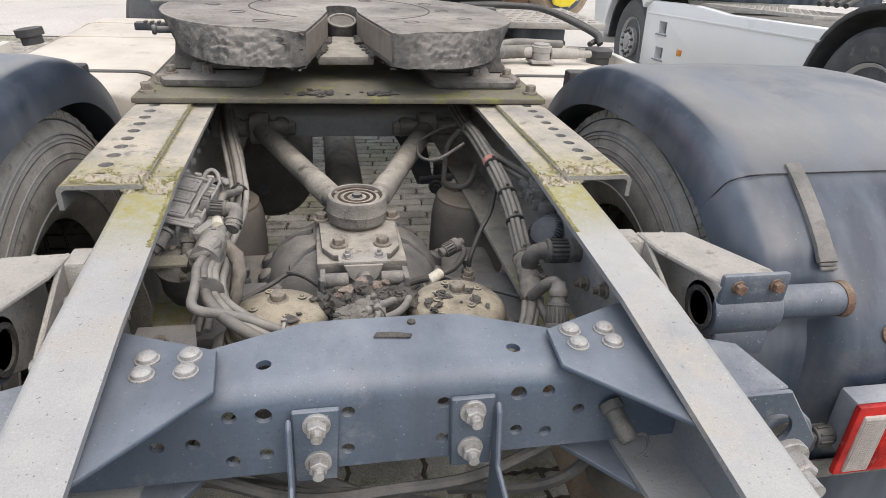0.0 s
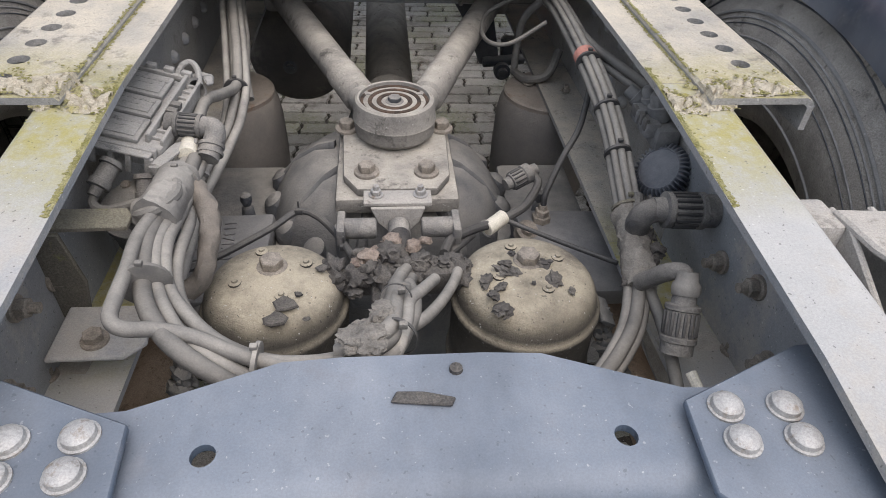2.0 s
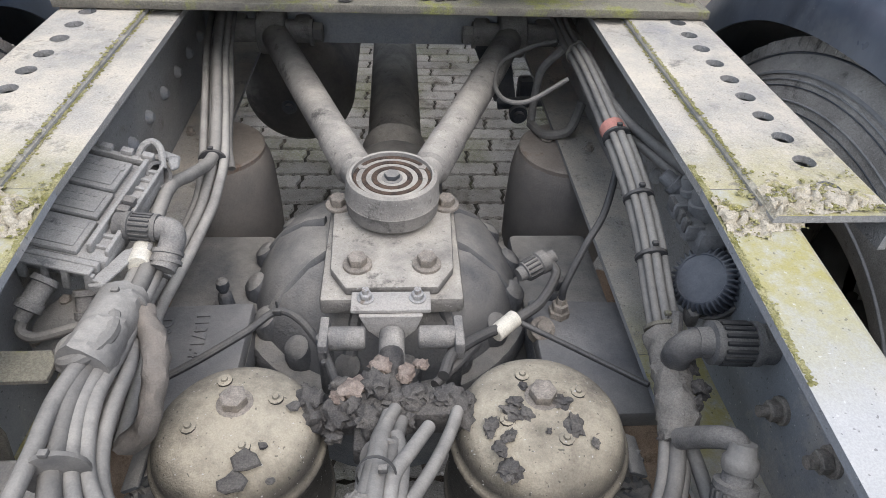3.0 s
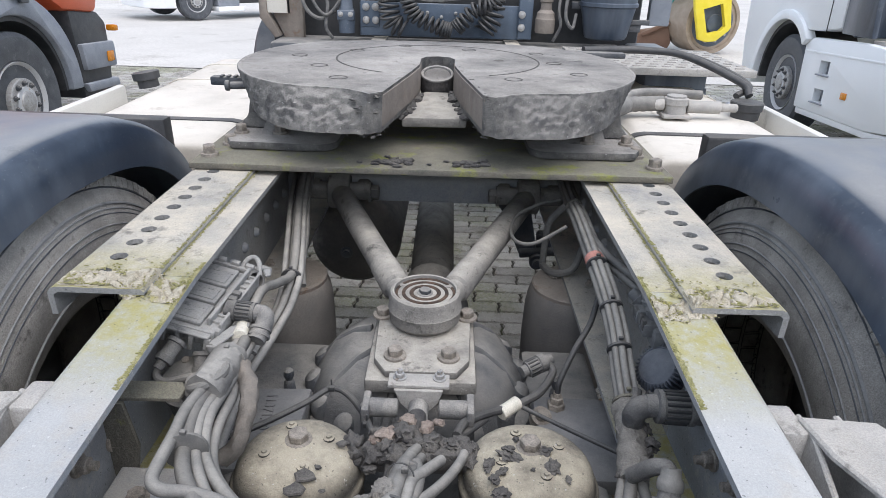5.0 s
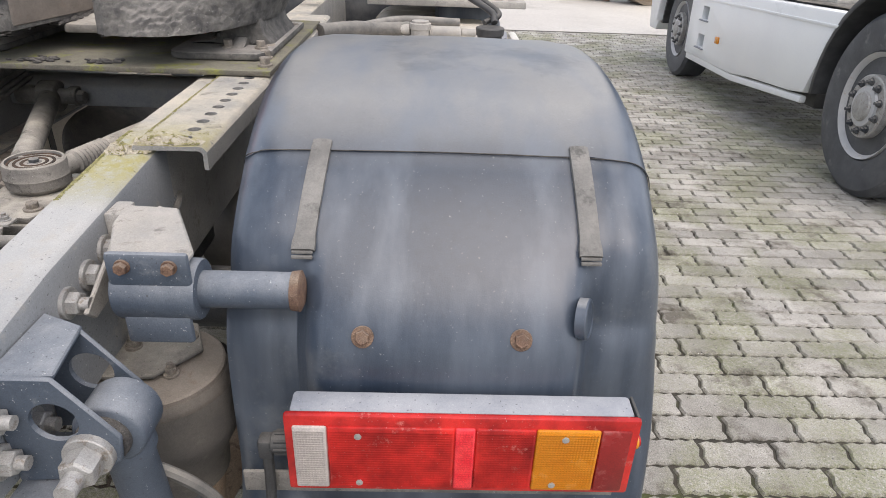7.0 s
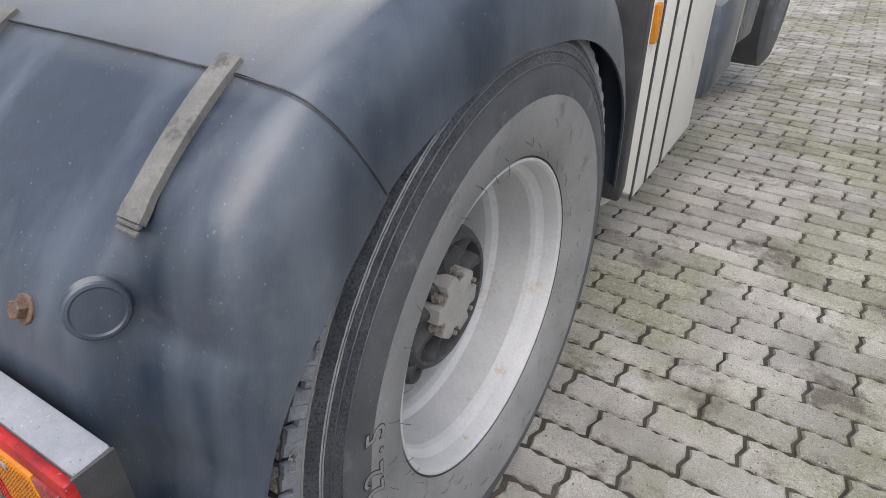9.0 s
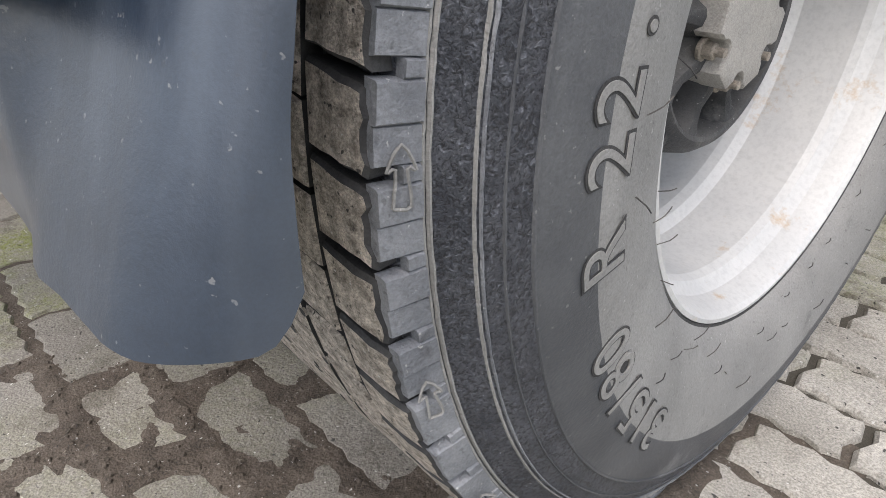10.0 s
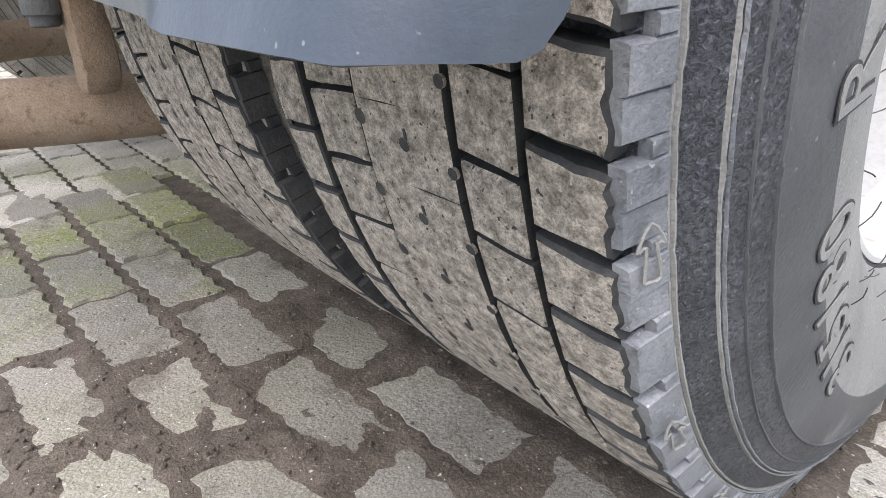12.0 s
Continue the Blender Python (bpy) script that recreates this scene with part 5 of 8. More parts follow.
    for y, z in ((-0.735, 0.835), (-0.80, 0.838), (-0.80, 0.777), (-0.735, 0.775)):
        bm = bmesh.new()
        stud(bm, (s * 0.402, y, z), (s, 0, 0), 0.016, 0.026)
        part("nut", bm, "zinc", tb)
    bm = bmesh.new()
    lathe(bm, (s * 0.510, -0.732, 0.755), (0.04 * s, 0.05, -1), [(0, 0.034), (0.02, 0.036), (0.035, 0.03), (0.3, 0.03)], 20)
    part("shock_absorber", bm, "bracket", tb, "blue-grey shock absorber")
    bm = bmesh.new()
    tube(bm, [(s * 0.44, -0.70, 0.69), (s * 0.53, -0.70, 0.66), (s * 0.585, -0.69, 0.60), (s * 0.60, -0.66, 0.50)], 0.009, 8)
    part("hose", bm, "cable", tb)


# ---- wheels ----
HUB = Vector((0, -0.015, 0.493))
PHASE = radians(3.1)


def tyre(s, xc, name_parent, near_one=False, flip=False):
    """A worn radial tyre; profiles in (x from the middle, radius)."""
    bm = bmesh.new()
    half = [(0.146, 0.443), (0.1415, 0.462), (0.139, 0.470), (0.136, 0.477), (0.130, 0.487), (0.125, 0.496), (0.1205, 0.507), (0.117, 0.5095)]
    far = [(0.164, 0.443), (0.1625, 0.462), (0.1615, 0.470), (0.160, 0.477), (0.158, 0.487), (0.156, 0.496), (0.153, 0.507), (0.150, 0.5095)]
    fl = -1 if flip else 1
    prof = [(-fl * x, r) for x, r in far] + [(0.0, 0.511)] + [(fl * x, r) for x, r in half[::-1]]
    loft(bm, [ring((s * (xc + x), HUB.y, HUB.z), (1, 0, 0), r, 120) for x, r in prof], True, False)
    t = part("tyre", bm, "rubber_brown" if flip else "rubber_rough", name_parent, "worn black truck tyre with dusty tread", smooth=40)
    for sd in (1, -1):
        w0 = 0.018 if sd * fl < 0 else 0.0
        bm = bmesh.new()
        loft(bm, [ring((s * (xc + sd * (x + w0)), HUB.y, HUB.z), (1, 0, 0), r, 120) for x, r in ((0.146, 0.443), (0.1495, 0.428), (0.152, 0.413), (0.153, 0.398))], True, False)
        part("side_wall", bm, "rubber_brown" if flip else "rubber", t)
        bm = bmesh.new()
        loft(bm, [ring((s * (xc + sd * (x + w0)), HUB.y, HUB.z), (1, 0, 0), r, 120) for x, r in ((0.153, 0.398), (0.1528, 0.385), (0.1505, 0.365), (0.147, 0.345), (0.141, 0.325), (0.134, 0.308), (0.126, 0.296), (0.112, 0.287))], True, False)
        part("bead_wall", bm, "rubber_brown" if flip else "rubber_dusty", t, "dusty grey inner side wall")
    bm = bmesh.new()
    N = 70
    jit = random.Random(int(100 * xc) + (7 if s > 0 else 3))

    def at(x, r, a):
        return (s * (xc + fl * x), HUB.y + r * math.sin(a), HUB.z - r * math.cos(a))

    def blk(x0, x1, a0, a1, skew, r0=0.506, r1=0.5245, ch=0.0014, drop=0.0, worn=0, clip=0.0):
        """One block between two x and two angles, slanting across the tread; worn edges are ragged."""
        m = 3 if not worn else 5
        lo = [(x0 + (x1 - x0) * k / m, a0) for k in range(m + 1)]
        hi = [(x, a1) for x, a in lo[::-1]]
        side = []
        if worn:
            for k in range(1, 7):
                side.append((x1 * 1.0, a0 + (a1 - a0) * k / 7))
        out = lo + side + hi
        if clip:
            out[m] = (x1 - clip, a0)
            out.insert(m + 1, (x1, a0 + (a1 - a0) * 0.12))
        shape = []
        for x, a in out:
            e = 0.0
            if worn and abs(x - x1) < 1e-6:
                e = -jit.uniform(0.0, 0.0045) * (1 if x1 > 0 else -1)
            shape.append((x + e, a + jit.uniform(-0.0012, 0.0012) + skew * (abs(x) - min(abs(x0), abs(x1)))))
        cx, ca = sum(q[0] for q in shape) / len(shape), sum(q[1] for q in shape) / len(shape)
        vs = []
        for r, f in ((r0, 0.0), (r1 - ch, 0.0), (r1, 1.0)):
            q = []
            for x, a in shape:
                dx, da = cx - x, (ca - a) * 0.52
                ln = math.hypot(dx, da) or 1
                xx, aa = x + dx / ln * ch * f, a + da / ln * ch * f / 0.52
                rr = r - drop * max(0, abs(x) - (0.10 if x > 0 else 0.134)) / 0.018
                q.append(bm.verts.new(at(xx, rr, aa)))
            vs.append(q)
        n = len(shape)
        for b0, b1, mi in ((vs[0], vs[1], 1), (vs[1], vs[2], 1 if worn else 0)):
            for k in range(n):
                bm.faces.new((b0[k], b0[(k + 1) % n], b1[(k + 1) % n], b1[k])).material_index = mi
        bm.faces.new(vs[2]).material_index = 0

    d = 2 * math.pi / N
    for i in range(N):
        a = d * i - PHASE
        j = lambda: jit.uniform(-0.02, 0.02) * d
        blk(0.0730, 0.1175, a + d * 0.03 + j(), a + d * 0.90 + j(), 0.26, ch=0.0026, drop=0.0022, worn=1)
        blk(0.0300, 0.0672, a + d * 0.40 + j(), a + d * 1.33 + j(), 0.26, ch=0.0022)
        blk(-0.0500, 0.0245, a, a + d, 0.0, ch=0.0001, r0=0.508)
        blk(-0.0545, -0.1010, a + d * 0.0 + j(), a + d * 0.92 + j(), 0.16, ch=0.0022)
        blk(-0.1095, -0.1505, a + d * 0.74 + j(), a + d * 1.63 + j(), 0.16, drop=0.0022, worn=1)
        # teardrop sipe in the rib and bites out of its edges
        for x, o, rx in ((-0.012, 0.45, 0.0042), (-0.0485, 0.25, 0.0048), (0.0240, 0.62, 0.0036)):
            c = Vector(at(x, 0.5228, a + d * o))
            out = (Vector(at(0, 1, a + d * o)) - Vector((s * xc, HUB.y, HUB.z))).normalized()
            lathe(bm, c, out, [(0, rx), (0.0020, rx), (0.00205, rx * 0.8)], 10)
            for f in bm.faces[-12:]:
                f.material_index = 1
            if x == -0.012:
                box(bm, Vector(at(x + 0.002, 0.5234, a + d * (o - 0.08))), (0.0018, 0.011, 0.0026), 0, Matrix.Rotation(a + d * o, 3, "X"))
                for f in bm.faces[-6:]:
                    f.material_index = 1
    tr = part("tread", bm, "tread", t, "dusty worn tread blocks", smooth=0)
    tr.data.materials.append(M["groove"])
    tagged(tr, kind="stuff")

    # stepped lugs down both shoulders, notched where the grooves run out
    bm = bmesh.new()

    def lug(sd, a0, a1, r_top, r_low, up):
        q = []
        for k in range(6):
            f = k / 5
            r = r_top + (r_low - r_top) * f
            x = (0.1165 if sd > 0 else 0.1495) + 0.0085 * (0.5225 - r) / 0.024 + up * (1 - 0.45 * f)
            c = 0.0022 * min(1, up / 0.003)
            q.append([bm.verts.new(at(sd * xx, r, aa)) for xx, aa in ((x - up - 0.004, a0 - 0.001), (x - 0.0012, a0 + 0.0005), (x, a0 + c), (x, a1 - c), (x - 0.0012, a1 - 0.0005), (x - up - 0.004, a1 + 0.001))])
        for u, v in zip(q, q[1:]):
            for k in range(5):
                bm.faces.new((u[k], u[k + 1], v[k + 1], v[k]))
        top = q[0]
        bm.faces.new(top)
        bm.faces.new(q[-1][::-1])

    # shoulders in the twin-wheel gap: dark rubber, its colour also holding the gap's shade
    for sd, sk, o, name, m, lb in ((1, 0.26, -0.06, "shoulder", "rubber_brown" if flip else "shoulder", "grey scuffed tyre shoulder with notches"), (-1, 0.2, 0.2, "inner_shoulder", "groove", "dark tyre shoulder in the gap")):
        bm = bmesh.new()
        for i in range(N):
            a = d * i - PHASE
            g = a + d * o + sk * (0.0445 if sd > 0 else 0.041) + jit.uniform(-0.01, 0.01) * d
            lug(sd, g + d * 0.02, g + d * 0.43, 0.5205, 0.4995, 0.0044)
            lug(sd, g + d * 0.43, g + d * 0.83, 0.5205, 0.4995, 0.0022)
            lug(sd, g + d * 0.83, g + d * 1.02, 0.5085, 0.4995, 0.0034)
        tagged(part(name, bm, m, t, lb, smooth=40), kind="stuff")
    if flip:
        for r, x, w, hh, m in ((0.468, 0.140, 0.0022, 0.0030, "rubber_dusty"), (0.458, 0.1425, 0.0012, 0.0016, "rubber_dusty"), (0.449, 0.1445, 0.0010, 0.0012, "rubber"), (0.428, 0.1495, 0.0015, 0.0016, "rubber_dusty"), (0.415, 0.1515, 0.0010, 0.0012, "rubber"), (0.497, 0.1255, 0.0012, 0.0016, "rubber"), (0.345, 0.148, 0.002, 0.0020, "rubber_dusty")):
            bm = bmesh.new()
            loft(bm, [ring((s * (xc - x - h), HUB.y, HUB.z), (1, 0, 0), r + e, 160) for e, h in ((w * 1.4, -0.001), (w * 0.6, hh), (-w * 0.6, hh), (-w * 1.4, -0.001))], True, False)
            part("wall_rib", bm, m, t)
    if near_one:
        for r, x, w, hh, m in ((0.4985, 0.1245, 0.0011, 0.0015, "rubber_dusty"), (0.4955, 0.1262, 0.0009, 0.0012, "rubber_dusty"), (0.4765, 0.1365, 0.0007, 0.0009, "rubber_dusty"), (0.4735, 0.138, 0.0006, 0.0008, "shoulder"),
                               (0.4615, 0.1418, 0.0007, 0.0008, "rubber"), (0.4440, 0.1460, 0.0012, 0.0010, "rubber")):
            bm = bmesh.new()
            rings = []
            for e, h in ((w * 1.4, -0.001), (w * 0.6, hh), (-w * 0.6, hh), (-w * 1.4, -0.001)):
                rings.append([p + Vector((s * (0.0008 * noise.noise(p * 90) + 0.0006 * noise.noise(p * 300)), 0, 0)) for p in ring((s * (xc + x + h), HUB.y, HUB.z), (1, 0, 0), r + e, 480)])
            loft(bm, rings, True, False)
            part("wall_rib", bm, m, t)
        # direction arrows on the shoulder
        for k in range(8):
            a = radians(59.8 + 15.4 * (k - 2))
            def sp(u, v):
                aa, r = a + u / 0.51, 0.511 + v
                x = 0.1165 + 0.0085 * (0.5225 - r) / 0.024 + 0.0056
                return (s * (xc + x), HUB.y - r * math.sin(aa), HUB.z - r * math.cos(aa))
            bm = bmesh.new()
            tube(bm, [sp(-0.014, 0.004), sp(0.004, 0.0025), sp(0.003, 0.0065), sp(0.015, 0.0), sp(0.003, -0.0065), sp(0.004, -0.0025), sp(-0.014, -0.004), sp(-0.014, 0.004)], 0.0009, 5, 3)
            part("arrow_mark", bm, "rubber_dusty", t)
        # moulding whiskers beside the rim
        bm = bmesh.new()
        hr = random.Random(9)
        for k in range(64):
            a = 2 * math.pi * k / 64 + hr.uniform(-0.04, 0.04)
            r = hr.choice((0.305, 0.318, 0.335, 0.36))
            x = 0.133 + (r - 0.305) * 0.32
            p = Vector((s * (xc + x), HUB.y + r * math.sin(a), HUB.z - r * math.cos(a)))
            q = p + Vector((s * 0.006, -0.016 * math.sin(a + hr.uniform(-1, 1)), 0.016 * math.cos(a + hr.uniform(-1, 1))))
            tube(bm, [p, (p + q) / 2 + Vector((s * 0.002, 0, 0)), q], 0.0005, 4, 2)
        tagged(part("moulding_whiskers", bm, "clod", t, "thin rubber moulding whiskers"), kind="stuff")
    return t


def wall_writing(text, parent, s, xc, r, a0, size, step):
    """Raised letters round the tyre wall; a0 is the angle of the first, in degrees from straight down towards the rear."""
    for i, chx in enumerate(text):
        # the larger dark copy paints the shade round each letter's relief
        for grow, high, m, name in ((0.0016, 0.0002, "groove", "letter_edge"), (-0.0002, 0.0008, "rubber_dusty", "raised_letter")):
            cu = bpy.data.curves.new("letter", "FONT")
            cu.body, cu.size, cu.extrude, cu.offset, cu.align_x, cu.align_y = chx, size, high, grow, "CENTER", "CENTER"
            ob = new("letter", cu)
            deps = bpy.context.evaluated_depsgraph_get()
            me = bpy.data.meshes.new_from_object(ob.evaluated_get(deps))
            bpy.data.objects.remove(ob)
            a = radians(a0 + step * i)
            out = Vector((0, -math.sin(a), -math.cos(a)))
            along = Vector((0, -math.cos(a), math.sin(a)))
            nrm = Vector((s, 0, 0))
            rot = Matrix((along, out, nrm)).transposed()
            me.transform(Matrix.Translation(Vector((s * xc, HUB.y, HUB.z)) + out * r - origin(parent)) @ rot.to_4x4())
            me.materials.append(M[m])
            o = new(name, me)
            o.parent = parent


def wheel(s):
    w = new("wheel")
    w.parent = truck
    w.location = (s * 0.94, 0, 0)
    tagged(w, "twin rear wheel with white steel rim")
    t = tyre(s, 1.116, w, s > 0)
    tyre(s, 0.744, w, flip=True)
    bm = bmesh.new()
    prof = [(1.100, 0.262), (1.19, 0.283), (1.222, 0.286), (1.232, 0.2905), (1.2375, 0.2895), (1.238, 0.285), (1.233, 0.2805), (1.222, 0.2765), (1.206, 0.2735), (1.197, 0.268), (1.192, 0.263), (1.182, 0.2595), (1.130, 0.2575),
            (1.110, 0.2555), (1.098, 0.2465), (1.085, 0.2425), (1.040, 0.2405), (0.99, 0.2395), (0.972, 0.235), (0.960, 0.222), (0.952, 0.20), (0.948, 0.155), (0.948, 0.13)]
    loft(bm, [ring((s * x, HUB.y, HUB.z), (1, 0, 0), r, 96) for x, r in prof], True, False)
    rim = part("rim", bm, "rim", w, "white painted steel rim with rust stains", smooth=14)
    bm = bmesh.new()
    loft(bm, [ring((s * (1.2345 + 0.0035 * math.cos(q)), HUB.y, HUB.z), (1, 0, 0), 0.2935 + 0.0035 * math.sin(q), 96) for q in [radians(30 * k) for k in range(13)]], True, False)
    part("bead_gap", bm, "groove", rim, "dark gap between rim edge and tyre")
    for k in range(8):
        a = radians(22 + 45 * k)
        bm = bmesh.new()
        lathe(bm, (s * 0.9515, HUB.y + 0.204 * math.cos(a), HUB.z + 0.204 * math.sin(a)), (s, 0, 0), [(0, 0.028), (0.0015, 0.027), (0.001, 0.026)], 20)
        part("hand_hole", bm, "clod", rim)
    for k in range(10):
        a = radians(36 * k)
        bm = bmesh.new()
        stud(bm, (s * 0.949, HUB.y + 0.1735 * math.cos(a), HUB.z + 0.1735 * math.sin(a)), (s, 0, 0), 0.014, 0.03)
        part("nut", bm, "dark_iron", rim)
    # hub: a thick ring round a spoked, hollow face
    bm = bmesh.new()
    loft(bm, [ring((s * x, HUB.y, HUB.z), (1, 0, 0), r, 56) for x, r in ((0.945, 0.152), (0.985, 0.152), (1.06, 0.150), (1.105, 0.1465), (1.130, 0.140), (1.142, 0.131), (1.145, 0.124), (1.143, 0.1195), (1.135, 0.1175), (1.085, 0.113), (1.082, 0.07), (1.082, 0.001))], True, True)
    hub = part("hub", bm, "hub_iron", w, "dark planetary hub with hollow spoked face")
    for k in range(9):
        a = radians(40 * k + 12)
        bm = bmesh.new()
        c, d = math.cos(a), math.sin(a)
        rows = []
        for r, wd, x1 in ((0.050, 0.020, 1.146), (0.070, 0.013, 1.144), (0.090, 0.0095, 1.139), (0.108, 0.013, 1.140), (0.1225, 0.024, 1.143)):
            sec = [(-wd * 1.5, 1.08), (-wd, x1 - 0.012), (-wd * 0.55, x1 - 0.002), (0, x1), (wd * 0.55, x1 - 0.002), (wd, x1 - 0.012), (wd * 1.5, 1.08)]
            rows.append([Vector((s * x, HUB.y + r * c - v * d, HUB.z + r * d + v * c)) for v, x in sec])
        loft(bm, rows)
        part("spoke", bm, "hub_iron", hub)
    bm = bmesh.new()
    out = []
    for k in range(6):
        a = radians(60 * k + 20)
        n0 = Vector((math.cos(a), math.sin(a)))
        for q in range(4, -5, -1):
            th = math.pi + q * radians(21)
            v = n0 * 0.0605 + 0.0125 * Vector((math.cos(a + th), math.sin(a + th)))
            out.append(v)
        for q in (0.30, 0.5, 0.70):
            b = a + radians(60 * q)
            out.append(Vector((math.cos(b), math.sin(b))) * (0.0685 if q != 0.5 else 0.067))
    loft(bm, [[Vector((s * x, HUB.y + v.x * f, HUB.z + v.y * f)) for v in out] for x, f in ((1.10, 1.0), (1.158, 1.0), (1.1615, 0.985), (1.163, 0.95))])
    cap = part("hub_cap", bm, "alu", hub, "pale dusty hub cover with six notched bolts")
    for k in range(6):
        a = radians(60 * k + 20)
        bm = bmesh.new()
        stud(bm, (s * 1.140, HUB.y + 0.0605 * math.cos(a), HUB.z + 0.0605 * math.sin(a)), (s, 0, 0), 0.0085, 0.020)
        part("bolt", bm, "bolt", cap)
    bm = bmesh.new()
    a = radians(223)
    c = Vector((s * 1.06, HUB.y + 0.143 * math.cos(a), HUB.z + 0.143 * math.sin(a)))
    lathe(bm, c, (s, 0, 0), [(0, 0.026), (0.07, 0.025), (0.078, 0.021), (0.079, 0.012), (0.066, 0.011), (0.066, 0.001)], 20)
    part("drain_boss", bm, "hub_iron", hub, "round boss with a socket plug")
    if s > 0:
        wall_writing("315/80", t, s, 1.116 + 0.1530, 0.388, 43.5, 0.056, 4.7)
        wall_writing("R", t, s, 1.116 + 0.1530, 0.390, 79.5, 0.056, 1)
        wall_writing("22.5", t, s, 1.116 + 0.1530, 0.391, 88.5, 0.056, 5.0)
    return w


wheel(1)
wheel(-1)

# ---- electronics and cables between the rails ----
ecu_rot = Euler((radians(2), radians(13), radians(-5))).to_matrix()
EC = Vector((-0.334, -0.130, 0.880))


def ecu_at(x, y, z):
    return EC + ecu_rot @ Vector((x, y, z))


def ecu_box(bm, c, size, bev=0.002):
    box(bm, ecu_at(*c), size, bev, ecu_rot)


bm = bmesh.new()
ecu_box(bm, (0, 0, 0), (0.100, 0.165, 0.026), 0.004)
ecu = part("control_module", bm, "ecu", truck, "dusty grey cast control module with plugs")
for y, ln, h, w in ((-0.056, 0.050, 0.0150, 0.066), (-0.006, 0.044, 0.0165, 0.062), (0.046, 0.054, 0.0180, 0.058)):
    bm = bmesh.new()
    ecu_box(bm, (-0.012, y, h), (w, ln, 0.007), 0.0025)
    ecu_box(bm, (-0.012, y, h + 0.004), (w - 0.012, ln - 0.012, 0.002), 0.0008)
    cv = part("cover_panel", bm, "ecu", ecu)
    bm = bmesh.new()
    for k in range(6):
        ecu_box(bm, (-0.026 + 0.0075 * k, y + 0.010, h + 0.0052), (0.0045, 0.0058, 0.0010), 0)
        if k < 3:
            ecu_box(bm, (-0.020 + 0.0075 * k, y - 0.002, h + 0.0052), (0.0045, 0.0035, 0.0010), 0)
    tagged(part("raised_mark", bm, "ecu", cv), kind="stuff")
for i in range(4):
    bm = bmesh.new()
    y = -0.064 + 0.040 * i
    ecu_box(bm, (-0.054, y, 0.013), (0.030, 0.030, 0.014), 0.003)
    ecu_box(bm, (-0.046, y, 0.022), (0.020, 0.022, 0.005), 0.0015)
    ecu_box(bm, (-0.034, y - 0.003, 0.020), (0.006, 0.012, 0.010), 0.0015)
    sk_ = part("socket", bm, "connector", ecu, "dark cable socket")
    bm = bmesh.new()
    ecu_box(bm, (-0.048, y, 0.0252), (0.013, 0.014, 0.0012), 0)
    part("socket_mouth", bm, "clod", sk_)
# raised channel along the inner side, with its ladder of ribs
bm = bmesh.new()
ecu_box(bm, (0.030, 0.004, 0.018), (0.006, 0.156, 0.016), 0.002)
ecu_box(bm, (0.047, 0.004, 0.014), (0.005, 0.156, 0.012), 0.002)
for k in range(9):
    ecu_box(bm, (0.0385, -0.064 + 0.017 * k, 0.012), (0.014, 0.004, 0.010), 0.001)
part("plug_channel", bm, "ecu", ecu, "cast channel along the plugs")
bm = bmesh.new()
for y in (-0.012, 0.004):
    ecu_box(bm, (0.040, y, 0.020), (0.013, 0.011, 0.016), 0.002)
part("blade_plug", bm, "connector", ecu)
# far end rail with clips
bm = bmesh.new()
ecu_box(bm, (-0.012, 0.088, 0.014), (0.088, 0.008, 0.010), 0.002)
for k in range(4):
    ecu_box(bm, (-0.045 + 0.024 * k, 0.092, 0.018), (0.014, 0.010, 0.014), 0.002)
part("end_plate", bm, "ecu", ecu)
# near end: a folded bracket with legs
bm = bmesh.new()
ecu_box(bm, (-0.004, -0.087, 0.002), (0.098, 0.008, 0.024), 0.002)
ecu_box(bm, (-0.004, -0.094, 0.010), (0.092, 0.016, 0.004), 0.0015)
for x, h, w in ((-0.050, 0.040, 0.010), (-0.026, 0.022, 0.008), (-0.004, 0.034, 0.007), (0.016, 0.026, 0.007), (0.040, 0.046, 0.010)):
    ecu_box(bm, (x, -0.098, 0.008 - h / 2), (w, 0.006, h), 0.0015)
part("clip_foot", bm, "ecu", ecu, "folded clip bracket under the module")
# plugs: one bayonet plug with an elbow, one open round socket
def bayonet(p, d, scale, parent, m="connector", label="dusty round cable plug"):
    d = Vector(d).normalized()
    k = scale
    b = bmesh.new()
    lathe(b, p, d, [(0, 0.017 * k), (0.012 * k, 0.017 * k), (0.013 * k, 0.019 * k), (0.018 * k, 0.019 * k), (0.019 * k, 0.0165 * k), (0.046 * k, 0.0165 * k), (0.047 * k, 0.0185 * k), (0.052 * k, 0.0185 * k), (0.053 * k, 0.013 * k), (0.064 * k, 0.012 * k)], 22)
    pl_ = part("plug", b, m, parent, label)
    b = bmesh.new()
    for c in ring(Vector(p) + d * 0.0325 * k, d, 0.0170 * k, 16):
        box(b, c, (0.0034 * k, 0.0034 * k, 0.025 * k), 0.0009 * k, d.to_track_quat("Z", "Y").to_matrix())
    tagged(part("grip_rib", b, "black_plastic", pl_), kind="stuff")
    return pl_


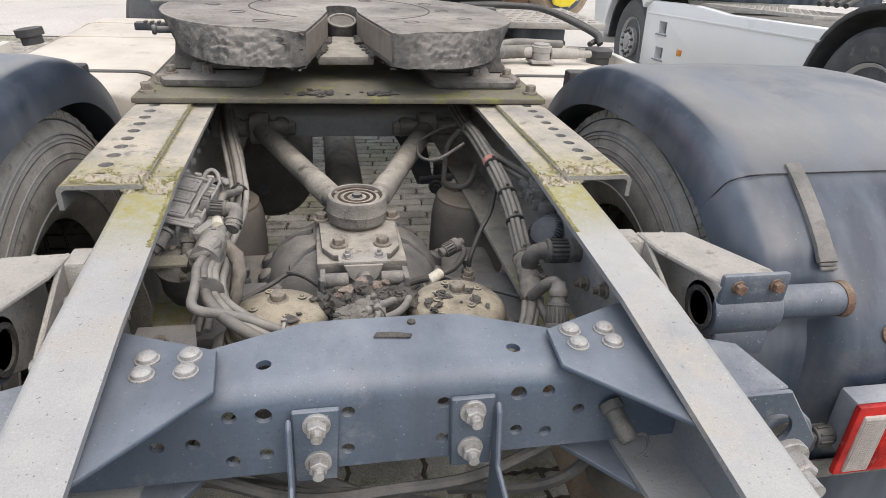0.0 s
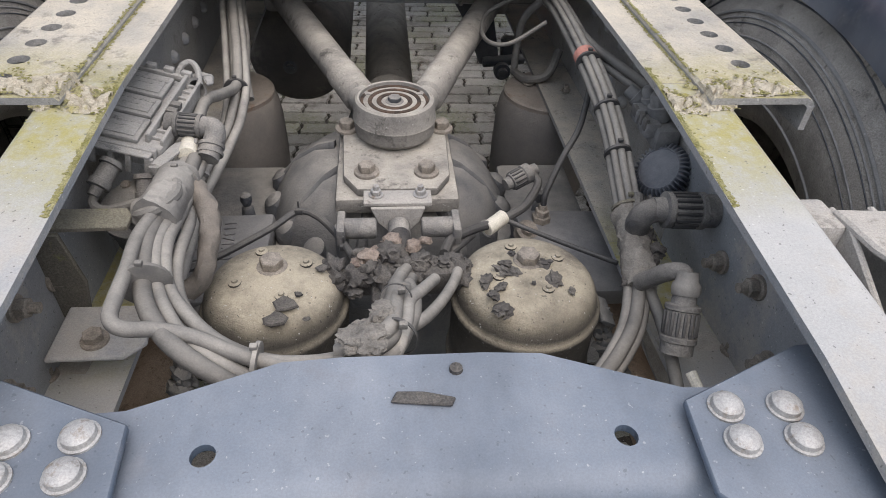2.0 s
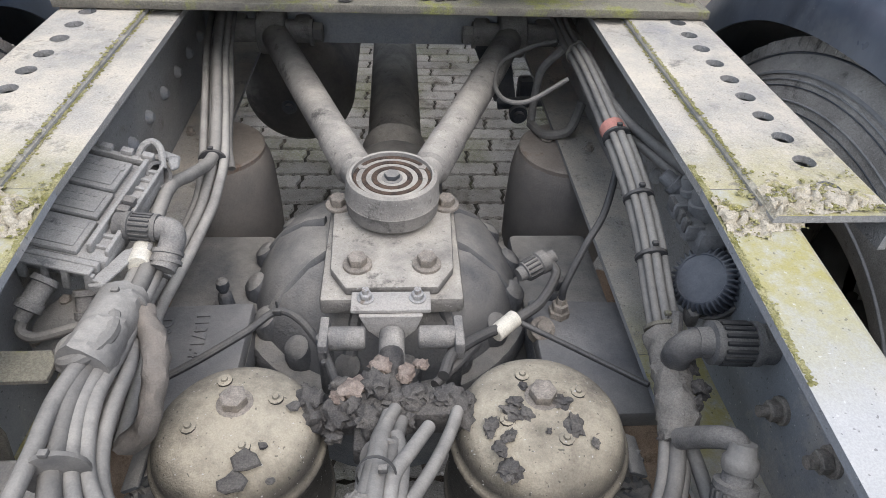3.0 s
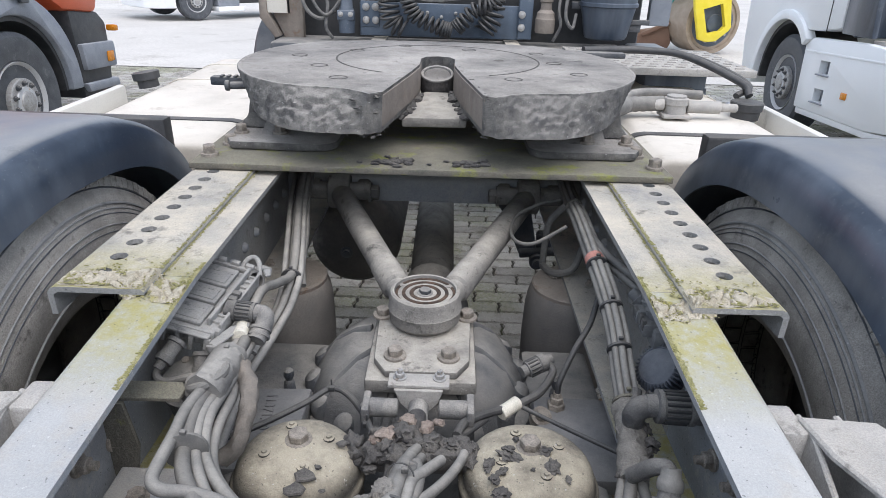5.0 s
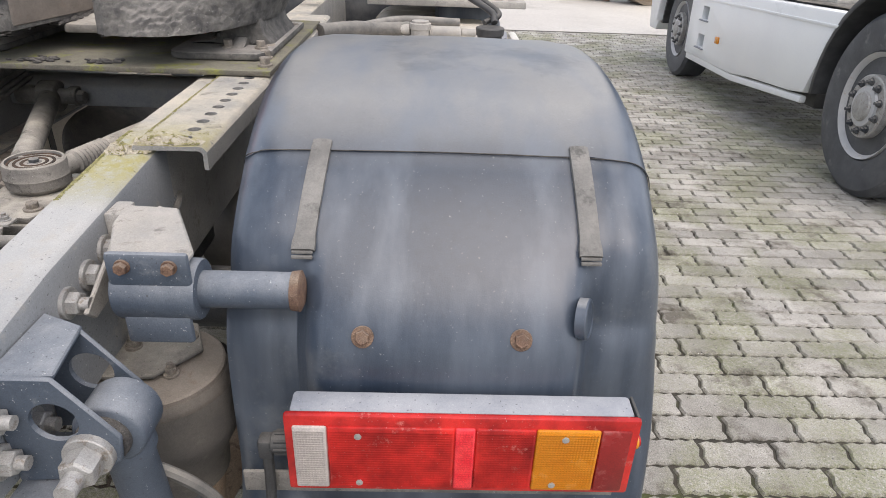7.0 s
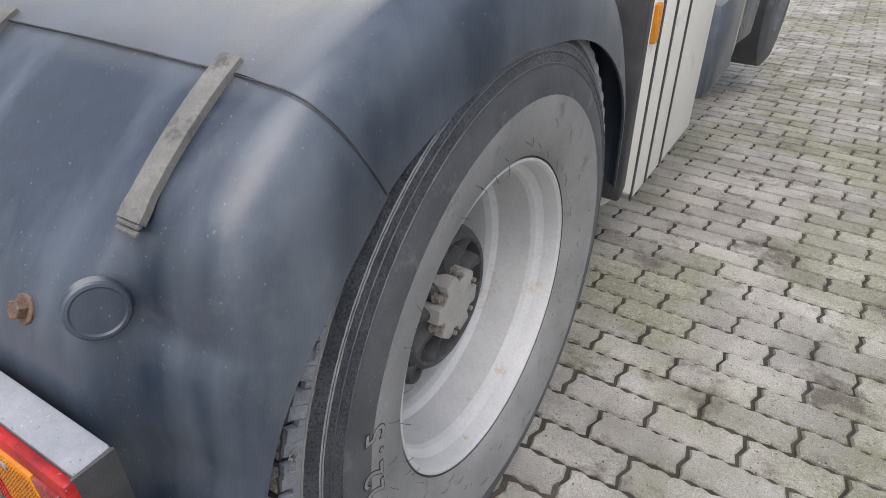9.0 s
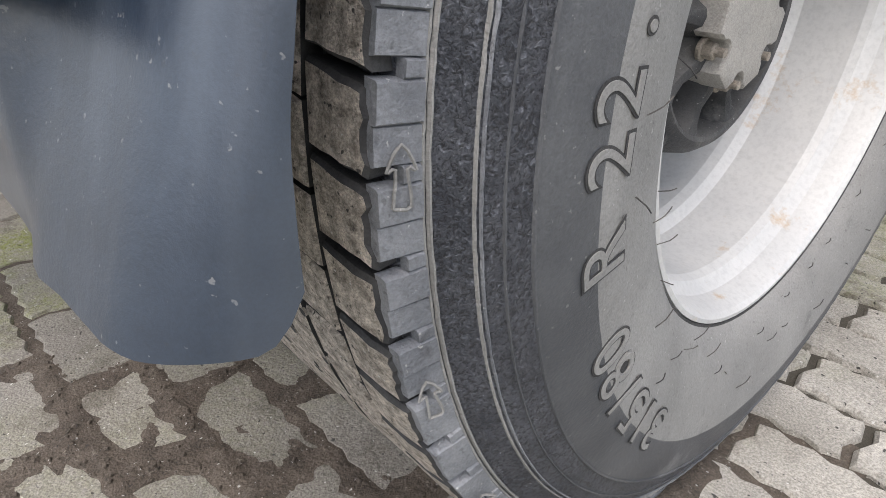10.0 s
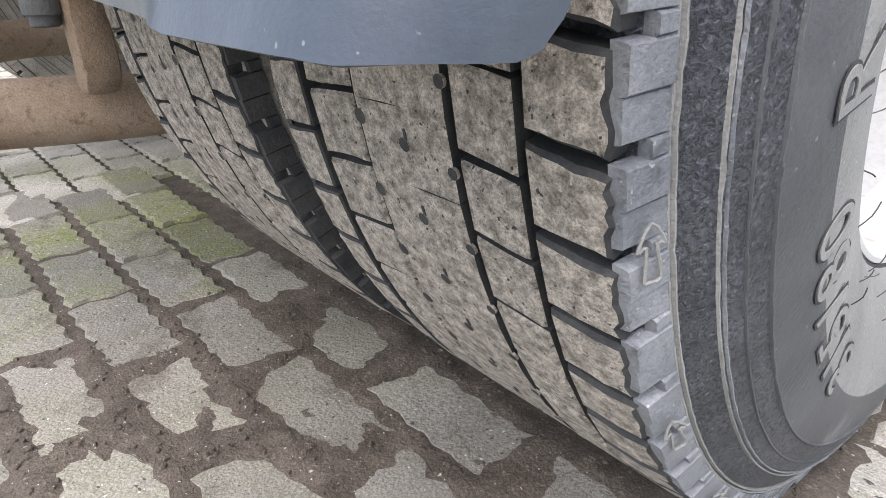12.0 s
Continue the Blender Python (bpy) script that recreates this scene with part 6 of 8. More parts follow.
bayonet((-0.297, -0.160, 0.884), (1, -0.05, -0.08), 0.85, ecu)
bm = bmesh.new()
tube(bm, [(-0.252, -0.163, 0.881), (-0.240, -0.165, 0.880), (-0.235, -0.174, 0.876), (-0.238, -0.190, 0.866), (-0.242, -0.205, 0.858)], 0.0135, 14, 6)
lathe(bm, (-0.2385, -0.186, 0.868), (-0.12, -0.75, -0.55), [(0, 0.0165), (0.004, 0.0165), (0.005, 0.0145), (0.009, 0.0145), (0.010, 0.0165), (0.014, 0.0165)], 16)
part("plug_elbow", bm, "connector", ecu, "grey elbow with a clamp ring")
bm = bmesh.new()
lathe(bm, (-0.296, -0.048, 0.872), (0.75, -0.45, 0.48), [(0, 0.014), (0.016, 0.0145), (0.018, 0.0165), (0.021, 0.0165), (0.021, 0.0125), (0.006, 0.012), (0.006, 0.001)], 24)
part("round_socket", bm, "connector", ecu, "open round plug socket")
bm = bmesh.new()
prism(bm, [(-0.300, -0.030), (-0.282, -0.014), (-0.262, -0.026), (-0.258, -0.050), (-0.266, -0.056), (-0.276, -0.034)], "z", 0.884, 0.890, 0.002, 1)
tube(bm, [(-0.312, -0.038, 0.888), (-0.304, -0.024, 0.902), (-0.292, -0.020, 0.905), (-0.282, -0.030, 0.898), (-0.278, -0.048, 0.884)], 0.0045, 8, 6)
part("cover_flap", bm, "ecu", ecu, "folded cover tongue with a loop")
bm = bmesh.new()
prism(bm, [(-0.303, -0.235), (-0.285, -0.187), (-0.258, -0.172), (-0.256, -0.184), (-0.270, -0.196), (-0.288, -0.242)], "z", 0.866, 0.871, 0.0015, 1)
prism(bm, [(-0.303, 0.871), (-0.256, 0.871), (-0.262, 0.846), (-0.292, 0.840)], "y", -0.243, -0.2385, 0.0015, 1)
part("cover_flap", bm, "ecu", ecu, "bent bracket tongue")
for p, d, l in (((-0.345, -0.232, 0.872), (-0.35, -0.75, -0.45), 0.048), ((-0.315, -0.226, 0.850), (0.05, -0.6, -0.8), 0.040)):
    bm = bmesh.new()
    lathe(bm, p, Vector(d), [(0, 0.013), (0.006, 0.014), (0.007, 0.011), (l * 0.55, 0.0115), (l * 0.57, 0.0135), (l * 0.75, 0.0135), (l * 0.77, 0.008), (l, 0.007)], 16)
    part("plug", bm, "connector", ecu)
bm = bmesh.new()
tube(bm, [(-0.360, -0.262, 0.852), (-0.364, -0.274, 0.840), (-0.350, -0.278, 0.834), (-0.322, -0.270, 0.836), (-0.290, -0.262, 0.840), (-0.272, -0.262, 0.846)], 0.0055, 10, 6)
part("cable", bm, "cable", ecu)
# relay valve below the module
bm = bmesh.new()
lathe(bm, (-0.325, -0.245, 0.795), (0.05, -0.35, 1), [(-0.06, 0.030), (-0.03, 0.040), (0.012, 0.041), (0.016, 0.045), (0.024, 0.045), (0.026, 0.036), (0.034, 0.022), (0.036, 0.001)], 28)
rv = part("relay_valve", bm, "dark_iron", truck, "dusty relay valve with a domed lid")
for k in range(4):
    bm = bmesh.new()
    a = radians(40 + 80 * k)
    hexbolt(bm, (-0.324 + 0.038 * math.cos(a), -0.253 + 0.036 * math.sin(a), 0.818 + 0.012 * math.sin(a)), (0.05, -0.35, 1), 0.006, 0.008, 1.3)
    part("bolt", bm, "bolt", rv)
bm = bmesh.new()
clump(bm, (-0.300, -0.322, 0.852), (0.014, 0.011, 0.010), 0.5)
clump(bm, (-0.290, -0.308, 0.858), (0.010, 0.009, 0.008), 0.5)
cyl(bm, (-0.312, -0.318, 0.842), (-0.288, -0.306, 0.852), 0.012, 12, 0.003)
part("union", bm, "connector", rv, "caked pipe union")
bm = bmesh.new()
prism(bm, [(-0.392, -0.330), (-0.300, -0.330), (-0.292, -0.342), (-0.292, -0.364), (-0.392, -0.366)], "z", 0.868, 0.874, 0.001, 1)
prism(bm, [(-0.392, 0.868), (-0.362, 0.868), (-0.352, 0.80), (-0.362, 0.745), (-0.392, 0.74)], "y", -0.370, -0.364, 0.001, 1)
cb = part("cable_bracket", bm, "moss_plate", truck, "mossy steel bracket on the frame web")
bm = bmesh.new()
prism(bm, [(-0.380, -0.37), (-0.290, -0.37), (-0.280, -0.43), (-0.30, -0.45), (-0.380, -0.45)], "z", 0.760, 0.766, 0.002, 1)
part("foot_plate", bm, "web", cb, "dusty foot plate")
bm = bmesh.new()
hexbolt(bm, (-0.335, -0.425, 0.766), (0, 0, 1), 0.011, 0.014)
part("bolt", bm, "bolt", cb)


def cable_run(runs, name, label, ties=()):
    """Cables that run together, each along its own line: points, radius, material."""
    top = None
    for pts, r, m in runs:
        b = bmesh.new()
        tube(b, pts, r, 12, 8)
        if top is None:
            top = part(name, b, m, truck, label, smooth=60)
        else:
            part("cable", b, m, top, smooth=60)
    for p, d, r, m in ties:
        b = bmesh.new()
        lathe(b, p, Vector(d), [(-0.0024, r), (-0.002, r + 0.0009), (0.002, r + 0.0009), (0.0024, r)], 20)
        box(b, Vector(p) + Vector((0, 0, r + 0.002)), (0.007, 0.006, 0.005), 0.001)
        part("cable_tie", b, m, top)
    return top


def beside(pts, dx, dy, dz):
    return [(x + dx, y + dy, z + dz) for x, y, z in pts]


upper = [(-0.346, 0.62, 0.865), (-0.315, 0.40, 0.855), (-0.286, 0.24, 0.840), (-0.270, 0.15, 0.828), (-0.259, 0.081, 0.815)]
lower = [(-0.256, 0.02, 0.808), (-0.258, -0.031, 0.80), (-0.271, -0.133, 0.79), (-0.283, -0.197, 0.78), (-0.290, -0.25, 0.755), (-0.30, -0.33, 0.72)]
cable_run([(upper + lower, 0.0075, "cable"), (beside(upper + lower, 0.016, 0.004, 0.002), 0.0070, "cable"), (beside(upper, -0.014, 0, 0.004) + beside(lower, -0.012, 0.004, -0.006), 0.006, "cable"),
           (beside(upper[:4], 0.004, 0.01, 0.013) + [(-0.256, 0.075, 0.826), (-0.262, -0.005, 0.848), (-0.272, -0.050, 0.862), (-0.275, -0.100, 0.858), (-0.272, -0.175, 0.850), (-0.264, -0.262, 0.866)], 0.0085, "cable"),
           (beside(upper[:3], 0.020, 0.02, -0.01) + [(-0.255, 0.16, 0.80), (-0.245, 0.115, 0.78)], 0.006, "cable")],
          "cable_harness", "dusty grey cables along the frame web", [((-0.258, 0.078, 0.817), (0.1, -1, -0.12), 0.019, "black_plastic"), ((-0.274, -0.145, 0.79), (-0.1, -1, -0.1), 0.013, "cable")])
# the fat loop round the chamber
wrap = [(-0.272, -0.13, 0.848), (-0.268, -0.20, 0.852), (-0.264, -0.262, 0.862)]
outer = wrap + [(-0.263, -0.315, 0.874), (-0.272, -0.385, 0.880), (-0.265, -0.445, 0.887), (-0.262, -0.488, 0.890), (-0.260, -0.513, 0.888), (-0.248, -0.521, 0.883), (-0.223, -0.513, 0.872), (-0.19, -0.518, 0.865), (-0.148, -0.533, 0.855), (-0.097, -0.545, 0.848), (-0.052, -0.542, 0.842), (-0.022, -0.522, 0.838), (-0.017, -0.461, 0.818), (-0.013, -0.41, 0.795), (-0.004, -0.36, 0.772), (0.0, -0.325, 0.758)]
second = beside(wrap, 0.010, 0, 0.006) + [(-0.262, -0.320, 0.868), (-0.266, -0.380, 0.872), (-0.257, -0.435, 0.872), (-0.243, -0.480, 0.872), (-0.217, -0.519, 0.868), (-0.188, -0.541, 0.858), (-0.150, -0.556, 0.838), (-0.10, -0.57, 0.80)]
third = beside(wrap, 0.004, 0, -0.010) + [(-0.252, -0.320, 0.864), (-0.257, -0.380, 0.868), (-0.247, -0.432, 0.868), (-0.229, -0.476, 0.866), (-0.202, -0.514, 0.860), (-0.170, -0.536, 0.852), (-0.13, -0.548, 0.836), (-0.08, -0.552, 0.82), (-0.03, -0.53, 0.81), (-0.012, -0.46, 0.79), (0.01, -0.40, 0.765)]
fourth = beside(wrap, 0.016, 0, -0.004) + [(-0.247, -0.316, 0.860), (-0.249, -0.376, 0.864), (-0.239, -0.428, 0.863), (-0.220, -0.467, 0.861), (-0.184, -0.507, 0.857), (-0.141, -0.534, 0.853), (-0.090, -0.536, 0.848), (-0.053, -0.523, 0.843), (-0.030, -0.500, 0.838), (0.009, -0.462, 0.815), (0.037, -0.41, 0.79), (0.059, -0.358, 0.772), (0.071, -0.322, 0.765)]
fifth_c = beside(wrap, 0.006, 0, -0.018) + [(-0.240, -0.322, 0.85), (-0.238, -0.385, 0.852), (-0.230, -0.43, 0.852), (-0.214, -0.466, 0.848), (-0.18, -0.50, 0.842), (-0.135, -0.522, 0.838), (-0.09, -0.524, 0.834), (-0.045, -0.508, 0.83), (-0.026, -0.465, 0.81), (-0.024, -0.41, 0.785), (-0.014, -0.36, 0.765), (-0.01, -0.33, 0.755)]
loop = cable_run([(outer, 0.0072, "cable"), (second, 0.0090, "cable"), (third, 0.0068, "cable"), (fourth, 0.0068, "cable"), (fifth_c, 0.0066, "cable")],
                 "cable_harness", "thick dusty grey cables looping round the brake chamber",
                 [((-0.250, -0.452, 0.872), (0.25, -1, 0.0), 0.024, "cable"), ((-0.138, -0.535, 0.850), (1, -0.1, -0.1), 0.018, "cable"), ((-0.262, -0.268, 0.862), (0, -1, 0.15), 0.024, "cable"), ((-0.006, -0.392, 0.782), (0.2, 1, -0.5), 0.022, "cable")])
# torn sleeve and tape where the cables turn
bm = bmesh.new()
tube(bm, [(-0.266, -0.255, 0.862), (-0.264, -0.29, 0.868), (-0.264, -0.325, 0.872), (-0.267, -0.350, 0.874)], 0.024, 18, 8)
for v in bm.verts:
    k = 0.0035 * noise.noise(v.co * 70) + 0.002 * noise.noise(v.co * 160)
    v.co += Vector((k, 0.4 * k, k))
part("sleeve", bm, "cable", loop, "crumpled dusty sleeve")
bm = bmesh.new()
tube(bm, [(-0.246, -0.268, 0.858), (-0.226, -0.300, 0.852), (-0.220, -0.335, 0.835), (-0.228, -0.36, 0.80), (-0.25, -0.37, 0.78)], 0.012, 12, 8)
for v in bm.verts:
    k = 0.005 * noise.noise(v.co * 60)
    v.co += Vector((k, k, 0))
part("torn_sleeve", bm, "dark_bellows", loop, "torn dark corrugated sleeve")
bm = bmesh.new()
tube(bm, [(-0.286, -0.300, 0.862), (-0.292, -0.322, 0.870), (-0.282, -0.345, 0.876), (-0.262, -0.346, 0.884), (-0.250, -0.325, 0.885), (-0.256, -0.296, 0.882), (-0.276, -0.290, 0.872)], 0.0075, 10, 8)
part("cable", bm, "cable", loop)
# grey cables that climb to the valve, with mud and tape on them
bundle = (((-0.068, -0.540, 0.850), (-0.043, -0.538, 0.856), (-0.018, -0.515, 0.852), (-0.009, -0.472, 0.835), (-0.003, -0.425, 0.812), (0.005, -0.380, 0.790), (0.011, -0.341, 0.770)),
          ((-0.067, -0.530, 0.852), (-0.039, -0.528, 0.862), (-0.018, -0.504, 0.858), (-0.013, -0.463, 0.838), (-0.010, -0.412, 0.812), (-0.008, -0.374, 0.792), (-0.001, -0.337, 0.775)),
          ((-0.067, -0.518, 0.848), (-0.044, -0.517, 0.856), (-0.026, -0.494, 0.852), (-0.020, -0.456, 0.834), (-0.014, -0.407, 0.810), (-0.010, -0.369, 0.790), (0.005, -0.329, 0.775)),
          ((-0.036, -0.536, 0.840), (-0.014, -0.518, 0.840), (-0.003, -0.486, 0.830), (0.007, -0.447, 0.815), (0.010, -0.399, 0.795), (0.005, -0.369, 0.785)),
          ((-0.019, -0.530, 0.835), (-0.008, -0.509, 0.842), (-0.001, -0.473, 0.836), (0.004, -0.430, 0.818), (0.021, -0.391, 0.798), (0.038, -0.355, 0.780)))
for k, pts in enumerate(bundle):
    bm = bmesh.new()
    tube(bm, pts, 0.0085 if k % 2 else 0.0072, 12, 8)
    part("cable", bm, "cable", loop)
bm = bmesh.new()
for x, y, z, w, h in ((-0.042, -0.535, 0.874, 0.016, 0.022), (-0.037, -0.543, 0.872, 0.013, 0.012), (-0.047, -0.519, 0.868, 0.012, 0.012), (-0.025, -0.481, 0.853, 0.013, 0.013), (-0.019, -0.491, 0.856, 0.010, 0.008), (-0.030, -0.494, 0.858, 0.010, 0.007), (-0.051, -0.537, 0.862, 0.010, 0.009)):
    clump(bm, (x, y, z), (w, h, 0.007), 0.45, 4)
tagged(part("caked_mud", bm, "mud_grey", loop, "grey slab of mud caked on the cables", smooth=60), kind="stuff")
for p, d, r in (((-0.011, -0.432, 0.822), (0.15, 0.75, -0.45), 0.017), ((-0.012, -0.507, 0.846), (0.35, 0.9, -0.2), 0.020)):
    bm = bmesh.new()
    lathe(bm, p, d, [(-0.002, r), (-0.002, r + 0.001), (0.002, r + 0.001), (0.002, r)], 24, False)
    tie = part("cable_tie", bm, "black_plastic", loop)
    bm = bmesh.new()
    box(bm, Vector(p) + Vector((0.006, -0.004, r)), (0.008, 0.006, 0.007), 0.001)
    part("tie_head", bm, "connector", tie)
for p, d in (((-0.268, -0.185, 0.862), (0.10, -1, 0.06)), ((0.149, -0.150, 0.706), (0.75, 0.65, 0.1))):
    bm = bmesh.new()
    lathe(bm, p, d, [(-0.020, 0.0108), (-0.019, 0.0118), (0.019, 0.0118), (0.020, 0.0108)], 16)
    part("cable_tag", bm, "label", truck, "off-white tape tag on a cable")

# right side: taped harness, muddy lower end
r_line = [(0.335, 0.62, 0.872), (0.318, 0.40, 0.885), (0.310, 0.22, 0.897), (0.305, 0.032, 0.893), (0.309, -0.067, 0.872), (0.310, -0.138, 0.848), (0.307, -0.199, 0.823), (0.307, -0.244, 0.800)]
r_low = [(0.297, -0.319, 0.788), (0.283, -0.379, 0.782), (0.264, -0.428, 0.772), (0.237, -0.466, 0.762), (0.209, -0.494, 0.752), (0.180, -0.52, 0.735), (0.15, -0.56, 0.70)]
side = [(0.333, 0.60, 0.868), (0.312, 0.30, 0.895), (0.322, 0.08, 0.900), (0.345, 0.0, 0.898), (0.378, -0.07, 0.890), (0.388, -0.10, 0.885)]
cable_run([(r_line + r_low, 0.0085, "cable"), (beside(r_line, 0.012, 0, -0.010) + beside(r_low, 0.010, 0, -0.008), 0.0065, "cable"), (beside(r_line, -0.010, 0, -0.006) + beside(r_low, -0.012, 0, -0.004), 0.0062, "cable"),
           (beside(r_line, 0.002, 0, 0.010), 0.0058, "cable"), (beside(r_line, 0.014, 0, 0.004), 0.0050, "cable"), (beside(r_line, -0.008, 0, 0.008), 0.0050, "cable"), (side, 0.0075, "cable"), (beside(side, 0.002, -0.006, -0.016), 0.0065, "cable"),
           ([(0.292, -0.372, 0.785), (0.298, -0.42, 0.770), (0.300, -0.46, 0.755), (0.300, -0.50, 0.735)], 0.0075, "cable")],
          "cable_harness", "dusty taped cable harness along the frame",
          [((0.305, 0.020, 0.892), (0, -1, -0.15), 0.0185, "black_plastic"), ((0.3105, -0.085, 0.866), (0, -1, -0.35), 0.0185, "black_plastic"), ((0.309, -0.165, 0.838), (0, -1, -0.4), 0.0185, "black_plastic"), ((0.307, -0.244, 0.800), (0, -1, -0.45), 0.0205, "moss_plate"), ((0.314, 0.31, 0.890), (0, -1, 0), 0.0185, "moss_plate")])
bm = bmesh.new()
tube(bm, [(0.3045, 0.045, 0.893), (0.3055, 0.022, 0.892)], 0.0175, 16, 4)
part("red_tape", bm, "red_tape", truck, "faded red tape round the harness")
bm = bmesh.new()
tube(bm, [(0.305, -0.252, 0.797), (0.300, -0.300, 0.790), (0.292, -0.345, 0.785), (0.284, -0.385, 0.780)], 0.0195, 18, 12)
for v in bm.verts:
    k = 0.0045 * noise.noise(v.co * 55) + 0.0035 * noise.noise(v.co * 130)
    v.co += Vector((k, 0.3 * k, k))
slv = part("mud_sleeve", bm, "mud_grey", truck, "mud-caked cable sleeve")
bm = bmesh.new()
for x, y, z, w in ((0.318, -0.300, 0.798, 0.010), (0.322, -0.325, 0.794, 0.011), (0.312, -0.342, 0.792, 0.009), (0.318, -0.272, 0.802, 0.011), (0.272, -0.375, 0.782, 0.009)):
    clump(bm, (x, y, z), (w, w * 0.8, w * 0.8), 0.6)
tagged(part("mud_lump", bm, "clod", slv, "dark mud lumps", smooth=60), kind="stuff")

for pts, r, m in ((((0.330, 0.075, 0.868), (0.325, 0.045, 0.850), (0.298, -0.020, 0.80), (0.268, -0.055, 0.765), (0.243, -0.08, 0.715), (0.240, -0.085, 0.69)), 0.0052, "black_plastic"),
                  (((0.225, -0.045, 0.726), (0.232, -0.062, 0.716), (0.205, -0.105, 0.706), (0.175, -0.130, 0.704), (0.149, -0.150, 0.706), (0.115, -0.175, 0.715), (0.075, -0.215, 0.728), (0.060, -0.255, 0.735)), 0.0072, "black_plastic"),
                  (((0.110, -0.180, 0.708), (0.085, -0.215, 0.715), (0.05, -0.26, 0.725)), 0.006, "black_plastic"),
                  (((-0.36, -0.26, 0.69), (-0.27, -0.22, 0.70), (-0.190, -0.165, 0.712), (-0.150, -0.135, 0.722), (-0.118, -0.150, 0.722), (-0.085, -0.200, 0.722), (-0.062, -0.265, 0.735)), 0.0052, "black_plastic"),
                  (((0.170, -0.140, 0.702), (0.24, -0.19, 0.70), (0.31, -0.255, 0.71)), 0.0038, "black_plastic"),
                  (((0.300, 0.40, 0.875), (0.258, 0.409, 0.860), (0.202, 0.396, 0.835), (0.182, 0.334, 0.822), (0.190, 0.271, 0.822), (0.226, 0.244, 0.832), (0.290, 0.250, 0.870)), 0.0042, "cable"),
                  (((0.310, 0.38, 0.87), (0.28, 0.40, 0.82), (0.275, 0.41, 0.76), (0.272, 0.40, 0.70)), 0.008, "cable"),
                  (((0.272, 0.40, 0.705), (0.29, 0.345, 0.712), (0.33, 0.33, 0.73), (0.355, 0.36, 0.77)), 0.009, "cable")):
    bm = bmesh.new()
    tube(bm, pts, r, 10, 8)
    part("air_line", bm, m, truck, "thin dusty air line")
for p in ((-0.148, -0.137, 0.724), (-0.078, -0.225, 0.725)):
    bm = bmesh.new()
    box(bm, p, (0.012, 0.008, 0.010), 0.002)
    box(bm, Vector(p) + Vector((0, 0.004, 0.010)), (0.003, 0.003, 0.012), 0.001)
    part("line_clip", bm, "black_plastic", truck, "black cable tie end")
# wheel speed sensor plug and its holder
bm = bmesh.new()
lathe(bm, (0.178, -0.062, 0.716), (0.85, 0.42, 0.22), [(0, 0.010), (0.010, 0.011), (0.011, 0.0145), (0.034, 0.0145), (0.036, 0.017), (0.048, 0.017), (0.050, 0.011), (0.062, 0.010)], 18)
sp_ = part("sensor_plug", bm, "connector", truck, "dusty black sensor plug")
bm = bmesh.new()
for c in ring(Vector((0.178, -0.062, 0.716)) + Vector((0.85, 0.42, 0.22)).normalized() * 0.023, (0.85, 0.42, 0.22), 0.0148, 14):
    box(bm, c, (0.003, 0.003, 0.020), 0.0008, Vector((0.85, 0.42, 0.22)).to_track_quat("Z", "Y").to_matrix())
tagged(part("grip_rib", bm, "black_plastic", sp_), kind="stuff")
bm = bmesh.new()
lathe(bm, (0.240, -0.085, 0.640), (0, 0, 1), [(0, 0.016), (0.030, 0.016), (0.031, 0.012), (0.042, 0.012), (0.043, 0.008), (0.052, 0.007)], 6)
lathe(bm, (0.208, -0.110, 0.650), (0.1, -0.5, 0.9), [(0, 0.018), (0.020, 0.018), (0.022, 0.012), (0.03, 0.010)], 16)
part("line_union", bm, "bolt", truck, "dusty brass line union")
# ribbed silencer in its strap
ax = Vector((-0.72, -0.32, 0.62)).normalized()
c0 = Vector((0.386, -0.188, 0.810))
bm = bmesh.new()
rings = []
for h, r, w in ((0, 0.036, 0), (0.012, 0.0365, 0), (0.013, 0.040, 0.006), (0.034, 0.0405, 0.006), (0.0385, 0.037, 0.005), (0.0405, 0.031, 0.001), (0.041, 0.029, 0.0), (0.0395, 0.028, 0), (0.0395, 0.001, 0)):
    rr_ = ring(c0 + ax * h, ax, 1.0, 144)
    rings.append([c0 + ax * h + (q - c0 - ax * h) * (r - w * (1 if k % 4 in (0, 1) else 0)) for k, q in enumerate(rr_)])
loft(bm, rings)
sil = part("silencer", bm, "silencer", truck, "ribbed black air silencer")
bm = bmesh.new()
loft(bm, [ring(c0 + ax * h, ax, r, 48) for h, r in ((0.004, 0.039), (0.004, 0.0425), (0.014, 0.0430), (0.014, 0.039))], True, False)
box(bm, c0 + ax * 0.009 + Vector((-0.030, -0.030, -0.022)), (0.012, 0.02, 0.02), 0.003)
part("strap", bm, "connector", sil, "black plastic strap")
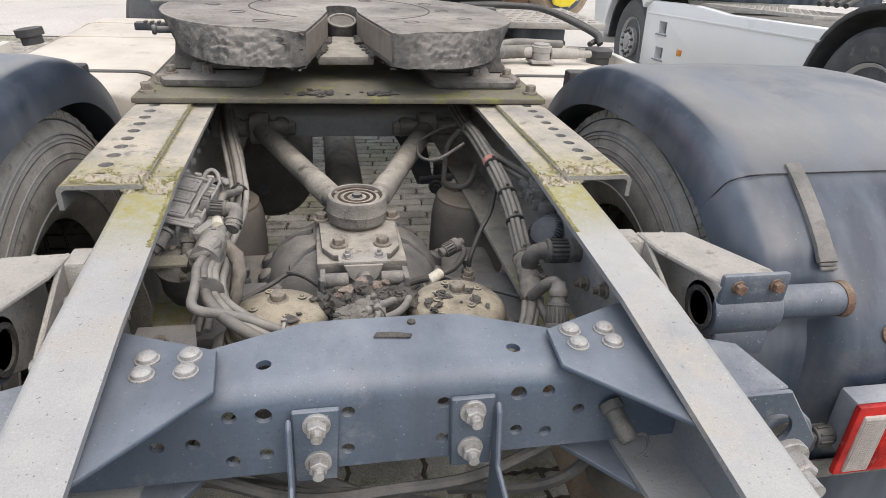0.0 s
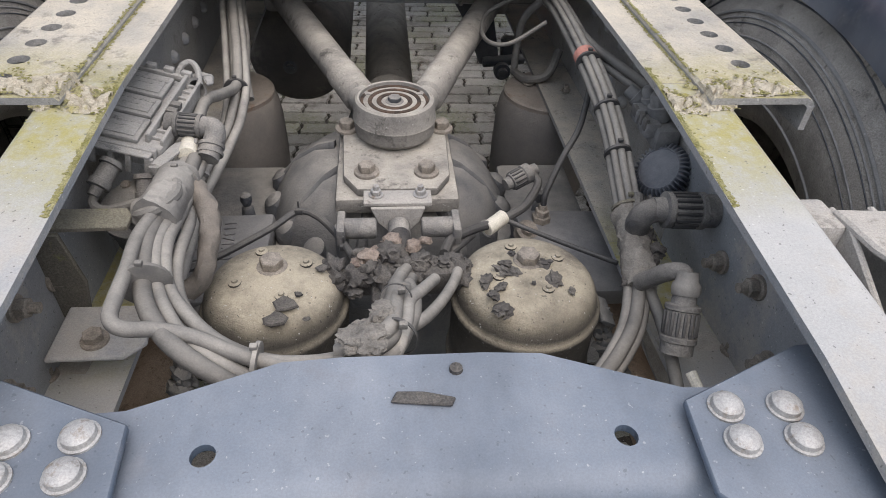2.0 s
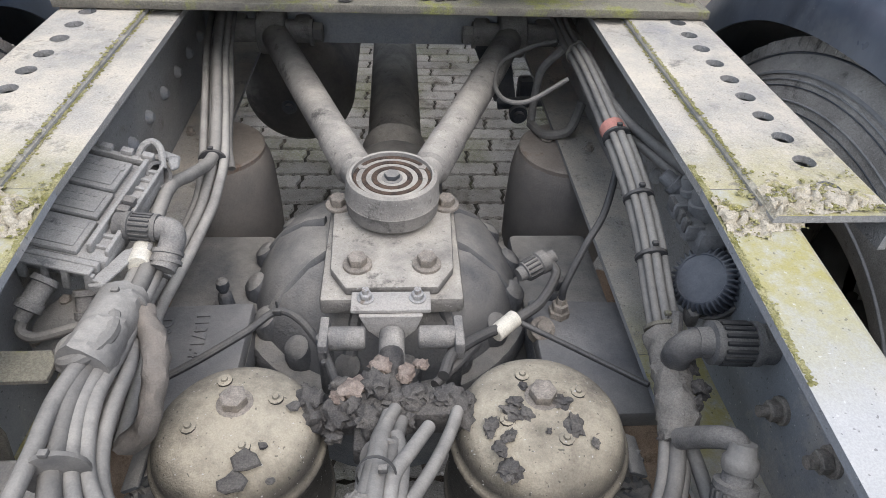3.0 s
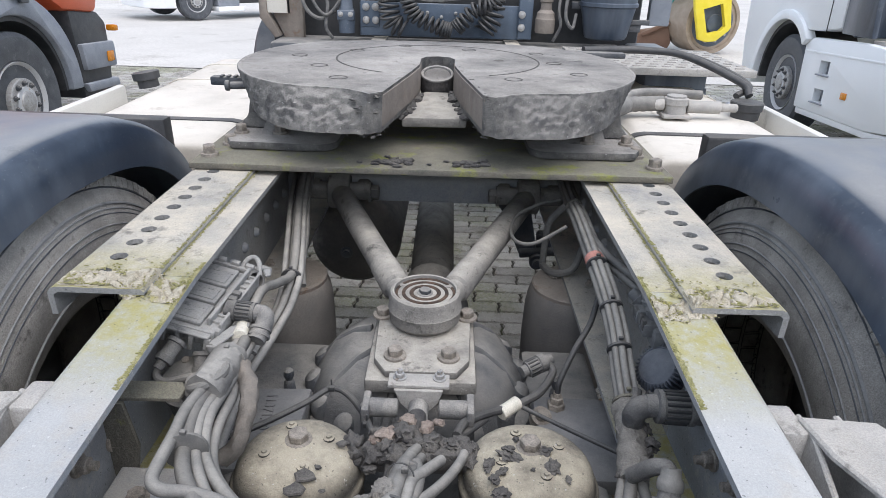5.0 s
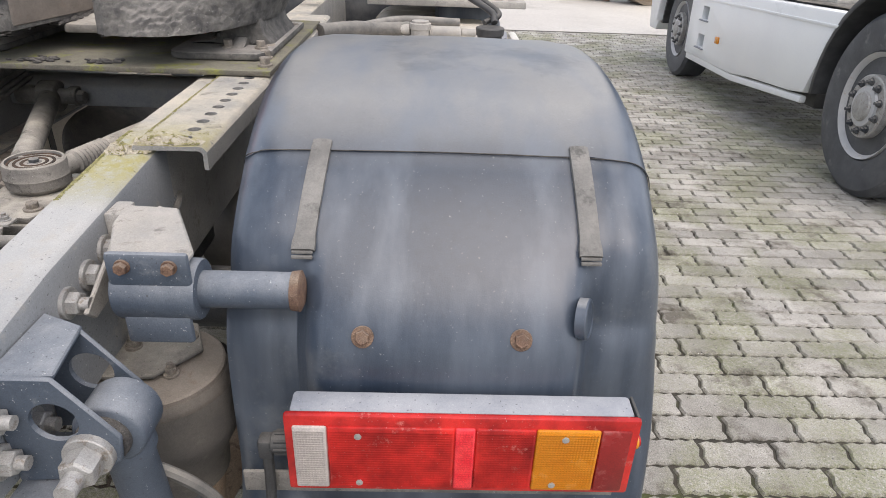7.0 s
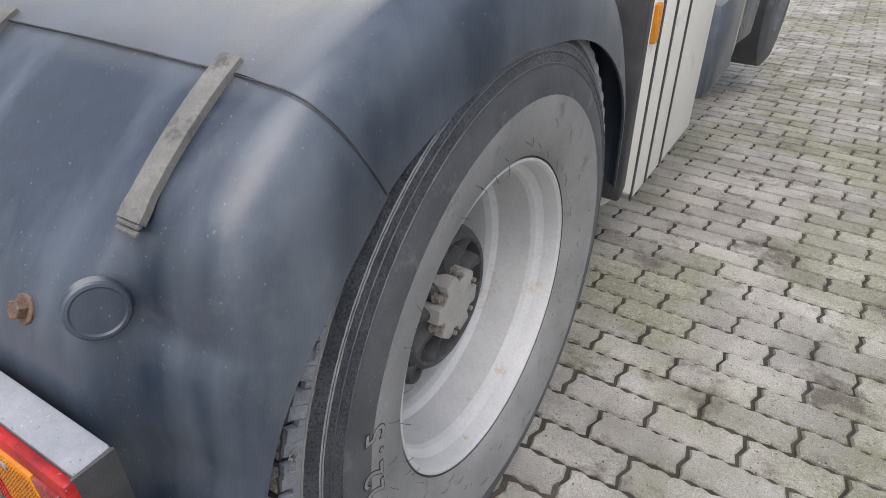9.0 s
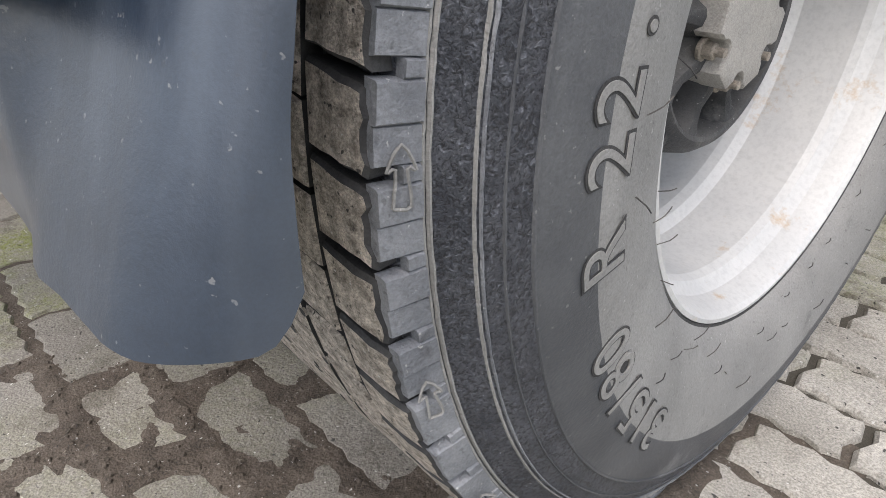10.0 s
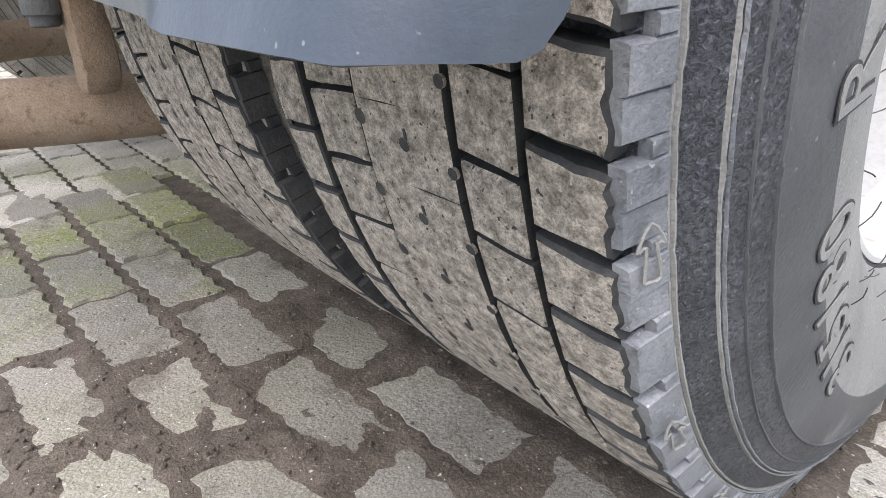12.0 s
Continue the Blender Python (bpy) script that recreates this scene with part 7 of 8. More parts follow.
# solenoid block above it
bm = bmesh.new()
box(bm, (0.372, -0.135, 0.862), (0.034, 0.085, 0.034), 0.005)
box(bm, (0.352, -0.150, 0.872), (0.022, 0.032, 0.022), 0.003)
box(bm, (0.352, -0.112, 0.872), (0.022, 0.026, 0.022), 0.003)
sb = part("solenoid_valve", bm, "valve_grey", truck, "dusty grey solenoid valve block")
for p, d, l, r in (((0.368, -0.142, 0.878), (-0.25, 0.1, 1), 0.040, 0.014), ((0.372, -0.105, 0.876), (-0.35, 0.25, 0.9), 0.034, 0.012), ((0.372, -0.075, 0.866), (-0.7, 0.5, 0.5), 0.036, 0.012)):
    bm = bmesh.new()
    lathe(bm, p, Vector(d), [(0, r), (l * 0.3, r), (l * 0.32, r * 1.15), (l * 0.55, r * 1.15), (l * 0.58, r * 0.9), (l * 0.9, r * 0.85), (l, r * 0.7)], 16)
    part("coil", bm, "valve_grey", sb)
bm = bmesh.new()
for y in (-0.158, -0.142):
    box(bm, (0.342, y, 0.880), (0.006, 0.010, 0.018), 0.0015)
box(bm, (0.344, -0.112, 0.876), (0.008, 0.018, 0.014), 0.002)
part("plug", bm, "connector", sb)
# two bayonet connectors on the web
bayonet((0.392, -0.306, 0.838), (-1, 0.05, 0.02), 1.25, truck, "connector", "round grey bayonet connector")
bm = bmesh.new()
tube(bm, [(0.322, -0.302, 0.839), (0.308, -0.302, 0.836), (0.300, -0.300, 0.822), (0.302, -0.296, 0.806)], 0.0155, 14, 6)
tube(bm, [(0.302, -0.297, 0.808), (0.306, -0.282, 0.80), (0.312, -0.262, 0.806), (0.318, -0.240, 0.818)], 0.009, 10, 6)
part("connector_elbow", bm, "connector", truck, "caked grey connector elbow")
bm = bmesh.new()
tube(bm, [(0.280, -0.384, 0.792), (0.288, -0.396, 0.812), (0.296, -0.408, 0.830), (0.306, -0.417, 0.838), (0.311, -0.424, 0.832)], 0.0105, 12, 6)
part("connector_elbow", bm, "connector", truck, "grey hose elbow from the harness")
bayonet((0.298, -0.474, 0.768), (0.10, 0.42, 0.62), 1.05, truck, "connector", "round grey bayonet connector")
bm = bmesh.new()
lathe(bm, (0.307, -0.438, 0.822), (0.05, 0.25, 0.35), [(0, 0.0150), (0.006, 0.0160), (0.012, 0.0155), (0.016, 0.0125), (0.026, 0.0118)], 16)
part("connector_cap", bm, "cable", truck, "pale grey connector tail")
bm = bmesh.new()
tube(bm, [(0.302, -0.505, 0.772), (0.306, -0.525, 0.765), (0.312, -0.55, 0.755)], 0.006, 10, 4)
part("cable_tag", bm, "label", truck, "white flaking tape on a cable")
# lower mounting arms either side of the diff
for s in (1, -1):
    bm = bmesh.new()
    prism(bm, [(s * 0.20, -0.052), (s * 0.36, -0.060), (s * 0.36, -0.26), (s * 0.20, -0.26)], "z", 0.63, 0.66, 0.006)
    ta = part("trailing_arm", bm, "arm_iron", axle, "cast arm with faint raised marks")
    if s < 0:
        for line, (x, y), size in (("D25-1", (-0.322, -0.085), 0.026), ("12", (-0.315, -0.165), 0.026), ("11371.40", (-0.275, -0.075), 0.026)):
            cu = bpy.data.curves.new("mark", "FONT")
            cu.body, cu.size, cu.extrude = line, size, 0.0012
            tmp = new("mark", cu)
            me = bpy.data.meshes.new_from_object(tmp.evaluated_get(bpy.context.evaluated_depsgraph_get()))
            bpy.data.objects.remove(tmp)
            me.transform(Matrix.Translation(Vector((x, y, 0.661)) - origin(ta)) @ Matrix.Rotation(radians(-86), 4, "Z"))
            me.materials.append(M["arm_iron"])
            mk_ = new("raised_mark", me)
            mk_.parent = ta
    bm = bmesh.new()
    lathe(bm, (s * 0.248, -0.030, 0.630), (0, 0, 1), [(0, 0.012), (0.025, 0.010), (0.03, 0.006), (0.04, 0.010), (0.05, 0.009), (0.055, 0.004)], 12)
    part("grease_nipple", bm, "dark_iron", axle)
# cables hanging below the cross beam
for k, pts in enumerate((((-0.25, -0.66, 0.72), (-0.12, -0.69, 0.69), (0.0, -0.70, 0.70), (0.12, -0.69, 0.70), (0.25, -0.66, 0.73)),
                         ((-0.20, -0.62, 0.70), (-0.05, -0.66, 0.65), (0.06, -0.66, 0.56)), ((-0.3, -0.60, 0.66), (-0.1, -0.66, 0.67), (0.10, -0.68, 0.63), (0.2, -0.6, 0.5)),
                         ((0.38, -0.60, 0.70), (0.25, -0.66, 0.64), (0.1, -0.60, 0.58)))):
    bm = bmesh.new()
    tube(bm, pts, 0.009 if k != 1 else 0.016, 8, 8)
    part("hanging_cable", bm, "black_plastic", truck, "black cable under the cross beam")
for s in (1, -1):
    bm = bmesh.new()
    prism(bm, [(s * 0.20, -0.62), (s * 0.39, -0.62), (s * 0.39, -0.76), (s * 0.33, -0.78)], "z", 0.715, 0.723, 0.001, 1)
    part("lower_gusset", bm, "beam", cross, "lower gusset plate")

# ---- tanks, walkway and cab back further ahead ----
for s in (1, -1):
    bm = bmesh.new()
    sec = [(s * (0.90 + x), 0.58 + z) for x, z in [(a, b) for a, b in arc(0.20, 0.19, 0.10, 0, 90, 5) + arc(-0.22, 0.19, 0.10, 90, 180, 5) + arc(-0.22, -0.19, 0.10, 180, 270, 5) + arc(0.20, -0.19, 0.10, 270, 360, 5)]]
    prism(bm, sec, "y", 0.78, 2.35, 0.02, 3)
    tk = part("fuel_tank", bm, "tank", truck, "large dusty cream fuel tank with strap bands")
    for y in (1.05, 1.75, 2.15):
        bm = bmesh.new()
        loft(bm, [[Vector((s * 0.90 + (q[0] - s * 0.90) * k, yy, 0.58 + (q[1] - 0.58) * k)) for q in sec] for yy, k in ((y, 1.0), (y, 1.012), (y + 0.035, 1.012), (y + 0.035, 1.0))], True, False)
        part("strap", bm, "black_plastic" if y < 1.5 else "tank", tk)
bm = bmesh.new()
lathe(bm, (-1.19, 1.62, 0.86), (-0.15, 0, 1), [(0, 0.04), (0.03, 0.04), (0.032, 0.052), (0.06, 0.052), (0.062, 0.04)], 24)
part("filler_cap", bm, "black_plastic", tk, "black filler cap")
bm = bmesh.new()
lathe(bm, (1.12, 1.36, 0.865), (0, 0, 1), [(0, 0.048), (0.03, 0.05), (0.034, 0.056), (0.06, 0.058), (0.064, 0.054), (0.066, 0.001)], 28)
part("filler_cap", bm, "black_plastic", truck, "round black tank cap")
bm = bmesh.new()
box(bm, (0.84, 1.30, 0.885), (0.10, 0.09, 0.012), 0.003)
lathe(bm, (0.84, 1.30, 0.89), (0, 0, 1), [(0, 0.038), (0.03, 0.038), (0.034, 0.042), (0.055, 0.042), (0.058, 0.034), (0.064, 0.034)], 22)
cyl(bm, (0.80, 1.30, 0.92), (0.62, 1.33, 0.92), 0.02, 14, 0.004)
cyl(bm, (0.88, 1.30, 0.915), (1.0, 1.30, 0.915), 0.022, 14, 0.004)
cyl(bm, (1.0, 1.30, 0.915), (1.06, 1.30, 0.915), 0.015, 14, 0.004)
part("sender_unit", bm, "alu", truck, "dusty alloy tank sender unit with pipes")
for pts, r in ((((0.50, 0.95, 0.96), (0.60, 1.10, 0.95), (0.66, 1.28, 0.92), (0.80, 1.32, 0.92)), 0.026), (((0.55, 1.15, 0.93), (0.75, 1.45, 0.93), (1.0, 1.5, 0.92)), 0.018),
               (((0.55, 1.6, 1.06), (0.80, 1.65, 1.06), (0.95, 1.6, 1.05), (1.12, 1.45, 0.98), (1.14, 1.40, 0.94)), 0.014), (((0.55, 1.62, 1.06), (0.80, 1.68, 1.06), (1.0, 1.62, 1.04), (1.16, 1.48, 0.97), (1.10, 1.42, 0.935)), 0.012)):
    bm = bmesh.new()
    tube(bm, pts, r, 12, 10, 0.08 if r > 0.02 else 0, 1)
    part("fuel_hose", bm, "cable" if r > 0.015 else "black_plastic", truck, "dusty ribbed hose")
bm = bmesh.new()
box(bm, (0.95, 2.05, 0.965), (0.72, 0.62, 0.03), 0.004)
for i in range(11):
    for j in range(9):
        box(bm, (0.63 + 0.062 * i + (0.03 if j % 2 else 0), 1.78 + 0.066 * j, 0.982), (0.038, 0.010, 0.006), 0.002)
part("walkway_plate", bm, "alu", truck, "dusty ribbed alloy walkway plate")
bm = bmesh.new()
box(bm, (0, 1.75, 0.975), (0.62, 0.06, 0.03), 0.005)
box(bm, (0.2, 1.55, 1.01), (0.5, 0.03, 0.02), 0.005)
box(bm, (0.55, 1.56, 1.05), (0.30, 0.05, 0.02), 0.005)
part("hose_stand", bm, "dark_iron", truck)
# cab back wall low part
bm = bmesh.new()
box(bm, (0.05, 3.35, 1.75), (2.06, 1.2, 2.0), 0.05)
cab = part("cab", bm, "black_plastic", truck, "dark cab rear wall")
bm = bmesh.new()
box(bm, (-0.02, 2.62, 1.06), (0.88, 0.03, 0.17), 0.006)
box(bm, (-0.405, 2.604, 1.085), (0.10, 0.012, 0.13), 0.004)
box(bm, (0.42, 2.602, 1.10), (0.075, 0.03, 0.24), 0.006)
pn = part("line_panel", bm, "beam", cab, "grey blue panel with hose couplings and bolts")
for x, z in ((-0.425, 1.12), (-0.425, 1.055), (-0.375, 1.12), (-0.375, 1.055), (0.40, 1.105), (0.40, 1.04)):
    bm = bmesh.new()
    lathe(bm, (x, 2.596 if x < 0 else 2.585, z), (0, -1, 0), [(0, 0.020), (0.010, 0.018), (0.014, 0.008), (0.0145, 0.001)], 14)
    part("bolt", bm, "zinc", pn)
for k in range(5):
    bm = bmesh.new()
    hexbolt(bm, (-0.10 + 0.075 * k, 2.602, 1.10 - 0.02 * (k % 2)), (0, -1, 0), 0.007, 0.006)
    part("screw", bm, "zinc", pn)


def coil(ends, turns, r, wire):
    """A coiled air hose strung along a line."""
    line = smooth_path([Vector(p) for p in ends], 24)
    bm = bmesh.new()
    n = turns * 12
    pts = []
    for i in range(n + 1):
        u = i / n * (len(line) - 1.001)
        a, b = line[int(u)], line[int(u) + 1]
        c = a.lerp(b, u - int(u))
        d = (b - a).normalized()
        side = d.cross(Vector((0, 1, 0))).normalized()
        t = 2 * math.pi * turns * i / n
        pts.append(c + r * (side * math.cos(t) + Vector((0, 1, 0)) * math.sin(t)))
    tube(bm, pts, wire, 7, 1)
    return part("coiled_hose", bm, "black_plastic", cab, "black coiled air hose")


coil(((-0.20, 2.52, 1.26), (-0.20, 2.50, 1.17), (-0.15, 2.50, 1.085), (-0.03, 2.51, 1.035), (0.03, 2.52, 1.02)), 17, 0.034, 0.0085)
coil(((0.05, 2.52, 1.03), (0.08, 2.50, 1.06), (0.15, 2.50, 1.13), (0.23, 2.51, 1.15), (0.27, 2.53, 1.20)), 12, 0.034, 0.0085)
coil(((-0.30, 2.55, 1.19), (-0.30, 2.53, 1.12), (-0.28, 2.53, 1.05), (-0.22, 2.54, 1.02)), 7, 0.050, 0.0075)
coil(((0.20, 2.54, 1.02), (0.24, 2.53, 1.09), (0.25, 2.54, 1.19)), 6, 0.052, 0.0075)
for pts, r in ((((-0.78, 2.58, 1.30), (-0.74, 2.55, 1.12), (-0.66, 2.54, 1.06), (-0.58, 2.56, 1.10)), 0.010), (((-0.72, 2.58, 1.30), (-0.70, 2.55, 1.16), (-0.62, 2.53, 1.08), (-0.52, 2.56, 1.20)), 0.008),
               (((-0.66, 2.58, 1.30), (-0.62, 2.55, 1.14), (-0.63, 2.54, 1.02), (-0.60, 2.56, 0.96)), 0.009), (((0.60, 2.58, 1.30), (0.585, 2.54, 1.14), (0.60, 2.54, 1.06), (0.57, 2.56, 0.98)), 0.008),
               (((-0.42, 2.56, 1.16), (-0.30, 2.52, 1.20), (-0.10, 2.52, 1.165), (0.10, 2.52, 1.18), (0.35, 2.55, 1.22)), 0.010), (((0.64, 2.57, 1.30), (0.62, 2.53, 1.12), (0.66, 2.53, 1.05), (0.68, 2.56, 1.12)), 0.009)):
    bm = bmesh.new()
    tube(bm, pts, r, 8, 8)
    part("hanging_cable", bm, "connector", cab, "dusty cable")
# pale plate on its brown post
bm = bmesh.new()
box(bm, (-0.905, 2.60, 1.30), (0.125, 0.014, 0.45), 0.005)
part("white_plate", bm, "cream", cab, "off-white plate")
bm = bmesh.new()
prism(bm, [(-0.985, 1.50), (-0.955, 1.50), (-0.948, 1.08), (-0.885, 0.96), (-0.915, 0.95), (-0.99, 1.05)], "y", 2.58, 2.66, 0.006)
prism(bm, [(-0.84, 1.50), (-0.77, 1.50), (-0.77, 0.94), (-0.87, 0.94), (-0.93, 1.07), (-0.84, 1.07)], "y", 2.63, 2.69, 0.006)
part("plate_post", bm, "brown_plate", cab, "brown dusty steel post")
# small blue canister with two pale bolts
bm = bmesh.new()
lathe(bm, (-0.525, 2.57, 0.99), (0, 0, 1), [(0, 0.040), (0.07, 0.045), (0.10, 0.045), (0.13, 0.034), (0.20, 0.030), (0.26, 0.030)], 20)
box(bm, (-0.525, 2.545, 1.08), (0.088, 0.04, 0.05), 0.006)
can = part("valve_canister", bm, "bracket", cab, "small blue valve canister")
for x in (-0.55, -0.498):
    bm = bmesh.new()
    hexbolt(bm, (x, 2.525, 1.085), (0, -1, 0), 0.010, 0.008)
    part("bolt", bm, "zinc", can)
bm = bmesh.new()
lathe(bm, (0.84, 2.55, 1.00), (0, 0, 1), [(0, 0.09), (0.006, 0.105), (0.02, 0.112), (0.16, 0.140), (0.165, 0.150), (0.18, 0.150), (0.185, 0.143), (0.45, 0.16)], 36)
part("intake_drum", bm, "plastic", cab, "dark round intake")
bm = bmesh.new()
lathe(bm, (0.522, 2.57, 1.02), (0, 0, 1), [(0, 0.048), (0.012, 0.052), (0.07, 0.052), (0.075, 0.048), (0.10, 0.046), (0.115, 0.030), (0.15, 0.028), (0.155, 0.034), (0.165, 0.034), (0.17, 0.025), (0.25, 0.025)], 24)
part("air_dryer", bm, "brown_plate", cab, "brown air dryer canister")
bm = bmesh.new()
box(bm, (1.12, 2.60, 1.42), (0.11, 0.05, 0.70), 0.008)
part("corner_post", bm, "lamp_box", cab, "blue-grey upright at the cab corner")
bm = bmesh.new()
box(bm, (0.70, 2.60, 1.16), (0.09, 0.05, 0.035), 0.006)
part("intake_clip", bm, "dark_iron", cab)
bm = bmesh.new()
box(bm, (0.985, 2.60, 1.06), (0.09, 0.05, 0.05), 0.006)
box(bm, (1.02, 2.58, 1.085), (0.10, 0.03, 0.025), 0.004)
part("intake_clip", bm, "dark_iron", cab)
bm = bmesh.new()
box(bm, (0.03, 2.7, 0.85), (1.9, 0.5, 0.20), 0.03)
part("gearbox_cover", bm, "dark_iron", cab, "dark dusty underside behind the cab")
# side panels, boxes and front wheel on the right
for s in (1, -1):
    bm = bmesh.new()
    prism(bm, [(0.70, 0.90), (0.70, 0.42), (0.84, 0.34), (1.45, 0.34), (1.45, 0.90)], "x", s * 1.20, s * 1.235, 0.01)
    sk = part("side_skirt", bm, "cream", truck, "cream side panel with dark vertical joints")
    for y in (0.80, 0.93, 1.08):
        bm = bmesh.new()
        box(bm, (s * 1.2365, y, 0.62), (0.004, 0.014, 0.54))
        part("panel_joint", bm, "black_plastic", sk)
    bm = bmesh.new()
    box(bm, (s * 1.24, 0.735, 0.845), (0.016, 0.03, 0.09), 0.004)
    part("side_marker", bm, "amber_lens", sk, "amber side marker")
    bm = bmesh.new()
    prism(bm, [(0.615, 0.98), (0.665, 0.98), (0.68, 0.45), (0.64, 0.42)], "x", s * 0.70, s * 1.248, 0.008)
    part("front_flap", bm, "black_plastic", truck, "black rubber flap ahead of the wheel")
bm = bmesh.new()
box(bm, (1.14, 1.78, 0.56), (0.22, 0.42, 0.36), 0.05)
box(bm, (1.05, 2.2, 0.70), (0.30, 0.5, 0.5), 0.04)
part("battery_box", bm, "plastic", truck, "dark plastic battery box")
bm = bmesh.new()
prism(bm, [(2.35, 0.40), (2.75, 0.36), (2.85, 0.6), (2.8, 0.96), (2.35, 0.96)], "x", 1.0, 1.2, 0.02)
part("step_panel", bm, "plastic", truck, "dark step panel below the cab")
for y in (1.60, 2.0, 2.25):
    bm = bmesh.new()
    tube(bm, [(1.2, y, 0.85), (1.23, y + 0.08, 0.78), (1.22, y + 0.16, 0.84)], 0.013, 8, 6)
    part("grab_handle", bm, "lamp_box", truck)
for s in (1, -1):
    bm = bmesh.new()
    lathe(bm, (s * 0.92, 3.6, 0.51), (s, 0, 0), [(0, 0.3), (0, 0.46), (0.03, 0.51), (0.28, 0.51), (0.31, 0.46), (0.31, 0.30), (0.27, 0.28), (0.25, 0.1), (0.25, 0.001)], 48)
    part("front_wheel", bm, "rubber", truck, "front tyre")

# ---- ground ----
FALL, FAR_FALL = 0.055, 0.02


def gz(y):
    """The yard falls away gently ahead of the rear axle and flattens further out."""
    return -FALL * max(0.0, min(y, 7.0) - 0.5) - FAR_FALL * max(0.0, y - 7.0)


bm = bmesh.new()
loft(bm, [[Vector((x, y, z + gz(y))) for y, z in ((-200, -0.09), (0.5, -0.09), (7.0, -0.09), (200, -0.09), (200, -0.01), (7.0, -0.01), (0.5, -0.01), (-200, -0.01))] for x in (-200, 200)])
ground = part("ground", bm, "joint", None, smooth=0)
tagged(ground, "sandy ground under the paving, reaching the horizon", "ground", kind="structure")

PL, PW, GAP, PX = 0.216, 0.1015, 0.010, 0.070


def paver_outline(inset=0.0):
    """Interlocking block: wavy long sides, stepped short ends."""
    L2, W2 = PL / 2 - GAP / 2 - inset, PW / 2 - GAP / 2 - inset
    w = 0.0034
    xs = [-1, -0.78, -0.56, -0.34, -0.11, 0.11, 0.34, 0.56, 0.78, 1]
    top = [(L2 * u, W2 + (w if i % 2 else -w)) for i, u in enumerate(xs)]
    right = [(L2 + 0.006, W2 * 0.35), (L2 - 0.006, -W2 * 0.35)]
    bot = [(L2 * u, -W2 + (w if i % 2 else -w)) for i, u in enumerate(xs)][::-1]
    left = [(-L2 - 0.006, -W2 * 0.35), (-L2 + 0.006, W2 * 0.35)]
    return (top + right + bot + left)[::-1]


def paver_mesh(bm, off, tilt=(0, 0), dz=0.0, turn=0.0):
    rings = []
    for ins, z in ((0.0, -0.04), (0.0, -0.007), (0.0045, 0.0)):
        r = []
        for x, y in paver_outline(ins):
            c, d = math.cos(turn), math.sin(turn)
            x, y = x * c - y * d, x * d + y * c
            r.append(Vector((off[0] + x, off[1] + y, z + dz + tilt[0] * x + tilt[1] * y)))
        rings.append(r)
    vs = [[bm.verts.new(p) for p in r] for r in rings]
    n = len(vs[0])
    for a, b in zip(vs, vs[1:]):
        for i in range(n):
            bm.faces.new((a[i], a[(i + 1) % n], b[(i + 1) % n], b[i]))
    bm.faces.new(vs[-1])


def far_paving(name, x0, x1, y0, y1, skip):
    """The pavers that nobody counts, as one mesh."""
    verts, faces = [], []
    rg = random.Random(11)
    base = [paver_outline(i) for i in (0.0, 0.0045)]
    n = len(base[0])
    for j in range(int(math.floor(y0 / PW)), int(math.ceil(y1 / PW))):
        for i in range(int(math.floor(x0 / PL)), int(math.ceil(x1 / PL))):
            x, y = (i + (0.5 if j % 2 else 0.0)) * PL + PX, j * PW
            if skip(x, y):
                continue
            k = len(verts)
            dz, tx, ty = rg.gauss(0, 0.0012), rg.gauss(0, 0.008), rg.gauss(0, 0.008)
            for out, z in zip(base, (-0.012, 0.0)):
                verts += [(x + u, y + v, z + dz + tx * u + ty * v + gz(y + v)) for u, v in out]
            faces += [(k + q, k + (q + 1) % n, k + n + (q + 1) % n, k + n + q) for q in range(n)] + [tuple(range(k + n, k + 2 * n))]
    me = bpy.data.meshes.new(name)
    me.from_pydata(verts, [], faces)
    me.materials.append(M["paver_far"])
    ob = new(name, me)
    ob.parent = ground
    return tagged(ob, "grey concrete interlocking pavers with sandy, mossy joints", kind="stuff")


def near(x, y):
    return 1.27 < x < 2.75 and -0.10 < y < 1.3 or -0.10 < x < 1.30 and -0.98 < y < -0.30


M["paver_far"] = M["paver"].copy()
pn_ = M["paver_far"].node_tree
for nd in list(pn_.nodes):
    if nd.bl_idname == "ShaderNodeObjectInfo":
        g2 = pn_.nodes.new("ShaderNodeNewGeometry")
        for l in list(nd.outputs["Random"].links):
            pn_.links.new(g2.outputs["Random Per Island"], l.to_socket)
        pn_.nodes.remove(nd)
M["yard_side"] = mat("grey_yard_paving", (0.24, 0.23, 0.205), (0.38, 0.365, 0.335), 0.92, 0.0, 5.0, 0.8, fine=60, spots=(0.12, 0.11, 0.088), spot_amt=0.3, spot_scale=4.5, moss=0.6, grit=0.4, gscale=60)
M["yard"] = mat("pale_yard_paving", (0.48, 0.455, 0.42), (0.58, 0.555, 0.515), 0.92, 0.0, 0.35, 0.3, fine=40, spots=(0.36, 0.335, 0.30), spot_amt=0.2, spot_scale=0.8, grit=0.2, gscale=30)

far_paving("paving", -2.2, 7.0, -1.6, 9.5, near)
far_paving("paving", -7.0, -2.2, -3.2, 9.5, lambda x, y: False)
far_paving("paving", -2.2, 7.0, -3.2, -1.6, lambda x, y: False)
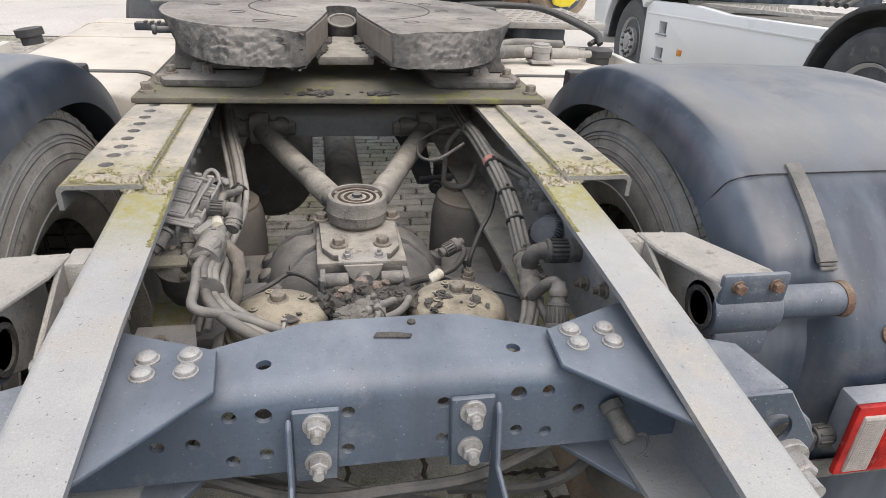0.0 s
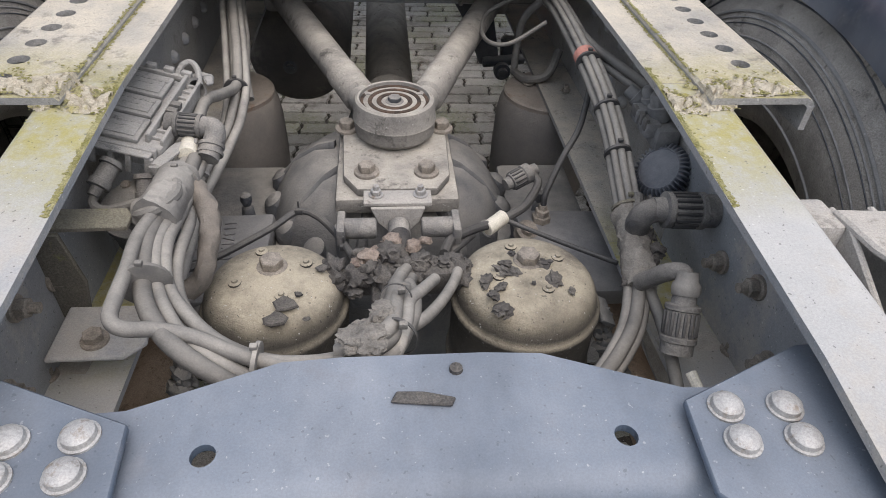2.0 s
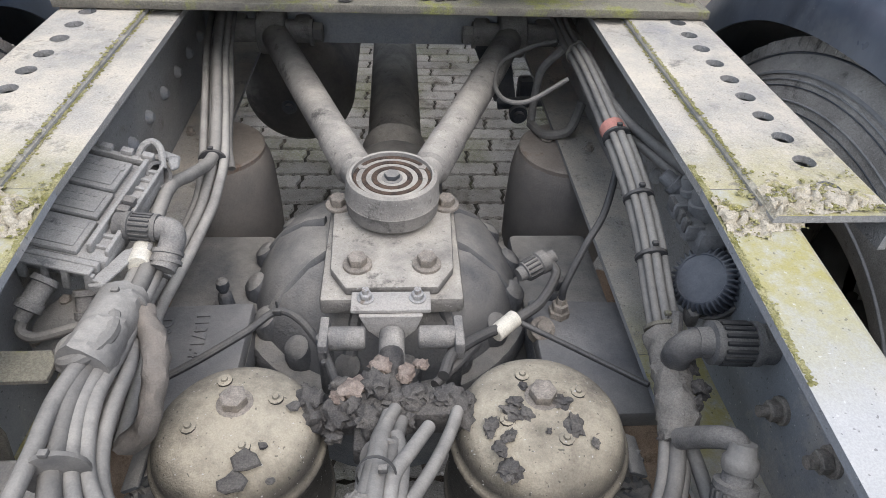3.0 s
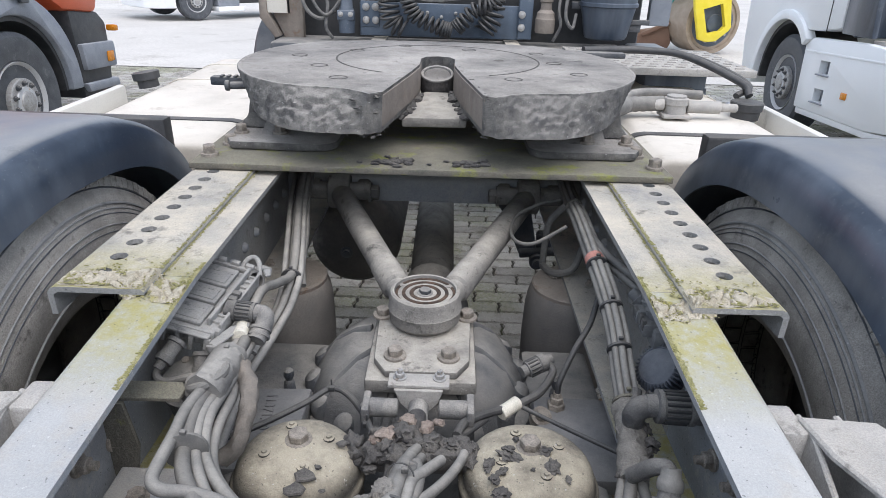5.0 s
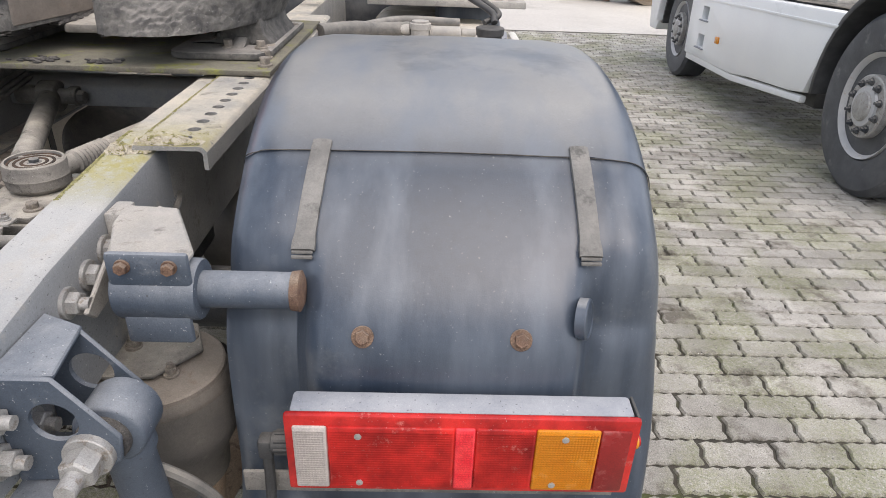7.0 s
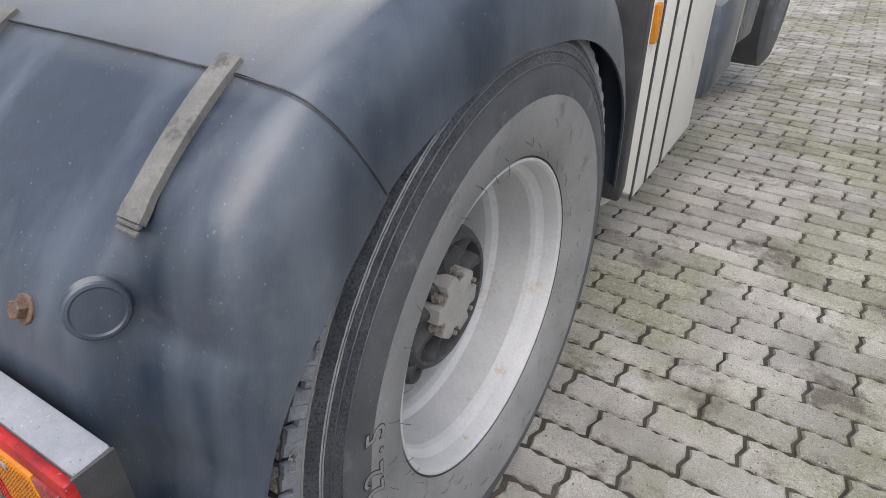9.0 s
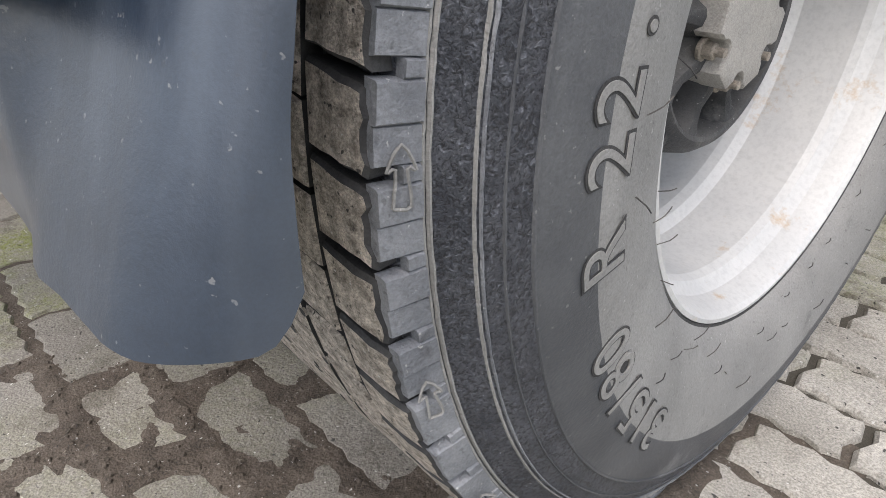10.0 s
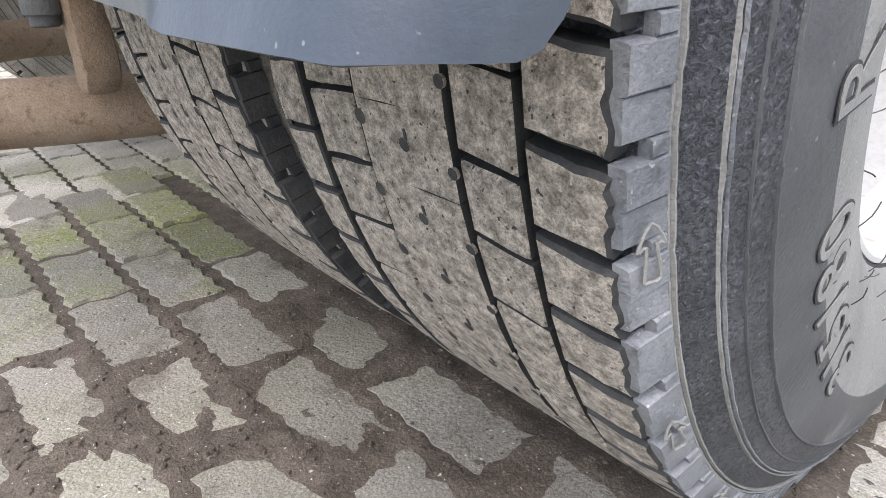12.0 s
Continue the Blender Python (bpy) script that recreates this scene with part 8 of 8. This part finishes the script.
# the yard beyond the single blocks: pale ahead, mossy grey at the sides and behind
for spans, m, label in ((((-60, 60, 9.6, 90),), "yard", "pale dusty yard paving in the distance"),
                        (((-60, 60, -60, -3.3), (-60, -7.2, -3.3, 0.5), (-60, -7.2, 0.5, 7.0), (-60, -7.2, 7.0, 9.6), (7.2, 60, -3.3, 0.5), (7.2, 60, 0.5, 7.0), (7.2, 60, 7.0, 9.6)), "yard_side", "grey mossy yard paving round the vehicles")):
    bm = bmesh.new()
    for x0, x1, y0, y1 in spans:
        loft(bm, [[Vector((x, y, z + gz(y))) for y, z in ((y0, -0.008), (y1, -0.008), (y1, -0.002), (y0, -0.002))] for x in (x0, x1)])
    tagged(part("yard", bm, m, None, smooth=0), label, "yard", kind="structure")

# ---- other vehicles ----
def truck_wheel(bm_t, bm_r, c, s, r=0.5, w=0.3):
    lathe(bm_t, c, (s, 0, 0), [(-w, r * 0.6), (-w, r * 0.92), (-w + 0.03, r), (-0.03, r), (0, r * 0.93), (0.005, r * 0.75), (-0.01, r * 0.60), (-0.03, r * 0.57)], 48)
    lathe(bm_r, c, (s, 0, 0), [(-0.06, r * 0.58), (0.0, r * 0.58), (-0.02, r * 0.54), (-0.07, r * 0.5), (-0.09, r * 0.40), (-0.02, r * 0.30), (0.0, r * 0.24), (0.03, r * 0.22), (0.04, r * 0.001)], 40)


def vehicle_wheel(parent, c, s, r=0.5, holes=10):
    a, b = bmesh.new(), bmesh.new()
    truck_wheel(a, b, c, s, r)
    w = part("wheel", a, "rubber", parent, "dusty truck wheel")
    rim = part("rim", b, "rim", w)
    for k in range(holes):
        t = 2 * math.pi * k / holes
        bm = bmesh.new()
        lathe(bm, Vector(c) + Vector((-0.066 * s, 0.455 * r * math.cos(t), 0.455 * r * math.sin(t))), (s, 0, 0), [(0, 0.034), (0.012, 0.034), (0.013, 0.028)], 14)
        part("hand_hole", bm, "clod", rim)
    bm = bmesh.new()
    lathe(bm, Vector(c), (s, 0, 0), [(-0.04, 0.345 * r), (0.012, 0.345 * r), (0.018, 0.33 * r), (0.018, 0.17 * r), (0.030, 0.165 * r), (0.045, 0.15 * r), (0.052, 0.10 * r), (0.053, 0.001)], 36)
    hub = part("hub", bm, "zinc", w, "grey wheel hub")
    for k in range(10):
        t = 2 * math.pi * (k + 0.5) / 10
        bm = bmesh.new()
        stud(bm, Vector(c) + Vector((0.018 * s, 0.27 * r * math.cos(t), 0.27 * r * math.sin(t))), (s, 0, 0), 0.017, 0.026)
        part("wheel_nut", bm, "dark_iron", hub)
    return w


# white truck with a closed side panel
wt = thing("white_truck", (4.6, 4.5, 0), "white tractor truck with moulded side panels, parked on the paving", "truck")
WX, FY, RY = 3.55, 6.20, 2.16
bm = bmesh.new()
prism(bm, [(5.68, 0.33), (5.70, 0.95), (5.55, 1.02), (4.55, 1.02), (3.95, 0.98), (2.62, 0.98), (2.72, 0.78), (2.84, 0.58), (2.90, 0.44), (3.15, 0.41), (3.9, 0.37), (4.3, 0.33)], "x", WX, WX + 0.10, 0.02)
sp = part("side_panel", bm, "white", wt, "white moulded side panel with two step recesses")
bm = bmesh.new()
prism(bm, [(5.66, 0.88), (5.64, 0.90), (2.66, 0.90), (2.68, 0.88)], "x", WX - 0.006, WX + 0.01, 0.003)
part("crease", bm, "white", sp)
cut(sp, [lambda m, z=z: box(m, (WX + 0.02, 5.20, z), (0.12, 0.19, 0.125)) for z in (0.50, 0.76)])
for z in (0.50, 0.76):
    bm = bmesh.new()
    box(bm, (WX - 0.004, 5.20, z - 0.070), (0.03, 0.25, 0.014), 0.005)
    box(bm, (WX + 0.076, 5.20, z), (0.008, 0.186, 0.12), 0.002)
    part("step_tread", bm, "lamp_box", sp, "grey step in its recess")
bm = bmesh.new()
box(bm, (WX - 0.006, 4.72, 0.56), (0.016, 0.09, 0.06), 0.006)
part("side_marker", bm, "amber_lens", sp, "amber side marker")
bm = bmesh.new()
prism(bm, [(5.66, 0.33), (4.3, 0.33), (2.95, 0.41), (2.95, 0.36), (4.3, 0.27), (5.66, 0.27)], "x", WX + 0.02, WX + 0.07, 0.012)
part("lower_sill", bm, "white", sp)
bm = bmesh.new()
box(bm, (WX + 0.5, 4.3, 0.42), (0.7, 2.6, 0.22), 0.03)
part("underbody", bm, "black_plastic", wt, "dark underbody behind the panel")
bm = bmesh.new()
arch_out = arc(FY, 0.51, 0.72, -2, 182, 22)
body = [(5.46, 1.08)] + [(y, z) for y, z in arc(FY, 0.51, 0.70, 125, 0, 16)] + [(6.98, 0.42), (7.30, 0.42), (7.42, 0.9), (7.46, 1.4), (7.35, 3.0), (5.05, 3.0), (5.05, 1.12)]
prism(bm, body, "x", WX - 0.01, WX + 2.4, 0.02)
cabw = part("cab", bm, "white", wt, "white truck cab")
bm = bmesh.new()
prism(bm, arc(FY, 0.51, 0.76, 2, 140, 20) + arc(FY, 0.51, 0.66, 140, 2, 20), "x", WX - 0.045, WX + 0.06, 0.012)
part("wheel_arch", bm, "white", cabw, "flared wheel arch")
bm = bmesh.new()
prism(bm, arc(FY, 0.51, 0.69, 0, 180, 18) + arc(FY, 0.51, 0.62, 180, 0, 18), "x", WX + 0.03, WX + 0.5)
part("arch_liner", bm, "black_plastic", cabw)
bm = bmesh.new()
box(bm, (WX - 0.013, 5.30, 1.35), (0.006, 0.008, 0.55))
part("panel_gap", bm, "black_plastic", cabw)
bm = bmesh.new()
prism(bm, [(5.04, 1.08), (5.04, 1.9), (4.62, 1.9), (4.52, 1.06)], "x", WX + 0.0, WX + 0.05, 0.01)
part("side_deflector", bm, "plastic", cabw, "dark side deflector behind the cab")
bm = bmesh.new()
box(bm, (WX + 1.2, 5.02, 1.9), (2.2, 0.06, 1.7), 0.02)
part("cab_back", bm, "plastic", cabw, "dark cab back wall")
vehicle_wheel(wt, (WX + 0.06, FY, 0.51), -1, 0.51)
vehicle_wheel(wt, (WX + 0.03, RY, 0.51), -1, 0.52)
bm = bmesh.new()
prism(bm, arc(RY, 0.51, 0.66, -5, 185, 20) + arc(RY, 0.51, 0.62, 185, -5, 20), "x", WX + 0.0, WX + 0.6, 0.006)
part("mudguard", bm, "black_plastic", wt, "black mudguard")
bm = bmesh.new()
box(bm, (WX + 1.2, 3.4, 0.80), (0.9, 4.2, 0.25), 0.02)
part("frame", bm, "dark_iron", wt)
bm = bmesh.new()
box(bm, (WX + 0.42, 3.75, 1.03), (0.7, 1.7, 0.03), 0.004)
wp = part("walkway_plate", bm, "alu", wt, "alloy walkway plate")
bm = bmesh.new()
for i in range(8):
    for j in range(14):
        box(bm, (WX + 0.16 + 0.07 * i, 3.0 + 0.11 * j, 1.047), (0.045, 0.012, 0.005))
tagged(part("tread_rib", bm, "alu", wp), kind="stuff")
for k in range(4):
    bm = bmesh.new()
    tube(bm, [(WX + 0.3, 2.9 + 0.1 * k, 1.12), (WX + 0.6, 3.1 + 0.1 * k, 1.2), (WX + 0.8, 3.5, 1.12)], 0.02, 8, 6)
    part("cable", bm, "black_plastic", wt)
wt.rotation_euler = (-FALL, 0, radians(-4.0))
wt.location = (4.58, 4.5, gz(4.5))

# orange truck on the other side
ot = thing("orange_truck", (-5.0, 5.8, 0), "orange truck with dark plastic wheel arch, parked in the yard", "truck")
OX = -3.95
bm = bmesh.new()
prism(bm, [(4.2, 1.25), (5.3, 1.28), (5.7, 1.10), (6.25, 1.06), (6.45, 1.5), (6.4, 3.0), (4.2, 3.0)], "x", OX - 2.3, OX, 0.06)
part("cab", bm, "orange", ot, "orange truck cab")
bm = bmesh.new()
prism(bm, arc(4.93, 0.42, 0.84, 0, 180, 22) + arc(4.93, 0.42, 0.66, 180, 0, 22), "x", OX - 0.45, OX + 0.03, 0.025)
ar = part("wheel_arch", bm, "lamp_box", ot, "grey plastic wheel arch")
bm = bmesh.new()
prism(bm, arc(4.93, 0.42, 0.655, 0, 180, 22) + arc(4.93, 0.42, 0.62, 180, 0, 22), "x", OX - 0.45, OX - 0.02)
part("liner", bm, "black_plastic", ar)
bm = bmesh.new()
box(bm, (OX + 0.04, 5.0, 1.23), (0.05, 0.16, 0.06), 0.012)
box(bm, (OX + 0.05, 5.06, 1.19), (0.04, 0.10, 0.04), 0.010)
part("hose_clip", bm, "dark_iron", ar)
bm = bmesh.new()
prism(bm, [(5.87, 0.30), (6.40, 0.30), (6.46, 0.70), (6.44, 0.98), (6.30, 1.08), (5.80, 1.10), (5.84, 0.8)], "x", OX - 1.8, OX - 0.03, 0.03)
fb = part("bumper", bm, "black_plastic", ot, "dark bumper corner with grey ledges")
for z0, z1, y1 in ((0.56, 0.80, 6.47), (0.36, 0.44, 6.48)):
    bm = bmesh.new()
    prism(bm, [(5.90, z0), (y1, z0), (y1, z1 - 0.06), (y1 - 0.02, z1), (5.86, z1)], "x", OX - 1.8, OX + 0.015, 0.015)
    part("ledge", bm, "lamp_box", fb)
bm = bmesh.new()
box(bm, (OX + 0.024, 6.34, 0.66), (0.02, 0.12, 0.10), 0.01)
part("indicator", bm, "amber_lens", fb)
bm = bmesh.new()
box(bm, (OX - 0.02, 6.53, 0.92), (0.10, 0.07, 0.06), 0.015)
part("corner_light", bm, "amber_lens", fb)
vehicle_wheel(ot, (OX, 4.90, 0.42), 1, 0.54)
bm = bmesh.new()
box(bm, (OX - 1.15, 3.6, 0.8), (1.5, 3.0, 0.5), 0.05)
part("frame", bm, "dark_iron", ot)

ot.rotation_euler = (-FALL, 0, 0)
ot.location = (-4.47, 5.05, gz(5.12) - 0.02)

# far white truck
ft = thing("white_truck", (0, 0, 0), "white truck cab far across the yard", "truck")
bm = bmesh.new()
prism(bm, [(-2.4, 0.40), (-2.05, 0.08), (-1.2, 0.0), (-0.42, 0.06), (-0.08, 0.40), (0.0, 0.75), (0.0, 2.0), (-2.4, 2.0)], "z", 0.34, 3.0, 0.06)
fc = part("cab", bm, "white", ft, "white truck cab")
cut(fc, [lambda m: cyl(m, (-0.5, 1.40, 0.5), (0.3, 1.40, 0.5), 0.63, 32)])
for z in (0.55, 0.72, 0.89, 1.06):
    bm = bmesh.new()
    prism(bm, [(-1.95, 0.055), (-1.2, -0.012), (-0.55, 0.03), (-0.55, 0.06), (-1.2, 0.02), (-1.95, 0.09)], "z", z, z + 0.10, 0.01)
    part("grille_slot", bm, "black_plastic", fc)
bm = bmesh.new()
prism(bm, [(-0.46, 0.035), (-0.40, 0.06), (-0.07, 0.40), (-0.04, 0.52), (-0.10, 0.54), (-0.44, 0.10)], "z", 0.80, 0.95, 0.015)
part("headlight", bm, "glass_dark", fc)
bm = bmesh.new()
box(bm, (-0.13, 0.32, 0.875), (0.05, 0.13, 0.09), 0.015, Matrix.Rotation(radians(-44), 4, "Z"))
part("indicator", bm, "amber_lens", fc)
vehicle_wheel(ft, (0.0, 1.40, 0.51), 1, 0.51)
vehicle_wheel(ft, (-2.35, 1.40, 0.51), -1, 0.51)
bm = bmesh.new()
box(bm, (-0.25, 2.42, 0.85), (0.5, 0.72, 1.0), 0.05)
part("step_box", bm, "lamp_box", ft, "blue-grey box behind the cab")
bm = bmesh.new()
box(bm, (-0.20, 2.45, 0.28), (0.55, 0.85, 0.14), 0.03)
part("lower_step", bm, "white", ft)
bm = bmesh.new()
box(bm, (-1.2, 4.0, 0.85), (1.9, 2.6, 0.9), 0.06)
part("frame", bm, "black_plastic", ft, "dark frame behind the cab")
ft.rotation_euler = (0, 0, radians(-42.2))
ft.location = (-8.25, 17.5, gz(18.2))

# road roller: a steel drum on end in a yellow frame
rr = thing("road_roller", (0, 0, 0), "yellow road roller with a steel drum", "road roller")
bm = bmesh.new()
lathe(bm, (0, 0, 0.66), (0, 1, 0), [(0.03, 0.50), (0.03, 0.56), (0.0, 0.58), (0.0, 0.655), (0.01, 0.66), (0.84, 0.66), (0.85, 0.655), (0.85, 0.3)], 64)
dr = part("drum", bm, "drum", rr, "brown steel roller drum")
bm = bmesh.new()
lathe(bm, (0, 0, 0.66), (0, -1, 0), [(-0.20, 0.56), (-0.04, 0.55), (-0.03, 0.50), (0.0, 0.46), (0.01, 0.20), (0.05, 0.18), (0.06, 0.001)], 40)
pl_ = part("drum_plate", bm, "bracket", dr, "blue-grey bolted drum plate")
for k in range(10):
    t = 2 * math.pi * k / 10
    bm = bmesh.new()
    hexbolt(bm, (0.40 * math.cos(t), -0.004, 0.66 + 0.40 * math.sin(t)), (0, -1, 0), 0.026, 0.03)
    part("bolt", bm, "zinc", pl_)
bm = bmesh.new()
prism(bm, [(x - 0.24, z) for x, z in ((-0.52, 1.80), (-0.50, 1.34), (-0.40, 0.95), (-0.20, 0.34), (0.02, 0.28), (0.24, 0.30), (0.52, 0.52), (0.56, 0.60), (0.40, 1.36), (0.44, 1.80))], "y", -0.22, -0.12, 0.03)
yf = part("frame", bm, "yellow", rr, "yellow steel frame with cut-outs")
cut(yf, [lambda m: prism(m, [(-0.44, 0.96), (0.0, 1.08), (0.16, 0.62), (0.06, 0.52), (-0.26, 0.46)], "y", -0.5, 0.05), lambda m: prism(m, [(-0.57, 1.72), (-0.12, 1.72), (-0.12, 1.32), (-0.44, 1.18), (-0.54, 1.28)], "y", -0.5, 0.05)])
bm = bmesh.new()
box(bm, (0.1, 0.5, 1.95), (1.5, 1.6, 0.45), 0.06)
part("engine_hood", bm, "yellow", rr)
bm = bmesh.new()
box(bm, (-0.35, 0.42, 1.35), (0.14, 0.7, 0.09), 0.02)
part("scraper", bm, "black_plastic", rr)
rr.rotation_euler = (0, 0, radians(13.9))
rr.location = (5.76, 13.95, gz(13.95))
tm = thing("excavator", (0, 0, 0), "teal excavator with a rusty blade and arm", "excavator")
bm = bmesh.new()
box(bm, (0.0, 0.5, 1.75), (0.9, 1.2, 0.9), 0.08)
prism(bm, [(0.30, 1.5), (0.52, 1.5), (0.34, 1.02), (0.28, 0.75), (0.04, 0.70), (0.02, 0.85), (0.16, 0.95)], "y", -0.15, 0.05, 0.02)
box(bm, (-0.02, -0.05, 1.25), (0.16, 0.16, 0.9), 0.03)
part("body", bm, "teal", tm)
bm = bmesh.new()
box(bm, (0.06, -0.16, 1.20), (0.16, 0.05, 0.12), 0.015)
part("lamp", bm, "orange", tm, "small orange lamp")
bm = bmesh.new()
prism(bm, [(-0.95, 0.05), (0.35, 0.02), (0.42, 0.20), (0.30, 0.62), (0.05, 0.50), (-0.35, 0.42), (-0.95, 0.60)], "y", -0.45, -0.25, 0.03)
prism(bm, [(0.30, 0.66), (0.36, 0.60), (-0.22, 0.30), (-0.26, 0.38)], "y", -0.55, -0.44, 0.015)
part("blade", bm, "rust", tm, "rusty dozer blade")
tm.rotation_euler = (0, 0, radians(-18))
tm.location = (4.80, 15.0, gz(15.0))

ROW0, ROW, LONG = -0.457, 0.1065, 0.217
# ---- soil spread over the paving beside the wheels ----
bm = bmesh.new()
nx, ny, x0, y0, st = 150, 116, -0.10, -1.05, 0.010
rows = []
for j in range(ny):
    row = []
    for i in range(nx):
        x, y = x0 + st * i, y0 + st * j
        k = round((y - ROW0) / ROW)
        u = (x - (0.168 if k % 2 == 0 else 0.0595)) / LONG
        edge = max(abs(u - round(u)) * 2, abs((y - ROW0) / ROW - k) * 2)
        wet = min(1.0, max(0.0, (x - 0.28) / 0.30)) * min(1.0, max(0.0, (1.30 - x) / 0.05)) * min(1.0, max(0.0, (0.05 - y) / 0.1))
        p = Vector((x, y, 0))
        h = 0.55 * noise.noise(p * 9) + 0.35 * noise.noise(p * 23) + 0.25 * noise.noise(p * 55)
        z = -0.0062 + 0.0066 * wet + 0.0062 * wet * h + 0.0052 * (edge ** 3 - 0.42) * (0.35 + wet) + 0.0012 * h
        row.append(Vector((x, y, z)))
    rows.append(row)
loft(bm, rows, closed=False, caps=False)
soil = part("soil", bm, "soil", ground, "dark loose soil over the paver joints", smooth=60)
tagged(soil, kind="stuff")
bm = bmesh.new()
for i in range(5000):
    x, y = rng.uniform(0.30, 1.32), rng.uniform(-1.02, -0.06)
    q = rows[min(ny - 1, round((y - y0) / st))][min(nx - 1, round((x - x0) / st))]
    if q.z < 0.0008:
        continue
    r = rng.choice((0.0012, 0.0016, 0.002, 0.0026, 0.0036))
    grain(bm, r, Matrix.Translation((x, y, q.z + 0.3 * r)) @ Matrix.Rotation(rng.random() * 3, 4, "Z") @ Matrix.Diagonal((1.3, 0.9, 0.7, 1)))
tagged(part("crumbs", bm, "soil", soil, "loose crumbs of soil", smooth=0), kind="stuff")

# ---- the single pavers that the camera passes nearest ----
rg = random.Random(21)
kinds, mossy, shaded = [], [], []
for k in range(4):
    bm = bmesh.new()
    paver_mesh(bm, (0, 0))
    me = bpy.data.meshes.new("paver")
    bmesh.ops.recalc_face_normals(bm, faces=bm.faces[:])
    bm.to_mesh(me)
    bm.free()
    me.materials.append(M["paver"])
    kinds.append(me)
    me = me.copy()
    me.materials[0] = M["paver_mossy_shaded"]
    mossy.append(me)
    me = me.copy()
    me.materials[0] = M["paver_shaded"]
    shaded.append(me)
spots = []
for j in range(-12, 16):
    for i in range(-2, 16):
        x, y = (i + (0.5 if j % 2 else 0.0)) * PL + PX, j * PW
        if near(x, y) and x > 1.27 and y > -0.10:
            spots.append((x, y, kinds))
# blocks under the truck, in the copies darkened for its shade
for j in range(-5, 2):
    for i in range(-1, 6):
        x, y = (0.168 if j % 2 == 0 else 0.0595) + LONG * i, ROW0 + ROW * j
        spots.append((x, y, shaded if x > 0.45 else mossy))
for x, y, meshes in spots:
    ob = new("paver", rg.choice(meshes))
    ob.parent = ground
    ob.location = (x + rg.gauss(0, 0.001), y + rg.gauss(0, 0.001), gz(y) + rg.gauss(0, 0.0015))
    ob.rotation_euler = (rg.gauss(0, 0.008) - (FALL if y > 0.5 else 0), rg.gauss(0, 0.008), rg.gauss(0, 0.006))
